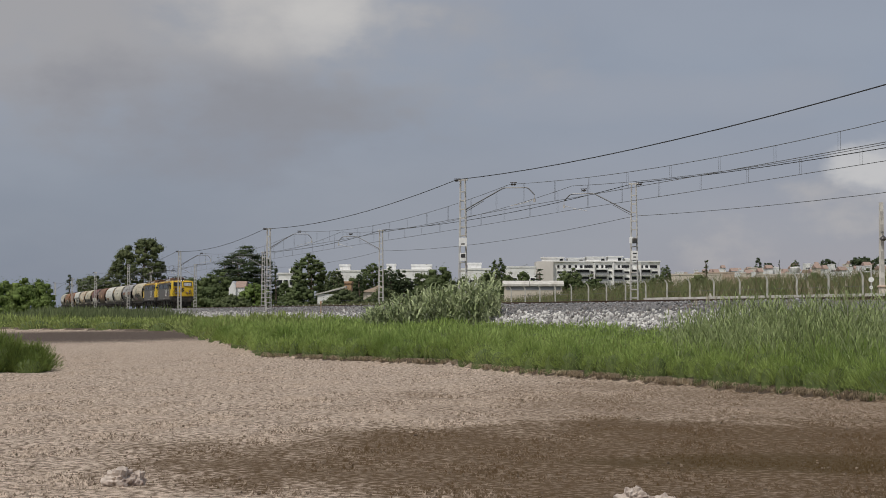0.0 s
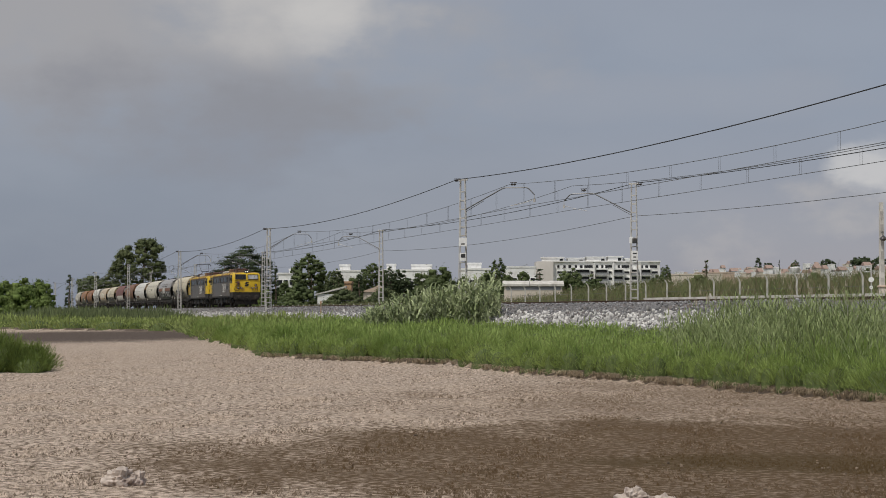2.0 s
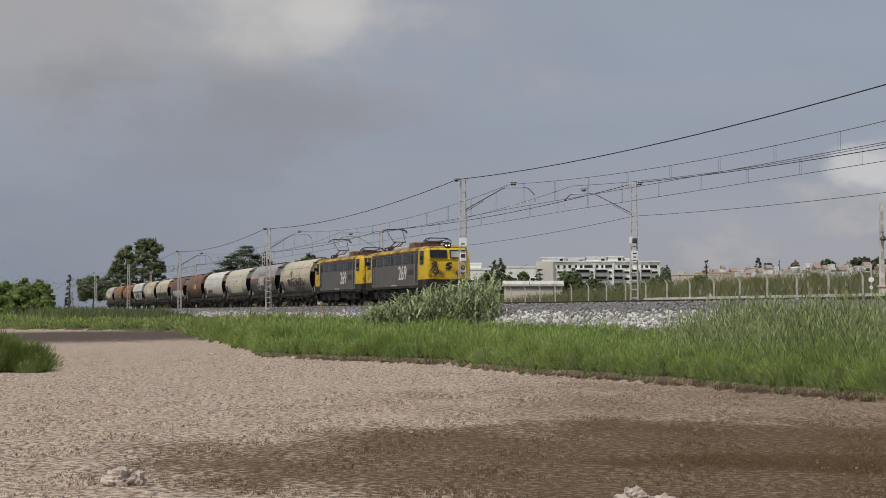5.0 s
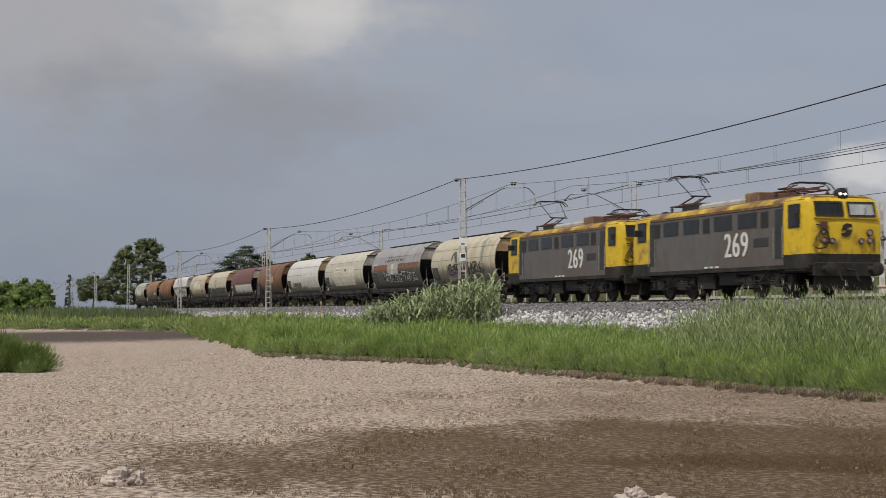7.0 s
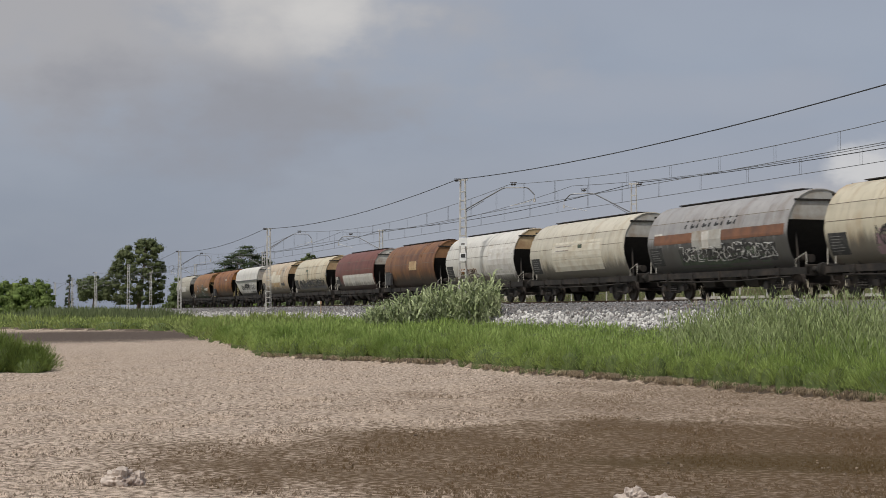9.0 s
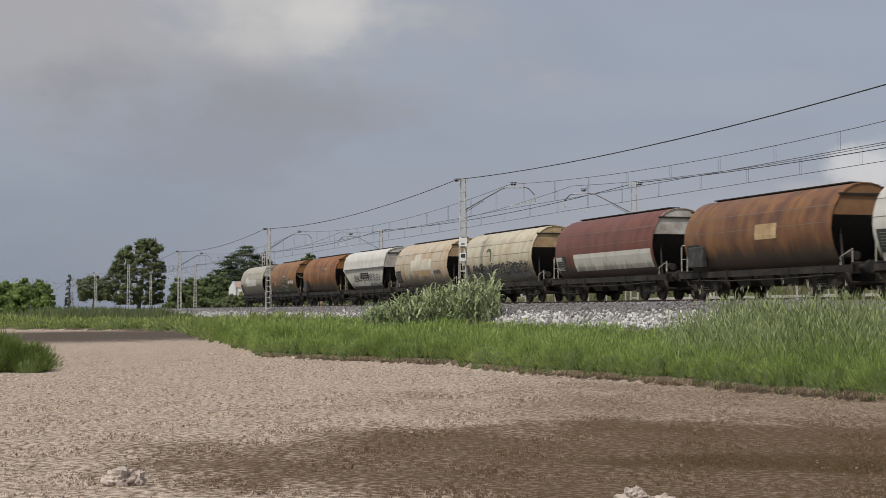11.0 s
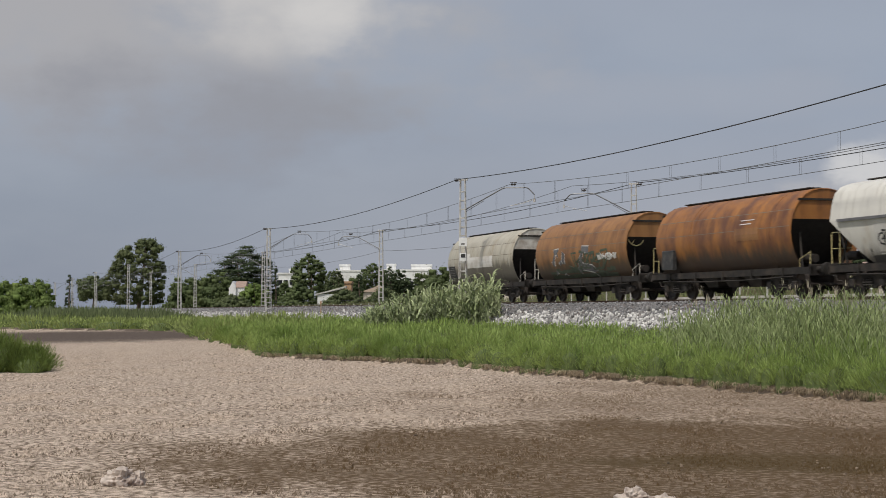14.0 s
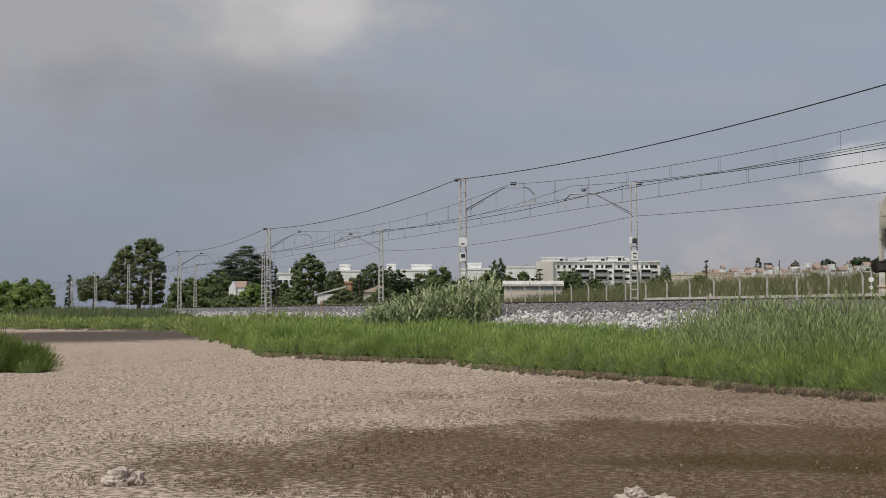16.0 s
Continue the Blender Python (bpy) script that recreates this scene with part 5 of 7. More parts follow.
M["panel_grey"] = mat("panel_grey", (0.2, 0.21, 0.22), (0.26, 0.27, 0.28), 0.5, 1, 0)


def apartment_block(Y):
    """Long block: plain stair end, bays of small windows over deep balconies, roof rooms set back."""
    left = across(950, Y)
    z0 = float(ground_z(across(1060, Y), Y)) - 2.0
    th = thing("apartment_block", pose(left, Y, z0), "long white apartment block with deep balconies and roof rooms", "building")

    def X(px):
        return across(px, Y) - left

    def Z(py):
        return height(py, Y) - z0
    wm = M["white_paint"]
    part("wall", Geo().box(X(979), X(1168), 0, 13, 0, Z(464)), wm, th)
    part("stair_wall", Geo().box(X(950), X(978.9), -1.2, 12, 0, Z(463)), M["wall_white_warm"], th, "plain warm white stair wall")
    part("roof_edge", Geo().box(X(979), X(1169), -0.5, 0.4, Z(463.9), Z(461.8)), wm, th)
    part("roof_edge", Geo().box(X(979), X(1169), 12.6, 13.3, Z(463.9), Z(461.8)), wm, th)
    for a, b, py in ((962, 1000, 455.5), (1007, 1035, 457), (1040, 1074, 455), (1079, 1104, 454), (1109, 1130, 457.5)):
        rm = part("roof_room", Geo().box(X(a), X(b), 3.5, 10, Z(464) + 0.01, Z(py)), wm, th, "white roof room set back")
        part("slab", Geo().box(X(a) - 0.3, X(b) + 0.3, 3.1, 10.3, Z(py) + 0.01, Z(py) + 0.22), wm, rm)
        part("door", Geo().box(X(b) - 1.3, X(b) - 0.35, 3.42, 3.49, Z(463), Z(py) - 0.4), M["glass"], rm)

    def window(a, b, lo, hi):
        fr = Geo()
        a, b, lo, hi = X(a), X(b), Z(lo), Z(hi)
        fr.box(a - 0.1, b + 0.1, -0.12, -0.002, lo - 0.12, lo)
        fr.box(a - 0.1, b + 0.1, -0.1, -0.002, hi, hi + 0.08)
        fr.box(a - 0.1, a, -0.1, -0.002, lo, hi)
        fr.box(b, b + 0.1, -0.1, -0.002, lo, hi)
        wi = part("window", fr, wm, th)
        part("pane", Geo().box(a, b, -0.05, -0.004, lo, hi), M["glass"], wi)

    for a, b in ((986, 990), (997, 1001), (1006, 1011), (1017, 1021), (1026, 1031), (1034, 1049), (1055, 1059), (1064, 1068), (1071, 1083), (1093, 1097), (1100, 1114), (1133, 1138), (1142, 1147), (1150, 1163)):
        window(a, b, 474.5, 469.5)
    for a, b in ((986, 996), (1004, 1014), (1046, 1050), (1077, 1083), (1105, 1114), (1154, 1164)):
        window(a, b, 484.5, 480.5)
        window(a, b, 496, 491.5)
    for a, b in ((1018, 1044), (1054, 1075), (1086, 1103), (1117, 1130), (1134, 1152)):
        for top, low in ((477, 488), (489, 500), (501, 512)):
            bl = part("balcony", Geo().box(X(a), X(b), -1.9, -0.002, Z(low), Z(low) + 0.2), wm, th, "deep balcony")
            # door glass spans the whole back, its dark colour doubling as balcony shade
            part("opening", Geo().box(X(a) + 0.2, X(b) - 0.2, -0.08, -0.004, Z(low) + 0.22, Z(top) - 0.15), M["glass"], bl, "dark glazed balcony doors that also stand for the shade")
            part("canopy", Geo().box(X(a), X(b), -1.7, -0.002, Z(top) - 0.1, Z(top) + 0.08), wm, bl)
            part("railing", Geo().box(X(a) + 0.02, X(b) - 0.02, -1.88, -1.8, Z(low) + 0.21, Z(low) + 0.85), M["panel_grey"], bl, "grey glass balcony railing")
    for a in (1050.5, 1084, 1115, 1132):
        part("fin", Geo().box(X(a), X(a + 1.6), -2.0, -0.002, 0, Z(466)), wm, th, "white dividing fin")


M["wall_white_warm"] = mat("wall_white_warm", (0.62, 0.58, 0.53), (0.7, 0.66, 0.61), 0.85, 0.4, 0.05)


def build_houses():
    Y = 470
    apartment_block(Y)
    th = house("white_house", "low white house with roof panels and a dark porch", 895, 948, 474, 460, 12, M["white_paint"], 5, 2, sink=2)
    h = height(474, 460) - th.location.z
    sp = Geo()
    sp.add([(5.0, 2, h + 0.6), (6.6, 2, h + 1.2), (6.6, 5, h + 1.2), (5.0, 5, h + 0.6), (5.0, 2, h + 0.5), (6.6, 2, h + 1.1), (6.6, 5, h + 1.1), (5.0, 5, h + 0.5)],
           [(0, 1, 2, 3), (4, 5, 6, 7), (0, 1, 5, 4), (2, 3, 7, 6), (1, 2, 6, 5), (3, 0, 4, 7)])
    part("solar_panel", sp, M["panel_grey"], th, "tilted dark solar panel")
    house("white_house", "white cubic house behind trees", 815, 868, 478, 430, 10, M["white_paint"], 4, 2, sink=2)
    house("white_house", "white cubic upper storey behind a lattice mast", 828, 852, 468, 436, 6, M["white_paint"], 2, 1, sink=-4)
    house("white_house", "row of white flat-roofed houses behind trees", 678, 765, 480, 440, 10, M["white_paint"], 8, 2, sink=2)
    for a, b, py in ((684, 700, 470), (728, 764, 471)):
        house("roof_room", "white roof room on a flat-roofed house", a, b, py, 445, 5, M["white_paint"], 2, 1, sink=-5)
    house("white_house", "row of white flat-roofed houses in the distance", 596, 646, 481, 440, 10, M["white_paint"], 5, 2, sink=2)
    house("roof_room", "white roof room with a dark window", 601, 619, 471, 445, 5, M["white_paint"], 1, 1, sink=-5)
    house("white_house", "white terraced house with balconies between trees", 491, 521, 486, 400, 10, M["white_paint"], 3, 3, sink=2, balcony=((0, 1), (1, 1), (2, 1)))
    house("white_house", "white upper storey among trees", 512, 524, 479, 405, 6, M["white_paint"], 1, 1, sink=-4)
    # small gabled house near the line
    y = 262
    x0, x1 = across(405, y), across(432, y)
    z = float(ground_z(x0, y)) - 0.3
    e, pk = height(508, y) - z, height(498, y) - z
    th = thing("cottage", pose(x0, y, z), "small white gabled cottage with a pinkish tiled roof", "house")
    part("wall", Geo().prism([(0, 0), (1.15, 0), (1.15, e + 0.1), (0.65, pk), (0, e - 0.25)], "y", 0, 5), M["white_paint"], th)
    part("side_wall", Geo().box(1.152, x1 - x0, 0.3, 5, 0, e - 0.1), M["white_paint"], th)
    part("roof", Geo().prism([(0.2, e - 0.1), (5.0, e - 0.1), (2.6, pk + 0.05)], "x", 0.95, x1 - x0 + 0.2), M["roof_tile"], th, "pinkish tiled roof")
    part("window", Geo().box(0.45, 0.75, -0.04, 0.01, e * 0.5, e * 0.5 + 0.7), M["glass"], th)
    # glasshouse-like pale roof, ochre walls
    th = thing("sloped_roof_shed", pose(across(562, 262), 262, float(ground_z(across(562, 262), 262))), "low shed with a pale sloping roof", "shed")
    part("wall", Geo().box(0, 3.8, 0, 3, 0, 2.6), M["white_paint"], th)
    part("roof", Geo().prism([(-0.3, 2.4), (-0.3, 2.6), (4.6, 3.9), (4.6, 3.6)], "y", -0.2, 3.2), M["concrete_pale"], th)
    house("ochre_house", "small ochre-walled house among trees", 609, 622, 502, 320, 5, M["rust_house"], 2, 1, sink=1)
    th = thing("tent_roof_house", pose(across(662, 300), 300, float(ground_z(across(662, 300), 300))), "low house with a pale pointed tiled roof", "house")
    part("wall", Geo().box(-2, 2, 0, 4, 0, height(517, 300) - float(ground_z(across(662, 300), 300))), M["wall_cream"], th)
    zt = height(517, 300) - float(ground_z(across(662, 300), 300))
    part("roof", Geo().prism([(-2.6, zt), (0.4, zt + 1.0), (0.9, zt + 1.4), (2.6, zt)], "y", -0.3, 4.3), M["wall_pink"], th)
    # long low white greenhouse or bus-like shelter behind the fence
    y = 190
    z = height(518, y)
    x0, x1 = across(893, y), across(995, y)
    th = thing("long_shelter", pose(x0, y, z), "long low pale shelter with a rounded roof behind the fence", "shelter")
    w = x1 - x0
    part("wall", Geo().box(0, w, 0, 2.4, -1.5, 0.75), M["wall_cream"], th)
    part("roof", Geo().prism([(-0.2, 0.76), (-0.2, 1.0), (0.3, 1.3), (1.2, 1.42), (2.1, 1.3), (2.6, 1.0), (2.6, 0.76)], "x", -0.2, w * 0.43), M["concrete_pale"], th, "rounded pale roof")
    part("roof", Geo().prism([(-0.2, 0.76), (-0.2, 1.0), (0.3, 1.3), (1.2, 1.42), (2.1, 1.3), (2.6, 1.0), (2.6, 0.76)], "x", w * 0.44, w + 0.2), M["concrete_pale"], th, "rounded pale roof")
    part("window_band", Geo().box(0.2, w - 0.2, -0.04, -0.005, 0.3, 0.7), M["panel_grey"], th)
    th = thing("parked_van", pose(across(1108, 220), 220, float(ground_z(across(1108, 220), 220))), "white van parked behind the fence", "vehicle")
    zt = max(1.9, height(505, 220) - float(ground_z(across(1108, 220), 220)))
    part("body", Geo().prism([(0, 0.4), (4.9, 0.4), (4.9, 1.0), (4.2, 1.2), (3.7, zt), (0.1, zt)], "y", 0, 1.9), M["white_paint"], th)
    part("windscreen", Geo().prism([(3.75, zt - 0.1), (4.2, 1.25), (3.4, 1.25), (3.3, zt - 0.1)], "y", -0.02, 0.0), M["glass"], th)
    for x in (0.9, 4.0):
        part("wheel", Geo().lathe([(-0.03, 0.1), (-0.03, 0.34), (0.2, 0.34), (0.2, 0.1)], "y", 16, (x, 0, 0.34)), M["black"], th, "", True)
    # pink-walled estates under the hill
    rng = random.Random(4)
    Y2 = 620
    house("estate_block", "long pale flat-roofed shed below the hill", 1188, 1278, 487, 520, 10, M["wall_cream"], 10, 1, sink=1, win=(0.6, 0.5))
    house("estate_block", "pink rendered terrace with a dark window band", 1290, 1400, 493, Y2, 10, M["wall_pink"], 14, 2, sink=2, win=(2.2, 1.1))
    house("estate_block", "salmon terrace behind scrub", 1235, 1300, 484, 680, 10, M["wall_pink"], 8, 2, sink=2)
    house("estate_block", "cream terrace under the hill", 1345, 1420, 487, 700, 10, M["wall_cream"], 8, 2, sink=2, win=(1.6, 1.2))
    for k in range(150):
        y = rng.uniform(780, 1150)
        px = rng.uniform(1195, 1600)
        py = np.interp(px, [1195, 1260, 1330, 1450, 1600], [486, 481, 477, 472, 470]) + rng.uniform(-6, 9) + (1150 - y) * 0.012
        half = rng.uniform(1.8, 6.0)
        wl = rng.choice([M["white_paint"]] * 6 + [M["wall_cream"], M["wall_cream"], M["wall_pink"]])
        kind = rng.choice(["flat", "flat", "gable"])
        house("hill_house", "small pale house with a tiled roof on the hill" if kind == "gable" else "small pale flat-roofed house on the hill", px - half, px + half, float(py), y, 9, wl, max(2, int(half / 2.5)), 2,
              roof=kind, roof_mat=M["roof_tile"], sink=2.0)
    # hill-side greenery between the houses
    rg = np.random.default_rng(77)
    for k in range(80):
        y = float(rg.uniform(720, 1180))
        px = float(rg.uniform(1185, 1600))
        x = across(px, y)
        tree("bush", "dark green garden trees between the hill houses", x, y, float(rg.uniform(6, 13)), float(ground_z(x, y)) + float(rg.uniform(4, 8)), "hedge", M["leaf_dark"], 400 + k, 0.0, 700)
    # water tank and pylon on the skyline
    y = 820
    x = across(1407, y)
    z = float(ground_z(x, y))
    th = thing("storage_tank", pose(x, y, z), "white round-bottomed tank among hill houses", "tank")
    part("tank", Geo().lathe([(height(488, y) - z, 1.0), (height(484, y) - z, 2.2), (height(474, y) - z, 2.6), (height(473, y) - z, 2.3)], "z", 18), M["white_paint"], th, "", True)
    part("legs", Geo().box(-1.2, 1.2, -1.2, 1.2, -1, height(487, y) - z), M["concrete"], th)


build_houses()


# ---- train ----
SPEED = 24.65
FRONT = 62.3 + 7 * SPEED            # buffers of the leading locomotive along the line at the start


VEHICLES, AXLES = [], []


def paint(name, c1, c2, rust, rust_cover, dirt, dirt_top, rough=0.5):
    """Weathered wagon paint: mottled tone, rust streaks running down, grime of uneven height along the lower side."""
    m = mat(name, c1, c2, rough, 1.3, 0.05, c3=rust, scale3=0.9, cover=rust_cover, soft3=0.1, stretch=(1, 1, 0.45))
    nt = m.node_tree
    n, l = nt.nodes, nt.links
    b = n["Principled BSDF"]
    old = b.inputs["Base Color"].links[0].from_socket
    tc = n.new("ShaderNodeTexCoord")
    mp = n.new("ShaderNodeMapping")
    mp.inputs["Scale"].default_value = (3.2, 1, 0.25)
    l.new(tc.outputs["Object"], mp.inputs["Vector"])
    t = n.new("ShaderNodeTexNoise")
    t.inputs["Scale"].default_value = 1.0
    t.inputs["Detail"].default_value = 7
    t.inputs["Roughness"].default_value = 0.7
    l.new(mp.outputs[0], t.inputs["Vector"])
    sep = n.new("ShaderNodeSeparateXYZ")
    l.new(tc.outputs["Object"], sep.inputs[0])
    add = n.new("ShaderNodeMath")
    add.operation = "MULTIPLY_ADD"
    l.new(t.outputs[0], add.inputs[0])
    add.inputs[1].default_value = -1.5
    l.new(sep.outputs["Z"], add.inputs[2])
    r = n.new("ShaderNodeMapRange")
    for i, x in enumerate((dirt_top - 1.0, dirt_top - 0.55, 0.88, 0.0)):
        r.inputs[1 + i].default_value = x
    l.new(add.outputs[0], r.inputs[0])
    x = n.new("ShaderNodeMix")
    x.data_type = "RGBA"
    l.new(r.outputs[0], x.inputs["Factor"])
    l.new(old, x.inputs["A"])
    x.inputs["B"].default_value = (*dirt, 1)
    # fine vertical streaks
    mp2 = n.new("ShaderNodeMapping")
    mp2.inputs["Scale"].default_value = (5, 2, 0.5)
    l.new(tc.outputs["Object"], mp2.inputs["Vector"])
    t2 = n.new("ShaderNodeTexNoise")
    t2.inputs["Scale"].default_value = 1.0
    t2.inputs["Detail"].default_value = 5
    l.new(mp2.outputs[0], t2.inputs["Vector"])
    r2 = n.new("ShaderNodeMapRange")
    for i, v in enumerate((0.54, 0.8, 0.0, 0.5)):
        r2.inputs[1 + i].default_value = v
    l.new(t2.outputs[0], r2.inputs[0])
    y = n.new("ShaderNodeMix")
    y.data_type = "RGBA"
    l.new(r2.outputs[0], y.inputs["Factor"])
    l.new(x.outputs["Result"], y.inputs["A"])
    y.inputs["B"].default_value = (*[c * 0.45 for c in rust], 1)
    l.new(y.outputs["Result"], b.inputs["Base Color"])
    return m


def writing(text, height, material, name="number"):
    """Flat letters as a mesh lying in x and z, facing -y."""
    cu = bpy.data.curves.new("letters", "FONT")
    cu.body, cu.size, cu.align_x, cu.extrude, cu.space_character = text, height / 0.73, "CENTER", 0.003, 1.08
    ob = new("letters", cu)
    bpy.context.view_layer.update()
    one = bpy.data.meshes.new_from_object(ob.evaluated_get(bpy.context.evaluated_depsgraph_get()))
    bpy.data.objects.remove(ob)
    v = [tuple(q.co) for q in one.vertices]
    f = [tuple(q.vertices) for q in one.polygons]
    g = Geo()
    for j, dx in enumerate((-0.04, -0.02, 0.0, 0.02, 0.04)):       # heavier strokes
        g.add([(x * 0.94 + dx, y, z + 0.0015 * j) for x, y, z in v], f)
    me = fill(name, g.v, g.f, material)
    me.transform(Matrix.Rotation(radians(90), 4, "X"))
    return me


def wheelset_mesh(r, gauge=0.84, seg=24):
    g = Geo()
    for s in (-1, 1):
        prof = [(0.0, 0.07), (0.0, r * 0.28), (0.02, r * 0.32), (0.02, r * 0.8), (-0.02, r * 0.85), (-0.03, r + 0.028), (0.0, r + 0.028), (0.02, r), (0.11, r - 0.012), (0.11, r * 0.86),
                (0.075, r * 0.8), (0.06, r * 0.34), (0.12, r * 0.3), (0.12, 0.1)]
        g.lathe([(s * (gauge + d), rr) for d, rr in prof], "y", seg)
    g.lathe([(-gauge - 0.25, 0.07), (gauge + 0.25, 0.07)], "y", 10)
    return g.mesh("wheelset", M["wheel"], True)


WHEEL_LOCO = wheelset_mesh(0.625)
WHEEL_WAGON = wheelset_mesh(0.5)


def wheelset(parent, x, r):
    ob = part("wheelset", WHEEL_LOCO if r > 0.6 else WHEEL_WAGON, None, parent, "dark steel wheels on an axle")
    ob.matrix_basis = pose(x, 0, r)
    AXLES.append((ob, (x, r)))


def buffers(parent, x, d, z=1.05):
    for y in (-0.98, 0.98):
        g = Geo()
        g.lathe([(x, 0.12), (x + d * 0.08, 0.12), (x + d * 0.1, 0.09), (x + d * 0.5, 0.085), (x + d * 0.52, 0.24), (x + d * 0.57, 0.25), (x + d * 0.6, 0.2)], "x", 14, (0, y, z))
        part("buffer", g, M["underframe"], parent, "dark round buffer", True)


def coupling(parent, x, d):
    g = Geo()
    g.tube([(x, 0, 1.05), (x + d * 0.3, 0, 1.0), (x + d * 0.62, 0, 0.98)], 0.05, 6)
    for y in (-0.35, 0.35):
        g.tube([(x, y, 1.0), (x + d * 0.25, y, 0.62), (x + d * 0.5, y * 0.8, 0.6)], 0.025, 5)
    part("coupling", g, M["underframe"], parent)


# -- locomotives --
def pantograph(parent, x0, raised, d):
    """Folding current collector; d is the side to which its knee points."""
    base = Geo()
    zr = 3.98
    for y in (-0.65, 0.65):
        base.tube([(x0 - 1.0, y, zr + 0.22), (x0 + 1.0, y, zr + 0.22)], 0.035, 5)
    for dx in (-0.85, 0.0, 0.85):
        base.tube([(x0 + dx, -0.65, zr + 0.22), (x0 + dx, 0.65, zr + 0.22)], 0.03, 5)
    top = part("pantograph", base, M["copper_pipe"], parent, "raised current collector" if raised else "folded current collector")
    for dx in (-0.85, 0.85):
        for y in (-0.65, 0.65):
            ins = Geo().lathe([(zr - 0.06, 0.05), (zr, 0.09), (zr + 0.05, 0.05), (zr + 0.1, 0.09), (zr + 0.15, 0.05), (zr + 0.22, 0.06)], "z", 8, (x0 + dx, y, 0))
            part("insulator", ins, M["insulator"], top)
    g = Geo()
    lower, upper = Geo(), Geo()
    foot, knee, head = (x0 - d * 0.8, zr + 0.28), (x0 + d * 0.75, zr + 0.62), (x0 - d * 0.55, 5.58)
    if not raised:
        knee, head = (x0 + d * 0.95, zr + 0.36), (x0 - d * 0.7, zr + 0.5)
    for y in (-0.32, 0.32):
        lower.tube([(foot[0], y, foot[1]), (knee[0], y * 0.9, knee[1])], 0.04, 5)
        upper.tube([(knee[0], y * 1.4, knee[1]), (head[0], y * 1.9, head[1] - 0.12)], 0.024, 5)
    lower.tube([(foot[0] + d * 0.25, 0, foot[1] - 0.05), (knee[0], 0, knee[1] - 0.1)], 0.02, 5)
    upper.tube([(knee[0], -0.5, knee[1]), (knee[0], 0.5, knee[1])], 0.035, 5)
    for dx in (-0.16, 0.16):
        g.tube([(head[0] + dx, y, head[1] - z) for y, z in ((-0.98, 0.26), (-0.82, 0.08), (-0.6, 0.0), (0.6, 0.0), (0.82, 0.08), (0.98, 0.26))], 0.028, 5)
    for y in (-0.55, 0.55):
        g.tube([(head[0] - 0.16, y, head[1] - 0.03), (head[0] + 0.16, y, head[1] - 0.03)], 0.02, 5)
        g.tube([(head[0], y, head[1] - 0.02), (head[0], y * 1.1, head[1] - 0.14)], 0.02, 5)
    part("lower_arm", lower, M["copper_pipe"], top)
    part("upper_arm", upper, M["wire"], top)
    part("collector_head", g, M["wire"], top)


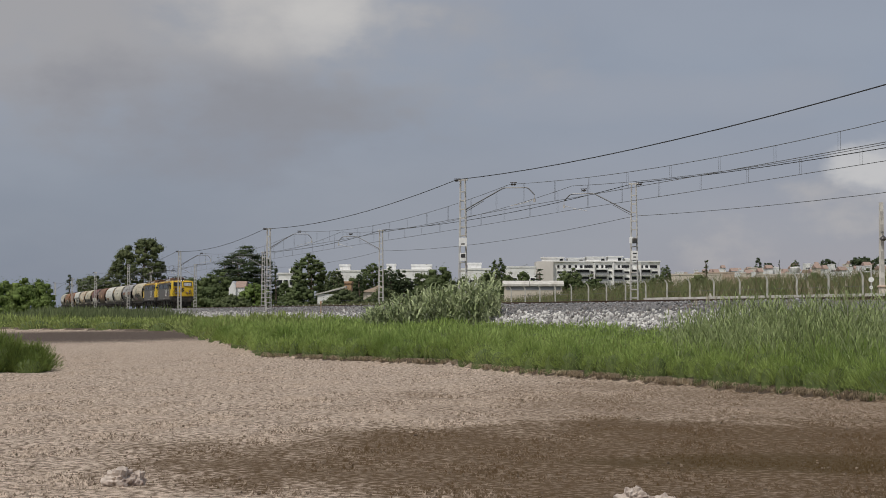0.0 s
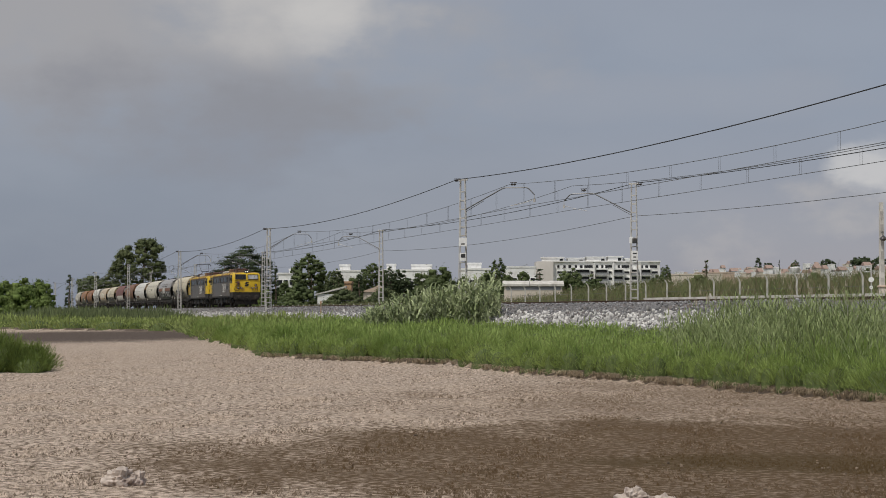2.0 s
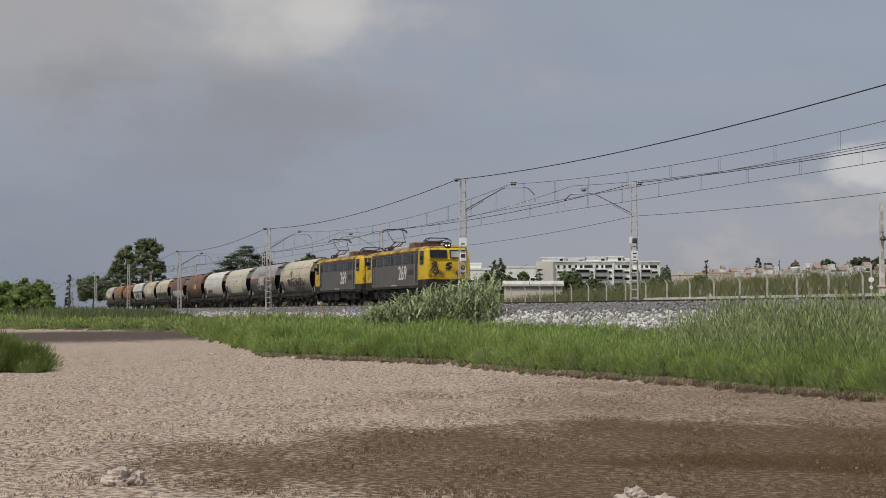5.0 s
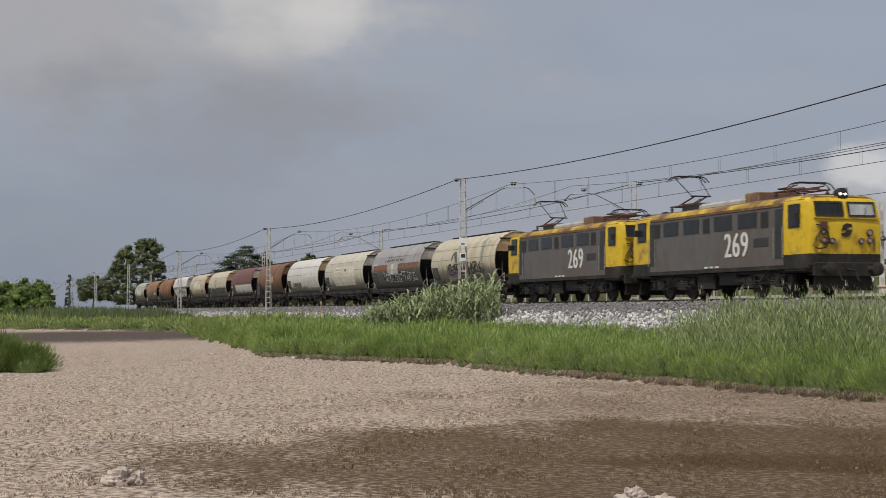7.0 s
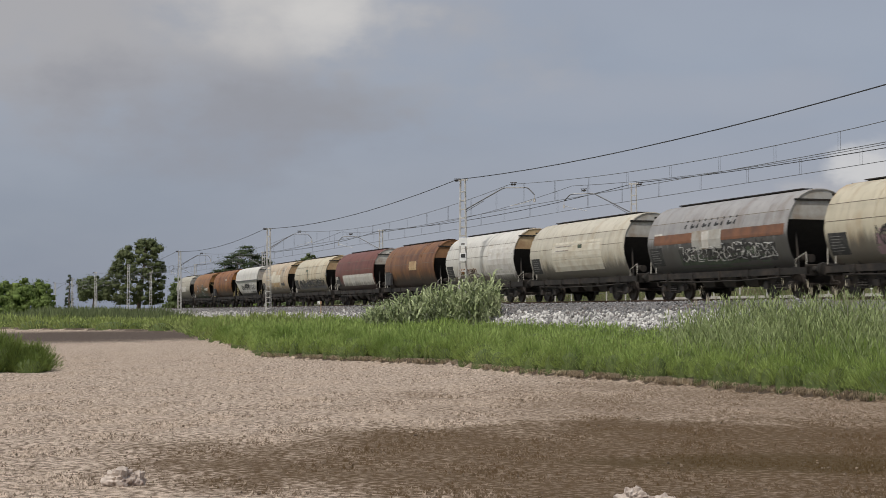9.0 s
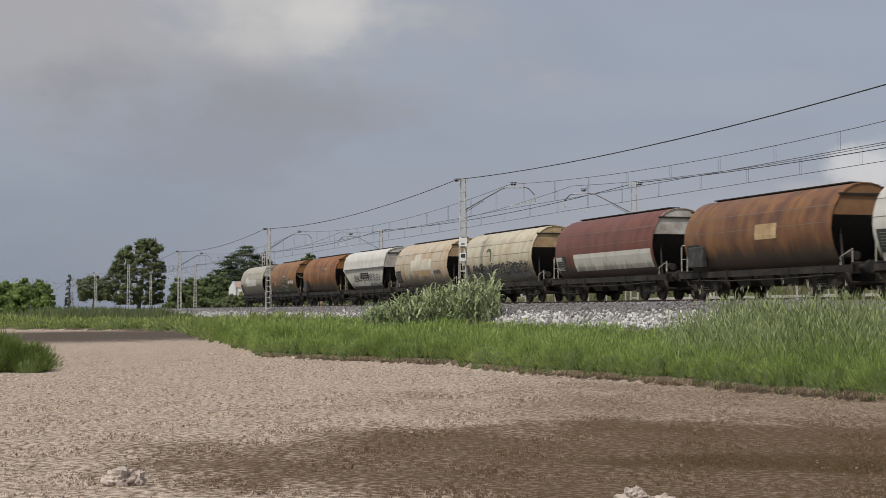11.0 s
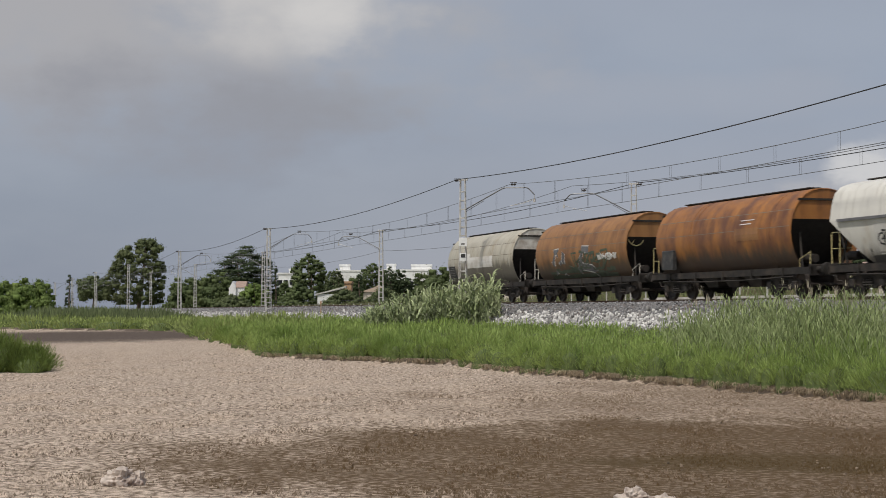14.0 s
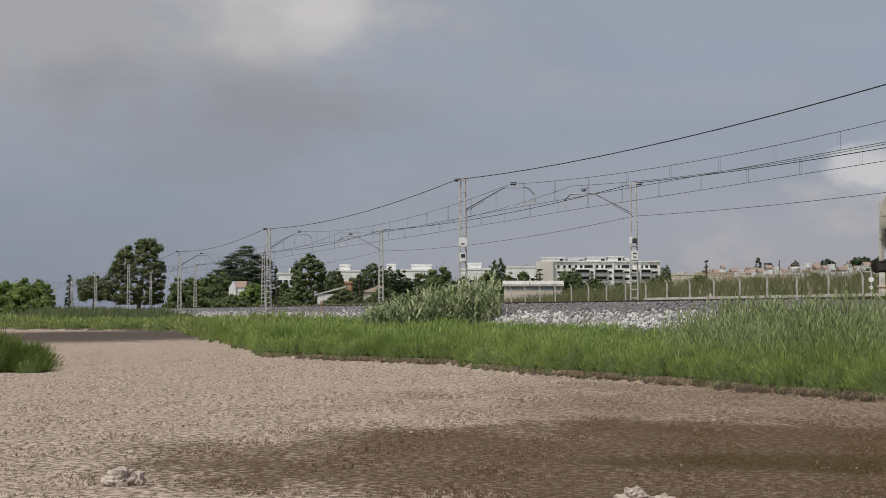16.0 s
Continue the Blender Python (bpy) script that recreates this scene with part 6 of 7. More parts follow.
def loco(name, label, back, lead):
    th = thing(name, pose(0, 0, 0), label, "locomotive", "locomotives of the train")
    w = 1.55
    # body shell: grey middle and yellow cabs
    def ring(x, dw=0.0, dz=0.0):
        return [(x, -w + dw, 1.2), (x, -w + dw, 3.45), (x, -w + 0.05 + dw, 3.6), (x, w - 0.05 - dw, 3.6), (x, w - dw, 3.45), (x, w - dw, 1.2)]
    g = Geo().loft([ring(-6.05), ring(6.05)], True)
    part("body", g, M["loco_grey"], th, "weathered dark grey body sides")
    # cabs: raked front with rounded corners
    for d in (-1, 1):
        cab = Geo()
        def outline(x, c):
            return [(6.052, -w), (x - c, -w), (x - c * 0.3, -w + c * 0.25), (x, -w + c), (x + 0.03, 0), (x, w - c), (x - c * 0.3, w - c * 0.25), (x - c, w), (6.052, w)]
        rings = []
        for z, x, c in ((1.62, 7.98, 0.16), (2.55, 8.02, 0.16), (2.95, 7.98, 0.18), (3.55, 7.84, 0.22), (3.72, 7.76, 0.28), (3.84, 7.55, 0.4)):
            sh = 0.0 if z < 3.5 else (0.03 if z < 3.6 else (0.09 if z < 3.8 else 0.35))
            rings.append([(d * px, py * (1 - sh / w), z) for px, py in outline(x, c)])
        cab.loft(rings, True)
        cb = part("cab", cab, M["loco_yellow"], th, "scuffed yellow cab end", True)
        sk = Geo()
        rings = []
        for z, x, c in ((1.0, 7.9, 0.2), (1.2, 7.98, 0.14), (1.618, 7.99, 0.14)):
            rings.append([(d * px, py, z) for px, py in outline(x, c)])
        sk.loft(rings, True)
        part("skirt", sk, M["underframe"], cb, "dark grimy skirt")
        # windscreens with dark rubber frames
        for y0, y1, m in ((-1.28, -0.1, "glass"), (0.1, 1.28, "glass_pale" if (lead and d > 0) else "glass")):
            fr, gl = Geo(), Geo()
            def q(y, z, o):
                return (d * (7.99 - (z - 2.95) * 0.235 + 0.03 * (1 - abs(y) / 1.55) + o), y, z)
            for za, zb, ya, yb in ((3.02, 3.09, y0, y1), (3.52, 3.59, y0, y1), (3.09, 3.52, y0, y0 + 0.07), (3.09, 3.52, y1 - 0.07, y1)):
                fr.add([q(ya, za, -0.03), q(yb, za, -0.03), q(yb, zb, -0.03), q(ya, zb, -0.03), q(ya, za, 0.05), q(yb, za, 0.05), q(yb, zb, 0.05), q(ya, zb, 0.05)],
                       [(0, 1, 2, 3), (4, 5, 6, 7), (0, 1, 5, 4), (2, 3, 7, 6), (1, 2, 6, 5), (3, 0, 4, 7)])
            ws = part("windscreen", fr, M["black"], cb, "dark windscreen in a black rubber frame")
            gl.add([q(y0 + 0.06, 3.08, 0.03), q(y1 - 0.06, 3.08, 0.03), q(y1 - 0.06, 3.53, 0.03), q(y0 + 0.06, 3.53, 0.03),
                    q(y0 + 0.06, 3.08, 0.0), q(y1 - 0.06, 3.08, 0.0), q(y1 - 0.06, 3.53, 0.0), q(y0 + 0.06, 3.53, 0.0)],
                   [(0, 1, 2, 3), (4, 5, 6, 7), (0, 1, 5, 4), (2, 3, 7, 6), (1, 2, 6, 5), (3, 0, 4, 7)])
            part("pane", gl, M[m], ws)
        # cab side windows and door seam
        for sy in (-1, 1):
            y = sy * w
            a, b = sorted((d * 6.5, d * 7.28))
            fr = Geo().box(a - 0.05, b + 0.05, min(y, y + sy * 0.02), max(y, y + sy * 0.02), 2.62, 3.52, 0.0)
            sw = part("cab_window", fr, M["black"], cb, "dark side window")
            part("pane", Geo().box(a, b, min(y, y + sy * 0.028), max(y, y + sy * 0.028), 2.68, 3.46), M["glass"], sw)
            a, b = sorted((d * 5.45, d * 6.04))
            part("door", Geo().box(a, b, min(y, y + sy * 0.014), max(y, y + sy * 0.014), 1.5, 3.4), M["loco_grey_dark"], th, "dark grey cab door")
            for x in (5.4, 6.1):
                part("handrail", Geo().tube([(d * x, y + sy * 0.06, 1.5), (d * x, y + sy * 0.06, 2.7)], 0.018, 5), M["chrome"], th)
        # lamps, hoses and emblem on the nose
        if lead or d > 0:
            for y, z, r in ((-0.98, 2.12, 0.13), (0.98, 2.12, 0.13), (-0.62, 2.1, 0.12), (0.62, 2.1, 0.12), (0.98, 2.42, 0.14), (-0.98, 2.42, 0.1)):
                lp = part("lamp", Geo().lathe([(d * 7.98, r), (d * 8.1, r), (d * 8.12, r * 0.85), (d * 8.06, r * 0.7)], "x", 16, (0, y, z)), M["copper_pipe"], cb, "round rusty lamp housing", True)
                part("lens", Geo().lathe([(d * 8.07, r * 0.72), (d * 8.09, r * 0.6), (d * 8.1, r * 0.2)], "x", 14, (0, y, z)), M["chrome"], lp)
            for pts in (((-1.3, 2.7), (-1.0, 2.65), (-0.82, 2.4), (-0.75, 2.1), (-0.9, 1.85), (-1.2, 1.8), (-1.42, 1.9), (-1.3, 2.2), (-1.1, 2.5)),
                        ((-1.05, 2.72), (-0.95, 2.4), (-1.0, 2.1), (-0.9, 1.95))):
                part("hose", Geo().tube([(d * (8.1 - 0.03 * abs(y)), y, z) for y, z in pts], 0.03, 6), M["black"], cb, "black cable loop")
            part("socket", Geo().box(min(d * 7.95, d * 8.12), max(d * 7.95, d * 8.12), -1.12, -0.82, 2.55, 2.82, 0.03), M["copper_pipe"], cb)
            em = Geo()
            for y, z, q in ((0.0, 2.62, 1), (0.0, 2.4, -1)):
                xs = sorted((d * 8.03, d * 8.062))
                em.prism([(y - 0.24 * q, z - 0.13 * q), (y - 0.02 * q, z - 0.13 * q), (y + 0.1 * q, z), (y + 0.24 * q, z), (y + 0.2 * q, z + 0.12 * q), (y - 0.02 * q, z + 0.14 * q), (y - 0.16 * q, z + 0.06 * q)], "x", *xs)
            part("emblem", em, M["black"], cb, "black angular emblem shape")
            for y in (-0.55, 0.75):
                part("wiper", Geo().tube([(d * 8.06, y, 2.98), (d * 8.0, y + 0.1, 3.4)], 0.012, 4), M["black"], cb)
            part("drip_strip", Geo().box(min(d * 7.9, d * 8.06), max(d * 7.9, d * 8.06), -1.35, 1.35, 2.93, 2.97), M["loco_roof"], cb)
        if d > 0:
            for y, z0, z1, wd in ((-1.05, 1.66, 2.0, 0.05), (-0.6, 1.65, 1.98, 0.04), (0.62, 1.65, 1.97, 0.05), (0.98, 1.66, 2.0, 0.06), (0.2, 1.64, 1.8, 0.03), (1.2, 1.7, 2.3, 0.03)):
                a, b = sorted((d * 8.0, d * (8.045 - 0.02 * abs(y))))
                part("rust_run", Geo().prism([(y - wd, z1), (y + wd, z1), (y + wd * 0.6, z0), (y - wd * 0.3, z0)], "x", a, b), M["loco_roof"], cb)
        # marker lamps at the top
        hb = Geo().lathe([(d * 7.45, 0.22), (d * 7.6, 0.25), (d * 7.78, 0.24), (d * 7.8, 0.2)], "x", 16, (0, 0, 3.88))
        hd = part("headlight", hb, M["black"], cb, "dark twin headlight housing", True)
        for y in (-0.1, 0.1):
            part("lens", Geo().lathe([(d * 7.8, 0.055), (d * 7.825, 0.045), (d * 7.83, 0.02)], "x", 14, (0, y, 3.88)), M["lamp_on"] if (lead and d > 0) else M["chrome"], hd)
        part("horn", Geo().tube([(d * 7.3, 0.3, 3.95), (d * 7.6, 0.3, 4.12)], 0.03, 6, 0.06), M["chrome"], cb)
        part("mirror", Geo().box(min(d * 7.2, d * 7.35), max(d * 7.2, d * 7.35), -1.78, -1.56, 2.9, 3.2, 0.02), M["black"], cb)
        # buffer beam, plough, steps
        bb = Geo().box(min(d * 7.9, d * 8.06), max(d * 7.9, d * 8.06), -1.4, 1.4, 0.8, 1.3, 0.03)
        part("buffer_beam", bb, M["underframe"], th)
        buffers(th, d * 8.05, d)
        coupling(th, d * 8.05, d)
        pl = Geo().prism([(-1.3, 0.25), (1.3, 0.25), (1.2, 0.8), (-1.2, 0.8)], "x", d * 7.75, d * 7.82)
        part("plough", pl, M["underframe"], th)
        for sy in (-1, 1):
            st = Geo()
            for z in (0.45, 0.8, 1.15):
                st.box(min(d * 5.6, d * 5.95), max(d * 5.6, d * 5.95), min(sy * 1.4, sy * 1.58), max(sy * 1.4, sy * 1.58), z, z + 0.04)
            for x in (5.58, 5.97):
                st.tube([(d * x, sy * 1.5, 0.42), (d * x, sy * 1.5, 1.25)], 0.018, 4)
            part("steps", st, M["underframe"], th)
    # roof: yellow coved edges, rusty top
    prof = [(-1.5, 3.6), (-1.47, 3.7), (-1.36, 3.79), (-1.2, 3.84), (1.2, 3.84), (1.36, 3.79), (1.47, 3.7), (1.5, 3.6)]
    rf = Geo().loft([[(x, y * (1 - e), z - e * 0.6) for y, z in prof] for x, e in ((-7.75, 0.08), (-7.5, 0.0), (7.5, 0.0), (7.75, 0.08))], True)
    part("roof", rf, M["loco_roof"], th, "faded yellow roof edge stained with rust", True)
    rt = Geo().loft([[(x, y, z) for y, z in ((-1.25, 3.8), (-1.1, 3.89), (0, 3.94), (1.1, 3.89), (1.25, 3.8))] for x in (-7.0, 7.0)], True)
    part("roof_top", rt, M["roof_brown"], th, "rusty brown roof top")
    ew = Geo()
    for sy in (-1, 1):
        ew.box(-6.0, 6.0, min(sy * 1.5, sy * 1.57), max(sy * 1.5, sy * 1.57), 3.5, 3.6)
    part("gutter", ew, M["roof_brown"], th, "rusty brown roof gutter")
    part("roof_hatch", Geo().box(-2.4, 1.9, -0.95, 0.95, 3.88, 4.12, 0.1), M["wagon_grey"], th, "pale grey raised roof cover")
    part("roof_box", Geo().box(1.95, 3.1, -1.0, 1.0, 3.88, 4.28, 0.05), M["roof_brown"], th, "rusty ventilation box on the roof")
    rb = part("resistor_box", Geo().box(-4.1, -2.5, -0.9, 0.9, 3.9, 4.16, 0.04), M["black"], th, "black equipment box on the roof")
    for k in range(5):
        part("fin", Geo().box(-4.0 + k * 0.3, -3.85 + k * 0.3, -0.93, 0.93, 4.14, 4.22), M["copper_pipe"], rb)
    part("busbar", Geo().tube([(-3.2, 0.4, 4.25), (-1.0, 0.5, 4.3), (2.4, 0.5, 4.35), (3.8, 0.3, 4.25)], 0.025, 5), M["copper_pipe"], th)
    pantograph(th, 4.75, False, -1)
    pantograph(th, -4.75, True, 1)
    # side windows and grilles
    for sy in (-1, 1):
        y = sy * w
        for a, b, big in ((-5.6, -4.95, 0), (-4.6, -3.1, 1), (-2.6, -1.1, 1), (-0.72, -0.1, 0), (0.3, 1.88, 1), (2.4, 3.98, 1), (4.3, 4.9, 0)):
            z0, z1 = (2.78, 3.4) if big else (2.74, 3.38)
            fr = Geo().box(a, b, min(y, y + sy * 0.016), max(y, y + sy * 0.016), z0, z1)
            wi = part("side_window" if big else "grille", fr, M["loco_grey_dark"], th, "dark louvred opening")
            part("pane", Geo().box(a + 0.05, b - 0.05, min(y, y + sy * 0.022), max(y, y + sy * 0.022), z0 + 0.05, z1 - 0.05), M["glass"] if big else M["black"], wi)
        nm = part("number", writing("269", 1.02, M["number_white"]), None, th, "large white number")
        nm.matrix_basis = Matrix.Translation((2.25 if sy < 0 else -2.25, y + sy * 0.012, 1.68)) @ pose(0, 0, 0, 0, 0, 0 if sy < 0 else 180)
        part("data_panel", Geo().box(min(-sy * 3.7, -sy * 4.9), max(-sy * 3.7, -sy * 4.9), min(y, y + sy * 0.01), max(y, y + sy * 0.01), 2.0, 2.35), M["loco_grey_dark"], th)
        for k in range(3):
            part("small_plate", Geo().box(-0.6 + k * 0.5, -0.3 + k * 0.5, min(y, y + sy * 0.02), max(y, y + sy * 0.02), 1.27, 1.34), M["number_white"], th)
        part("sill", Geo().box(-7.9, 7.9, min(y - sy * 0.1, y + sy * 0.03), max(y - sy * 0.1, y + sy * 0.03), 1.08, 1.24), M["underframe"], th, "dark sill beam")
    # bogies and underfloor tanks
    for bx in (-4.22, 4.22):
        bo = Geo()
        for sy in (-1, 1):
            y0, y1 = sorted((sy * 1.12, sy * 1.3))
            bo.prism([(bx - 2.1, 0.6), (bx - 1.7, 0.42), (bx - 0.6, 0.42), (bx - 0.35, 0.55), (bx + 0.35, 0.55), (bx + 0.6, 0.42), (bx + 1.7, 0.42), (bx + 2.1, 0.6), (bx + 2.05, 0.85), (bx + 0.7, 0.95), (bx - 0.7, 0.95), (bx - 2.05, 0.85)], "y", y0, y1)
        bo.box(bx - 0.5, bx + 0.5, -1.1, 1.1, 0.5, 0.9)
        bg = part("bogie", bo, M["loco_grey_dark"], th, "dark cast bogie frame")
        for sy in (-1, 1):
            for ax in (-1.17, 1.17):
                part("axle_box", Geo().box(bx + ax - 0.24, bx + ax + 0.24, min(sy * 1.25, sy * 1.44), max(sy * 1.25, sy * 1.44), 0.42, 0.86, 0.05), M["underframe"], bg)
                for o in (-0.42, 0.42):
                    part("spring", Geo().lathe([(0.5 + 0.05 * k, 0.09 if k % 2 else 0.06) for k in range(8)], "z", 8, (bx + ax + o, sy * 1.36, 0)), M["underframe"], bg)
            part("brake_gear", Geo().tube([(bx - 1.9, sy * 1.33, 0.5), (bx - 0.3, sy * 1.36, 0.7), (bx + 0.3, sy * 1.36, 0.7), (bx + 1.9, sy * 1.33, 0.5)], 0.03, 5), M["underframe"], bg)
            part("damper", Geo().tube([(bx - 0.3, sy * 1.42, 0.6), (bx + 0.6, sy * 1.46, 1.1)], 0.05, 7), M["underframe"], bg)
        for ax in (-1.17, 1.17):
            wheelset(th, bx + ax, 0.625)
    part("floor", Geo().box(-7.7, 7.7, -1.2, 1.2, 0.95, 1.18), M["black"], th)
    for x, wd in ((-2.4, 0.5), (1.9, 0.6), (2.45, 0.3)):
        part("air_tank", Geo().lathe([(x, 0.2), (x + wd, 0.2)], "x", 10, (0, -1.2, 0.72)), M["underframe"], th, "", True)
    part("underfloor_tank", Geo().box(-1.75, -0.15, -1.35, 1.35, 0.42, 1.12, 0.08), M["underframe"], th)
    part("equipment_box", Geo().box(0.1, 1.7, -1.25, 1.25, 0.55, 1.12, 0.06), M["black"], th)
    VEHICLES.append((th, back + 8.635))
    return th


M["wagon_grey"] = mat("wagon_grey", (0.4, 0.39, 0.36), (0.5, 0.49, 0.45), 0.6, 2, 0.1, c3=(0.3, 0.24, 0.18), scale3=1.2)
loco("electric_locomotive", "yellow and dark grey electric locomotive with lit headlights leading the train", 0.0, True)
loco("electric_locomotive", "weathered yellow and grey electric locomotive coupled behind the first", 17.27, False)

# -- hopper wagons --
PITCH = 15.37
HALF = PITCH / 2
ROUND = [(1.02, 1.16), (1.22, 1.4), (1.38, 1.75), (1.49, 2.15), (1.53, 2.5), (1.49, 2.9), (1.38, 3.28), (1.18, 3.64), (0.9, 3.93), (0.56, 4.12), (0.2, 4.2)]
ANGLED = [(0.95, 1.16), (1.14, 1.5), (1.32, 2.0), (1.5, 2.72), (1.5, 2.76), (1.42, 3.3), (1.28, 3.75), (1.02, 4.0), (0.65, 4.13), (0.3, 4.2)]


def wrap(prof):
    return [(-y, z) for y, z in prof] + [(y, z) for y, z in reversed(prof)]


def along(prof, z):
    """Half width of the section at a height."""
    return float(np.interp(z, [p[1] for p in prof], [p[0] for p in prof]))


def side_patch(prof, x0, x1, z0, z1, sy=-1, o=0.012, steps=4):
    """A thin panel that follows the curved side."""
    g = Geo()
    zs = [z0 + (z1 - z0) * k / steps for k in range(steps + 1)]
    rings = [[(x, sy * (along(prof, z) + oo), z) for x, oo in ((x0, o), (x1, o), (x1, -0.02), (x0, -0.02))] for z in zs]
    return g.loft(rings, True)


def side_stroke(prof, pts, r, sy=-1):
    """A painted line of width r on the curved side, a few millimetres proud."""
    g = Geo()
    rings = []
    for i, (x, z) in enumerate(pts):
        a, b = pts[max(i - 1, 0)], pts[min(i + 1, len(pts) - 1)]
        dx, dz = b[0] - a[0], b[1] - a[1]
        ln = math.hypot(dx, dz) or 1
        px, pz = -dz / ln * r, dx / ln * r
        rings.append([(x + s * px, sy * (along(prof, z + s * pz) + o), z + s * pz) for s, o in ((1, 0.014), (-1, 0.014), (-1, 0.0), (1, 0.0))])
    return g.loft(rings, True)


def bogie(th, bx):
    bo = Geo()
    for sy in (-1, 1):
        y0, y1 = sorted((sy * 1.02, sy * 1.14))
        bo.prism([(bx - 1.35, 0.5), (bx - 1.2, 0.4), (bx - 0.62, 0.4), (bx - 0.4, 0.28), (bx + 0.4, 0.28), (bx + 0.62, 0.4), (bx + 1.2, 0.4), (bx + 1.35, 0.5), (bx + 1.3, 0.66), (bx + 0.5, 0.78), (bx - 0.5, 0.78), (bx - 1.3, 0.66)], "y", y0, y1)
    bo.box(bx - 0.2, bx + 0.2, -1.1, 1.1, 0.5, 0.86)
    bg = part("bogie", bo, M["underframe"], th, "grimy bogie frame")
    for sy in (-1, 1):
        for ax in (-0.95, 0.95):
            part("axle_box", Geo().box(bx + ax - 0.16, bx + ax + 0.16, min(sy * 1.1, sy * 1.26), max(sy * 1.1, sy * 1.26), 0.36, 0.64, 0.04), M["underframe"], bg)
        for o in (-0.22, 0.0, 0.22):
            part("spring", Geo().lathe([(0.34 + 0.045 * k, 0.085 if k % 2 else 0.055) for k in range(8)], "z", 8, (bx + o, sy * 1.16, 0)), M["underframe"], bg)
    for ax in (-0.95, 0.95):
        wheelset(th, bx + ax, 0.5)


END_BODY = 6.02          # half length of the hull
BACK_SHIFT = -0.13


def bars(parent, prof, x0, x1, z0, z1, k, material, label):
    """Unreadable lettering as short bars."""
    step = (z1 - z0) / k
    for i in range(k):
        cut = (x1 - x0) * (0.06 + 0.3 * ((i * 7 + 3) % 5) / 5)
        part("lettering_bar", side_patch(prof, x0 + 0.05, x1 - cut, z0 + step * (i + 0.35), z0 + step * (i + 0.6), -1, 0.02, 1), material, parent)


def wagon(i, label, hull, endm, angled=False, seams=(), plate=True, walkway=True, round_end=False):
    th = thing("hopper_wagon", pose(0, 0, 0), label, "wagon", "hopper wagons of the train")
    prof = ANGLED if angled else ROUND
    sec = wrap(prof)
    e, sh = END_BODY, (-0.55 if i == 12 else BACK_SHIFT)
    if i <= 4:
        e, sh = e + 0.3, sh - 0.3
    elif i in (7, 8, 9):
        e, sh = e + 0.1, sh - 0.4
    inner = [(y * 0.97, 2.5 + (z - 2.5) * 0.975) for y, z in sec]
    zc = 3.0 if not angled else 2.74
    g = Geo()
    if angled:
        # sides cut back along the end slopes
        def xe(z):
            return e if z >= zc else e - (zc - z) * 1.3
        outer = [[(sh + s * xe(z), y, z) for y, z in sec] for s in (-1, 1)]
        inn = [[(sh + s * xe(z), y, z) for y, z in inner] for s in (1, -1)]
    else:
        outer = [[(sh + x, y * k, 2.4 + (z - 2.4) * k) for y, z in sec] for x, k in ((-e, 0.985), (-e + 0.12, 1.0), (-e / 3, 1.0), (e / 3, 1.0), (e - 0.12, 1.0), (e, 0.985))]
        inn = [[(sh + x, y, z) for y, z in inner] for x in (e, -e)]
    g.loft(outer + inn + [outer[0]], False, False)
    hu = part("hull", g, hull, th, "", True)
    for s in (-1, 1):
        up = [(y * 0.985, z) for y, z in sec if z > zc - 0.05]
        lo = along(prof, zc) * 0.985
        poly = [(-lo, zc)] + [p for p in up if p[1] > zc] + [(lo, zc)]
        a, b = sorted((sh + s * (e - 0.1), sh + s * (e - 0.03)))
        part("end_wall", Geo().prism(poly, "x", a, b), endm, th, "", False)
        wd = along(prof, 2.0) * 0.93
        sl = Geo()
        x1, x0 = sh + s * (e - 0.06), sh + s * (e - 1.75)
        sl.add([(x1, -wd, zc), (x1, wd, zc), (x0, wd * 0.8, 1.1), (x0, -wd * 0.8, 1.1), (x1 - s * 0.04, -wd, zc), (x1 - s * 0.04, wd, zc), (x0 - s * 0.04, wd * 0.8, 1.1), (x0 - s * 0.04, -wd * 0.8, 1.1)],
               [(0, 1, 2, 3), (4, 5, 6, 7), (0, 1, 5, 4), (2, 3, 7, 6), (1, 2, 6, 5), (3, 0, 4, 7)])
        # black colour stands in for the deep shadow inside the open end
        part("slope_sheet", sl, M["black"], th, "sloping hopper end coloured black for deep shade")
        part("end_rib", Geo().box(min(sh + s * (e - 0.03), sh + s * (e + 0.03)), max(sh + s * (e - 0.03), sh + s * (e + 0.03)), -lo * 0.8, lo * 0.8, 3.72, 3.8), M["underframe"], th)
        cyl = Geo().lathe([(sh + s * (e - 0.5), 0.17), (sh + s * (e + 0.2), 0.17)], "x", 10, (0, -0.55, 1.5))
        part("air_reservoir", cyl, M["underframe"], th, "dark air tank", True)
        for y in (-1.0, 1.0):
            part("end_post", Geo().tube([(sh + s * (e + 0.02), y, 1.1), (sh + s * (e - 0.35), y * 0.9, 2.5)], 0.045, 5), M["underframe"], th)
    if not angled:
        # two thin dark strips along one side of the hull
        for z in (2.72, 3.36):
            part("sheet_joint", side_patch(prof, sh - e + 0.1, sh + e - 0.1, z, z + 0.022, -1, 0.007, 1), M["strip_brown"], hu)
    for x in seams:
        part("seam", side_band(prof, sh + x), hull, hu)
    # roof walkway and hatches
    if walkway:
        part("walkway", Geo().box(sh - 5.6, sh + 5.3, -0.26, 0.26, 4.24, 4.28), M["underframe"], th, "roof walkway grating")
        wk = Geo()
        for k in range(10):
            wk.box(sh - 5.4 + k * 1.15, sh - 5.34 + k * 1.15, -0.24, 0.24, 4.17, 4.25)
        part("walkway_brackets", wk, M["underframe"], th)
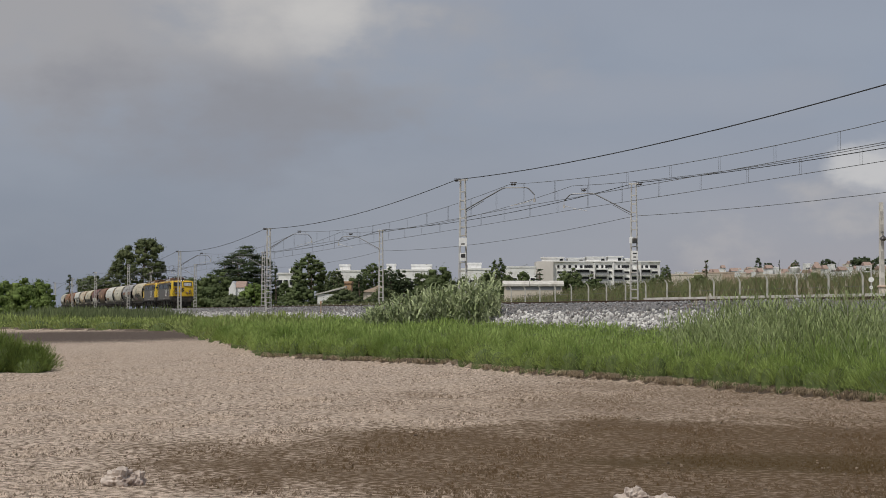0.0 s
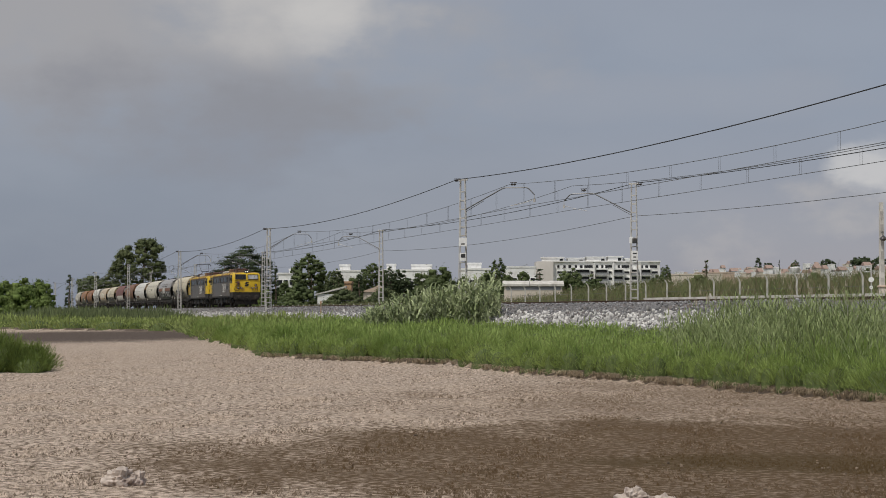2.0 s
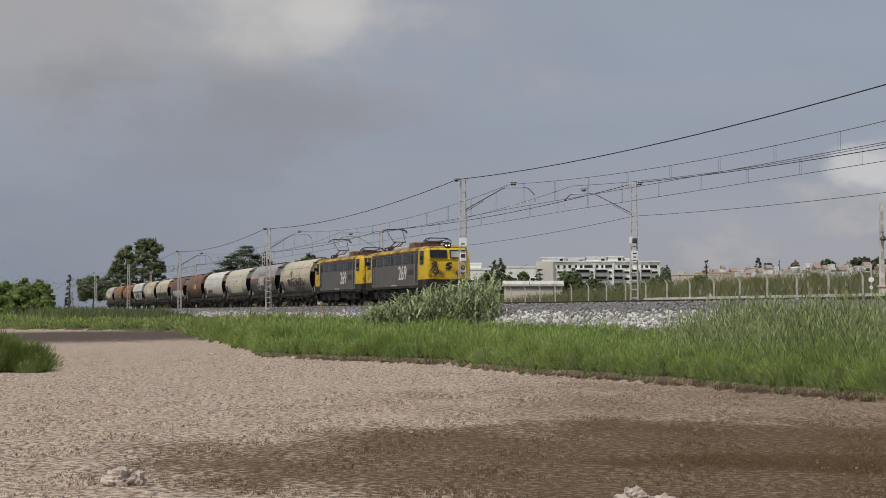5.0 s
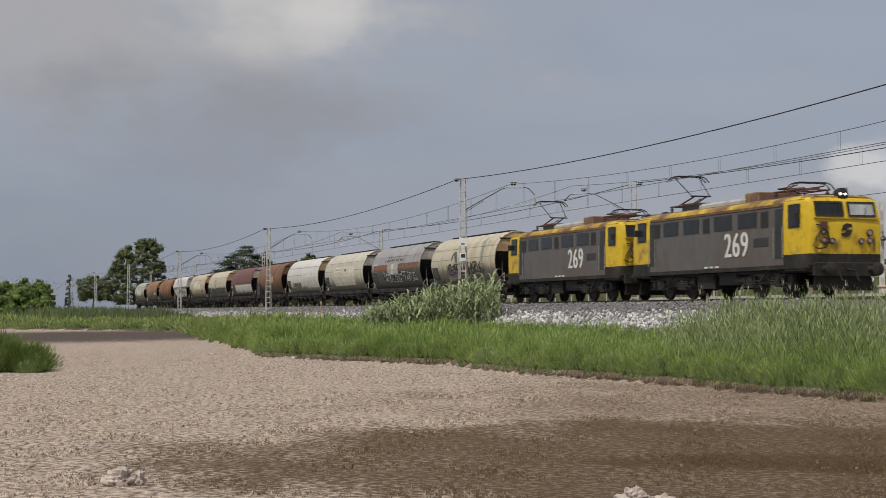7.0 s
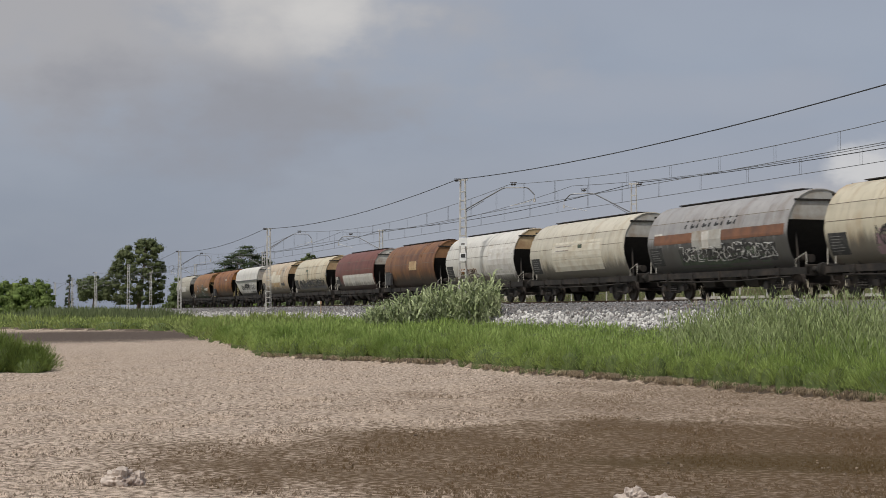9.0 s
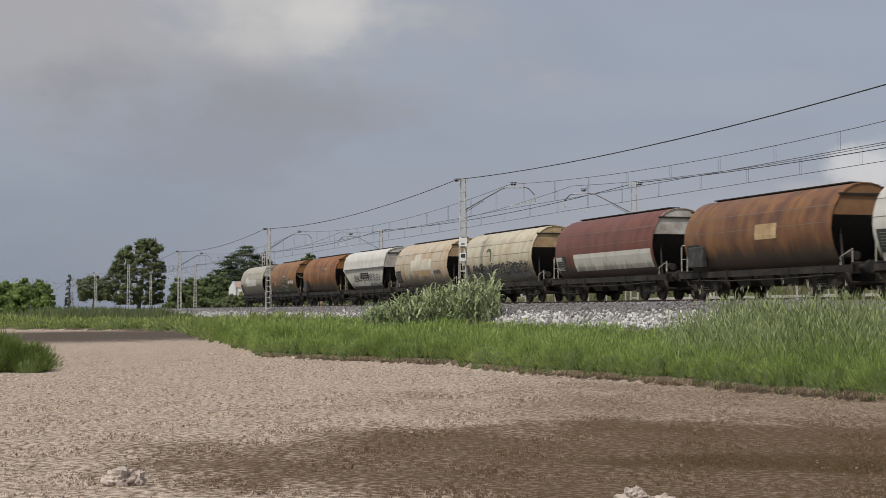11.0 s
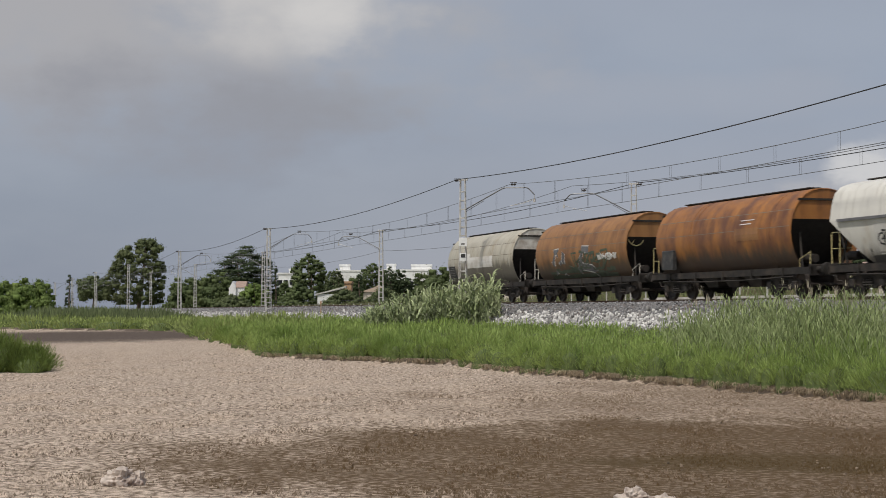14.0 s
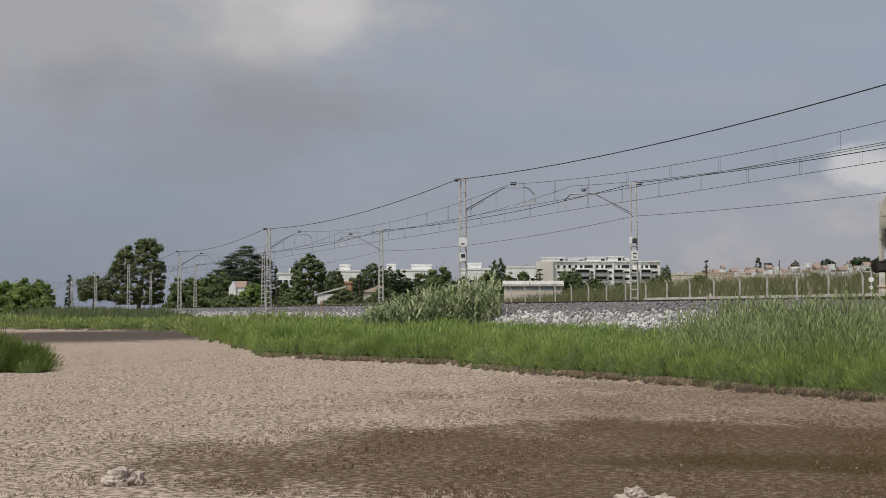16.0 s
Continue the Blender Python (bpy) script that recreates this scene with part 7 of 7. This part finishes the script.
    for k in range(4):
        part("roof_hatch", Geo().box(sh - 4.6 + k * 2.7, sh - 3.4 + k * 2.7, 0.3, 0.75, 4.08, 4.22, 0.04), endm, th)
    # frame
    fr = Geo()
    for sy in (-1, 1):
        y0, y1 = sorted((sy * 1.22, sy * 1.34))
        fr.box(-HALF + 0.62, HALF - 0.62, y0, y1, 0.88, 1.14)
    fr.box(-HALF + 0.62, HALF - 0.62, -0.3, 0.3, 0.85, 1.1)
    part("underframe", fr, M["underframe"], th, "dark grimy steel underframe")
    for d in (-1, 1):
        a, b = sorted((d * (HALF - 0.62), d * (HALF - 0.74)))
        part("buffer_beam", Geo().box(a, b, -1.34, 1.34, 0.82, 1.24, 0.02), M["underframe"], th)
        buffers(th, d * (HALF - 0.62), d)
        coupling(th, d * (HALF - 0.62), d)
        bogie(th, d * 4.7)
    for x in (-1.9, 0.0, 1.9):
        hp = Geo()
        hp.loft([[(x - a, -b, z), (x + a, -b, z), (x + a, b, z), (x - a, b, z)] for a, b, z in ((0.9, 1.1, 1.12), (0.45, 0.8, 0.5))], True)
        part("discharge_chute", hp, M["underframe"], th, "grimy discharge chute")
    part("brake_pipe", Geo().tube([(-5.8, -1.3, 0.8), (-2.0, -1.34, 0.72), (2.0, -1.34, 0.72), (5.8, -1.3, 0.8)], 0.03, 5), M["underframe"], th)
    for x in (-5.0, -2.5, 0, 2.5, 5.0):
        part("frame_bracket", Geo().box(x - 0.05, x + 0.05, -1.38, -1.22, 0.78, 1.16), M["underframe"], th)
    # platform with handrails at the trailing end
    xe = -HALF + 0.7
    rl = M["handrail_yellow"] if i in (9, 10) else M["handrail"]
    part("platform", Geo().box(xe, xe + 0.9, -1.3, 1.3, 1.16, 1.2), M["underframe"], th)
    for sy in (-1.25, 1.25):
        part("handrail", Geo().tube([(xe + 0.05, sy, 1.18), (xe + 0.05, sy, 2.28), (xe + 0.12, sy, 2.34), (xe + 0.5, sy, 2.34), (xe + 0.6, sy, 2.25), (xe + 0.6, sy, 1.18)], 0.022, 6), rl, th, "pale tubular handrail")
    part("handrail", Geo().tube([(xe + 0.02, -1.25, 1.75), (xe + 0.02, -0.4, 1.8), (xe + 0.02, -0.4, 1.18)], 0.02, 6), rl, th)
    fx = HALF - 0.72
    part("handrail", Geo().tube([(fx, -1.28, 1.2), (fx, -1.28, 1.7), (fx - 0.75, -1.3, 1.45), (fx - 0.75, -1.3, 1.15)], 0.02, 6), rl, th)
    ld = Geo()
    for y in (-0.25, 0.1):
        ld.tube([(sh - e - 0.08, y, 1.2), (sh - e - 0.08, y, 4.2)], 0.018, 5)
    for k in range(9):
        ld.tube([(sh - e - 0.08, -0.25, 1.4 + k * 0.3), (sh - e - 0.08, 0.1, 1.4 + k * 0.3)], 0.014, 4)
    part("ladder", ld, M["underframe"], th)
    if plate:
        x0 = sh - e + 0.25
        pb = part("data_plate", side_patch(prof, x0, x0 + 1.25, 1.5, 2.3, -1, 0.013, 3), M["plate_black"], th, "black data panel with faint lettering")
        bars(pb, prof, x0 + 0.1, x0 + 1.1, 1.6, 2.22, 6, M["plate_text"], "")
    VEHICLES.append((th, 34.54 + PITCH * (i - 1) + HALF))
    return th


def side_band(prof, x):
    """A thin raised weld seam round the hull."""
    g = Geo()
    sec = wrap(prof)
    rings = []
    for y, z in sec:
        oy, oz = y * 1.006, 2.4 + (z - 2.4) * 1.006
        rings.append([(x - 0.03, oy, oz), (x + 0.03, oy, oz), (x + 0.03, y * 0.99, 2.4 + (z - 2.4) * 0.99), (x - 0.03, y * 0.99, 2.4 + (z - 2.4) * 0.99)])
    return g.loft(rings, True)


M["strip_brown"] = mat("strip_brown", (0.16, 0.135, 0.105), (0.24, 0.2, 0.155), 0.7, 4, 0)
M["plate_text"] = mat("plate_text", (0.16, 0.155, 0.15), (0.3, 0.29, 0.28), 0.6, 9, 0)
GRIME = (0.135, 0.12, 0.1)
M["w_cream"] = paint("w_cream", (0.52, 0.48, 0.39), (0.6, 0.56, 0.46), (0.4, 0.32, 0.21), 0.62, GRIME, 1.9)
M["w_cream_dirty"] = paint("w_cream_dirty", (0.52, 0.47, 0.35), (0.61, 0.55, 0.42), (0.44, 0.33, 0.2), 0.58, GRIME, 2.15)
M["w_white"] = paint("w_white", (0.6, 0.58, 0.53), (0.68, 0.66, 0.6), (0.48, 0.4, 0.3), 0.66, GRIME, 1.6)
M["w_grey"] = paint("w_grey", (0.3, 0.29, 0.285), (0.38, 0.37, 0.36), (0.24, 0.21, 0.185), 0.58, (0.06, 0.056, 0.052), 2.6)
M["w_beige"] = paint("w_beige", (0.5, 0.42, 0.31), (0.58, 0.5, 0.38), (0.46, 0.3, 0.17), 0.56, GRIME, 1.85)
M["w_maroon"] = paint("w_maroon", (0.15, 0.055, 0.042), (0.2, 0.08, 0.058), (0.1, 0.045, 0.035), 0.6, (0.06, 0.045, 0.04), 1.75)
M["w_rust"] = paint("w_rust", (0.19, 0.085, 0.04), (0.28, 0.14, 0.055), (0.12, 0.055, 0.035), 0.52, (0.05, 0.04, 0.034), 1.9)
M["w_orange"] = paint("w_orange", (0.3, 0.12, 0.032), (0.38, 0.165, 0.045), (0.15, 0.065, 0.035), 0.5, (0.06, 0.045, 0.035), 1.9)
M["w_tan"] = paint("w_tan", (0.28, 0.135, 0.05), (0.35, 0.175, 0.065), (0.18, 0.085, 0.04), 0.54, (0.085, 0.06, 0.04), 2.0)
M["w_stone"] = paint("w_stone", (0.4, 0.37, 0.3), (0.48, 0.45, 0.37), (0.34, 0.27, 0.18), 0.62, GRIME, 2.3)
M["end_orange"] = mat("end_orange", (0.5, 0.36, 0.19), (0.58, 0.44, 0.26), 0.7, 2, 0.1, c3=(0.35, 0.22, 0.12), scale3=1.5)
M["end_white"] = mat("end_white", (0.55, 0.53, 0.48), (0.66, 0.64, 0.58), 0.7, 2, 0.1, c3=(0.35, 0.3, 0.25), scale3=1.5)
M["end_brown"] = mat("end_brown", (0.2, 0.1, 0.05), (0.3, 0.16, 0.075), 0.7, 2, 0.1)
M["band_brown"] = mat("band_brown", (0.2, 0.09, 0.05), (0.26, 0.125, 0.07), 0.6, 2, 0.05, c3=(0.14, 0.08, 0.06), scale3=1.5)
M["patch_white"] = mat("patch_white", (0.62, 0.6, 0.56), (0.7, 0.68, 0.64), 0.6, 2, 0, c3=(0.5, 0.46, 0.4), scale3=1.5)
M["patch_cream"] = mat("patch_cream", (0.64, 0.6, 0.5), (0.72, 0.68, 0.57), 0.6, 2, 0, c3=(0.55, 0.48, 0.36), scale3=1.5)
M["spray_grey"] = mat("spray_grey", (0.1, 0.1, 0.105), (0.17, 0.17, 0.175), 0.6, 3, 0)
M["spray_black"] = mat("spray_black", (0.03, 0.03, 0.03), (0.06, 0.058, 0.056), 0.6, 3, 0)
M["spray_white"] = mat("spray_white", (0.55, 0.54, 0.52), (0.66, 0.65, 0.62), 0.6, 3, 0)
M["spray_green"] = mat("spray_green", (0.06, 0.08, 0.055), (0.1, 0.125, 0.085), 0.6, 3, 0)
M["spray_pink"] = mat("spray_pink", (0.26, 0.17, 0.19), (0.33, 0.23, 0.25), 0.6, 3, 0)


def scrawl(th, prof, x0, x1, z0, z1, material, seed, k=7, r=0.035):
    """Abstract sprayed zigzags, hooks and bars, no letters."""
    rng = random.Random(seed)
    x = x0
    step = (x1 - x0) / k
    while x < x1 - 0.2 * step:
        w = step * rng.uniform(0.6, 1.25)
        lean = rng.uniform(-0.15, 0.3)
        lo, hi = z0 + rng.uniform(0, 0.18) * (z1 - z0), z1 - rng.uniform(0, 0.25) * (z1 - z0)
        kind = rng.randrange(4)
        if kind == 0:
            q = [(0, lo), (0.1, hi), (0.45, hi * 0.4 + lo * 0.6), (0.8, hi), (0.9, lo)]
        elif kind == 1:
            q = [(0.8, hi), (0.25, hi - 0.06), (0.05, (lo + hi) / 2), (0.3, lo + 0.04), (0.85, lo), (0.8, (lo + hi) / 2), (0.45, (lo + hi) / 2)]
        elif kind == 2:
            q = [(0.1, lo), (0.2, hi), (0.75, hi - 0.05), (0.8, (lo + hi) / 2 + 0.06), (0.25, (lo + hi) / 2), (0.85, lo)]
        else:
            q = [(0.05, hi), (0.5, hi), (0.3, lo + 0.1), (0.5, lo), (0.95, lo + 0.12)]
        if rng.random() < 0.5:
            q = [(1 - ax, az) for ax, az in q]
        if rng.random() < 0.6:
            q = [(ax, lo + hi - az) for ax, az in q]
        pts = []
        for (ax, az), (bx, bz) in zip(q, q[1:]):
            for f in (0.0, 0.5):
                pts.append((x + (ax + (bx - ax) * f) * w + lean * (az + (bz - az) * f - lo) + rng.uniform(-0.02, 0.02), az + (bz - az) * f))
        pts.append((x + q[-1][0] * w + lean * (q[-1][1] - lo), q[-1][1]))
        part("sprayed_stroke", side_stroke(prof, pts, r * rng.uniform(0.7, 1.4)), material, th)
        x += w * rng.uniform(0.35, 0.6)


def smear(th, prof, x0, x1, z0, z1, material, seed, k=9):
    """Overspray and drips: panels of uneven height side by side."""
    rng = random.Random(seed)
    x = x0
    while x < x1:
        w = (x1 - x0) / k * rng.uniform(0.5, 1.5)
        part("overspray", side_patch(prof, x, min(x + w, x1) - 0.02, z0, z0 + (z1 - z0) * rng.uniform(0.45, 1.0), -1, 0.006, 3), material, th)
        x += w


def train_wagons():
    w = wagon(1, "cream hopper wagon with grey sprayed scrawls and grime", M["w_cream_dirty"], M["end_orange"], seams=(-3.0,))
    scrawl(w, ROUND, -3.4, 3.2, 1.75, 2.55, M["spray_black"], 3, 9)
    smear(w, ROUND, -3.5, -0.8, 1.45, 2.35, M["spray_pink"], 71, 6)
    smear(w, ROUND, -0.8, 3.4, 1.35, 1.9, M["w_grey"], 72, 8)
    part("sprayed_swoosh", side_stroke(ROUND, [(-2.35, 2.7), (-2.2, 2.95), (-1.9, 3.12), (-1.6, 3.1), (-1.4, 2.9), (-1.3, 2.62), (-1.28, 2.5)], 0.1), M["spray_green"], w)
    part("sprayed_swoosh", side_stroke(ROUND, [(-1.75, 2.98), (-1.5, 2.85), (-1.38, 2.6)], 0.13), M["spray_green"], w)
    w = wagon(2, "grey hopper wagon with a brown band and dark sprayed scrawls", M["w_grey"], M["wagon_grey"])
    part("band", side_patch(ROUND, -6.0, 5.7, 2.42, 2.85), M["band_brown"], w, "faded brown band")
    part("band_edge", side_patch(ROUND, -6.0, -5.2, 2.85, 2.93), M["patch_white"], w)
    for k in range(9):
        x = -3.0 + k * 0.56
        part("lettering_bar", side_stroke(ROUND, [(x, 3.05), (x + 0.1, 3.4)], 0.07), M["spray_black"], w)
        if k % 2:
            part("lettering_bar", side_stroke(ROUND, [(x, 3.08), (x + 0.32, 3.12)], 0.04), M["spray_black"], w)
    part("emblem_patch", side_patch(ROUND, -2.2, 0.5, 2.1, 2.9, -1, 0.017), M["wagon_grey"], w)
    part("white_patch", side_patch(ROUND, -1.25, -0.65, 2.15, 2.85, -1, 0.022), M["patch_white"], w)
    smear(w, ROUND, -3.6, 4.2, 1.3, 2.1, M["spray_green"], 73, 10)
    scrawl(w, ROUND, -3.6, 4.6, 1.5, 2.35, M["spray_black"], 9, 9, 0.05)
    scrawl(w, ROUND, -3.5, 4.4, 1.55, 2.3, M["spray_white"], 10, 9, 0.018)
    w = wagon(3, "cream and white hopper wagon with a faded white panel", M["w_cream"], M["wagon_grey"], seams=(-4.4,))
    part("white_panel", side_patch(ROUND, -3.4, 3.2, 1.55, 3.05, -1, 0.008, 6), M["patch_cream"], w, "faded white panel")
    bars(w, ROUND, -2.9, -0.5, 2.5, 2.95, 2, M["wagon_grey"], "")
    part("green_mark", side_patch(ROUND, 0.2, 0.7, 2.68, 2.86, -1, 0.02, 1), M["spray_green"], w)
    w = wagon(4, "off-white hopper wagon with ribs and rust marks", M["w_white"], M["end_orange"], seams=(-2.6, 1.4))
    part("white_panel", side_patch(ROUND, 1.6, 5.6, 1.6, 3.4, -1, 0.008, 6), M["patch_white"], w)
    smear(w, ROUND, -5.4, 1.2, 1.35, 1.75, M["w_beige"], 75, 9)
    scrawl(w, ROUND, -4.2, -1.0, 1.7, 2.1, M["w_orange"], 31, 5, 0.025)
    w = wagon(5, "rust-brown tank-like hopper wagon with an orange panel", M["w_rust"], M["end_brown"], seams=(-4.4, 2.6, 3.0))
    part("orange_patch", side_patch(ROUND, 0.2, 1.9, 2.3, 2.9, -1, 0.01), M["end_orange"], w)
    part("valve_box", Geo().box(-5.6, -4.2, -1.62, -1.4, 1.35, 2.2, 0.03), M["plate_black"], w, "dark equipment box on the side")
    w = wagon(6, "maroon hopper wagon with a white lower band", M["w_maroon"], M["end_white"])
    part("white_band", side_patch(ROUND, -3.6, 5.7, 1.5, 2.35, -1, 0.012, 4), M["w_white"], w, "dirty white lower band")
    part("white_patch", side_patch(ROUND, -6.0, -5.2, 1.5, 2.3, -1, 0.012, 4), M["w_white"], w)
    for k in range(7):
        part("drip", side_stroke(ROUND, [(-2.6 + k * 1.2, 2.3), (-2.45 + k * 1.2, 1.7)], 0.03), M["spray_grey"], w)
    w = wagon(7, "cream hopper wagon with a grimy lower side", M["w_cream_dirty"], M["end_orange"])
    smear(w, ROUND, -4.6, 5.2, 1.3, 2.25, M["spray_grey"], 74, 26)
    scrawl(w, ROUND, -4.6, 4.8, 1.6, 2.3, M["spray_black"], 21, 13, 0.03)
    part("sprayed_swoosh", side_stroke(ROUND, [(-2.0, 3.0), (-1.7, 3.1), (-1.35, 3.05), (-1.15, 2.85), (-1.1, 2.6), (-1.2, 2.4)], 0.085), M["spray_green"], w)
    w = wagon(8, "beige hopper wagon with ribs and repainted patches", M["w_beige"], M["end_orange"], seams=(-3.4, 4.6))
    part("pale_panel", side_patch(ROUND, -2.6, 2.2, 2.25, 2.95, -1, 0.009), M["patch_cream"], w)
    part("pale_patch", side_patch(ROUND, -1.8, -0.4, 2.95, 3.35, -1, 0.009), M["patch_cream"], w)
    part("brown_patch", side_patch(ROUND, -1.0, 1.6, 1.85, 2.2, -1, 0.008), M["end_orange"], w)
    scrawl(w, ROUND, 2.6, 4.0, 1.9, 2.2, M["spray_grey"], 41, 4, 0.025)
    w = wagon(9, "white angular hopper wagon with torn posters and spray marks", M["w_white"], M["end_white"], angled=True, plate=False)
    part("ridge", Geo().box(-6.1, 5.85, -1.56, -1.48, 2.68, 2.78), M["spray_grey"], w, "dark waist rib")
    part("dark_panel", side_patch(ANGLED, -1.4, 0.9, 2.0, 2.42, -1, 0.02), M["spray_black"], w)
    bars(w, ANGLED, -1.25, 0.7, 2.05, 2.38, 2, M["number_white"], "")
    part("pale_panel", side_patch(ANGLED, -3.9, 3.7, 1.72, 2.5, -1, 0.01), M["patch_white"], w)
    part("grime_strip", side_patch(ANGLED, -4.4, 4.1, 1.18, 1.42, -1, 0.012), M["w_grey"], w)
    smear(w, ANGLED, -3.9, 3.7, 1.45, 2.2, M["patch_white"], 76, 12)
    smear(w, ANGLED, 1.0, 3.7, 1.4, 1.95, M["spray_grey"], 78, 11)
    scrawl(w, ANGLED, -3.8, 3.6, 1.75, 2.3, M["spray_black"], 51, 12, 0.03)
    scrawl(w, ANGLED, 0.9, 3.6, 1.55, 2.35, M["spray_white"], 52, 7, 0.06)
    for k in range(9):
        part("rib", side_stroke(ANGLED, [(-4.4 + k * 1.07, 1.2), (-4.4 + k * 1.07, 1.66)], 0.03), M["underframe"], w)
    w = wagon(10, "orange tank-like hopper wagon with rust streaks", M["w_orange"], M["w_orange"], seams=(-2.6, -2.2, 4.4), plate=False)
    part("yellow_patch", side_patch(ROUND, 1.4, 3.4, 2.3, 2.8, -1, 0.01), M["w_tan"], w)
    part("valve_box", Geo().box(-5.3, -4.2, -1.62, -1.4, 1.3, 2.15, 0.03), M["plate_black"], w, "dark equipment box on the side")
    bars(w, ROUND, 1.8, 3.0, 2.9, 3.2, 2, M["number_white"], "")
    w = wagon(11, "tan-orange hopper wagon with grey block graffiti", M["w_tan"], M["w_tan"], plate=False)
    blocks = [[(-3.5, 1.4), (-3.6, 2.0), (-3.3, 2.55), (-2.9, 2.6), (-2.6, 2.0), (-2.45, 1.35)], [(-2.3, 1.35), (-2.2, 2.1), (-2.05, 2.5)],
              [(-0.3, 1.5), (0.2, 2.05), (0.5, 2.6), (1.3, 2.55)], [(0.2, 1.75), (1.5, 1.6), (1.9, 1.35)]]
    for bl in blocks:
        part("sprayed_edge", side_stroke(ROUND, bl, 0.21), M["spray_white"], w)
        me = side_stroke(ROUND, bl, 0.165)
        me.v = [(x, y - 0.006, z) for x, y, z in me.v]
        part("sprayed_fill", me, M["spray_grey"], w)
    smear(w, ROUND, -4.4, 4.2, 1.2, 1.75, M["spray_green"], 77, 12)
    scrawl(w, ROUND, 2.4, 4.4, 2.0, 2.35, M["spray_white"], 61, 4, 0.04)
    scrawl(w, ROUND, -1.6, 3.0, 1.5, 2.5, M["spray_green"], 62, 4, 0.06)
    hw = Geo()
    hw.tube([(5.7 + 0.0, -0.9 + 0.42 * math.cos(a * 0.5236), 3.0 + 0.42 * math.sin(a * 0.5236)) for a in range(13)], 0.03, 6, caps=False)
    for a in range(3):
        hw.tube([(5.7, -0.9, 3.0), (5.7, -0.9 + 0.42 * math.cos(a * 2.094), 3.0 + 0.42 * math.sin(a * 2.094))], 0.022, 5)
    part("brake_wheel", hw, M["handrail_yellow"], w, "pale hand brake wheel")
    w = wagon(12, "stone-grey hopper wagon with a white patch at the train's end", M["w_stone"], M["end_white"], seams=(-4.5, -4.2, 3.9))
    part("white_patch", side_patch(ROUND, -2.9, 2.0, 2.1, 2.75, -1, 0.01), M["patch_white"], w)
    part("white_patch", side_patch(ROUND, -3.6, -2.2, 2.45, 3.0, -1, 0.013), M["patch_white"], w)


train_wagons()



def motions():
    """The train runs in along its track at a steady speed; its wheels turn."""
    for ob, back in VEHICLES:
        rows = []
        for k in range(0, 33):
            p = line(FRONT + back - SPEED * k / 2, 0, RAIL)
            rows.append((k / 2, Matrix.Translation(p) @ pose(0, 0, 0, 0, 0, HEADING)))
        walk(ob, rows)
    for ob, (x, r) in AXLES:
        step = min(SPEED / r / 30, radians(88))
        walk(ob, [(k / 30, Matrix.Translation((x, 0, r)) @ Matrix.Rotation(step * k, 4, "Y")) for k in range(481)])


motions()
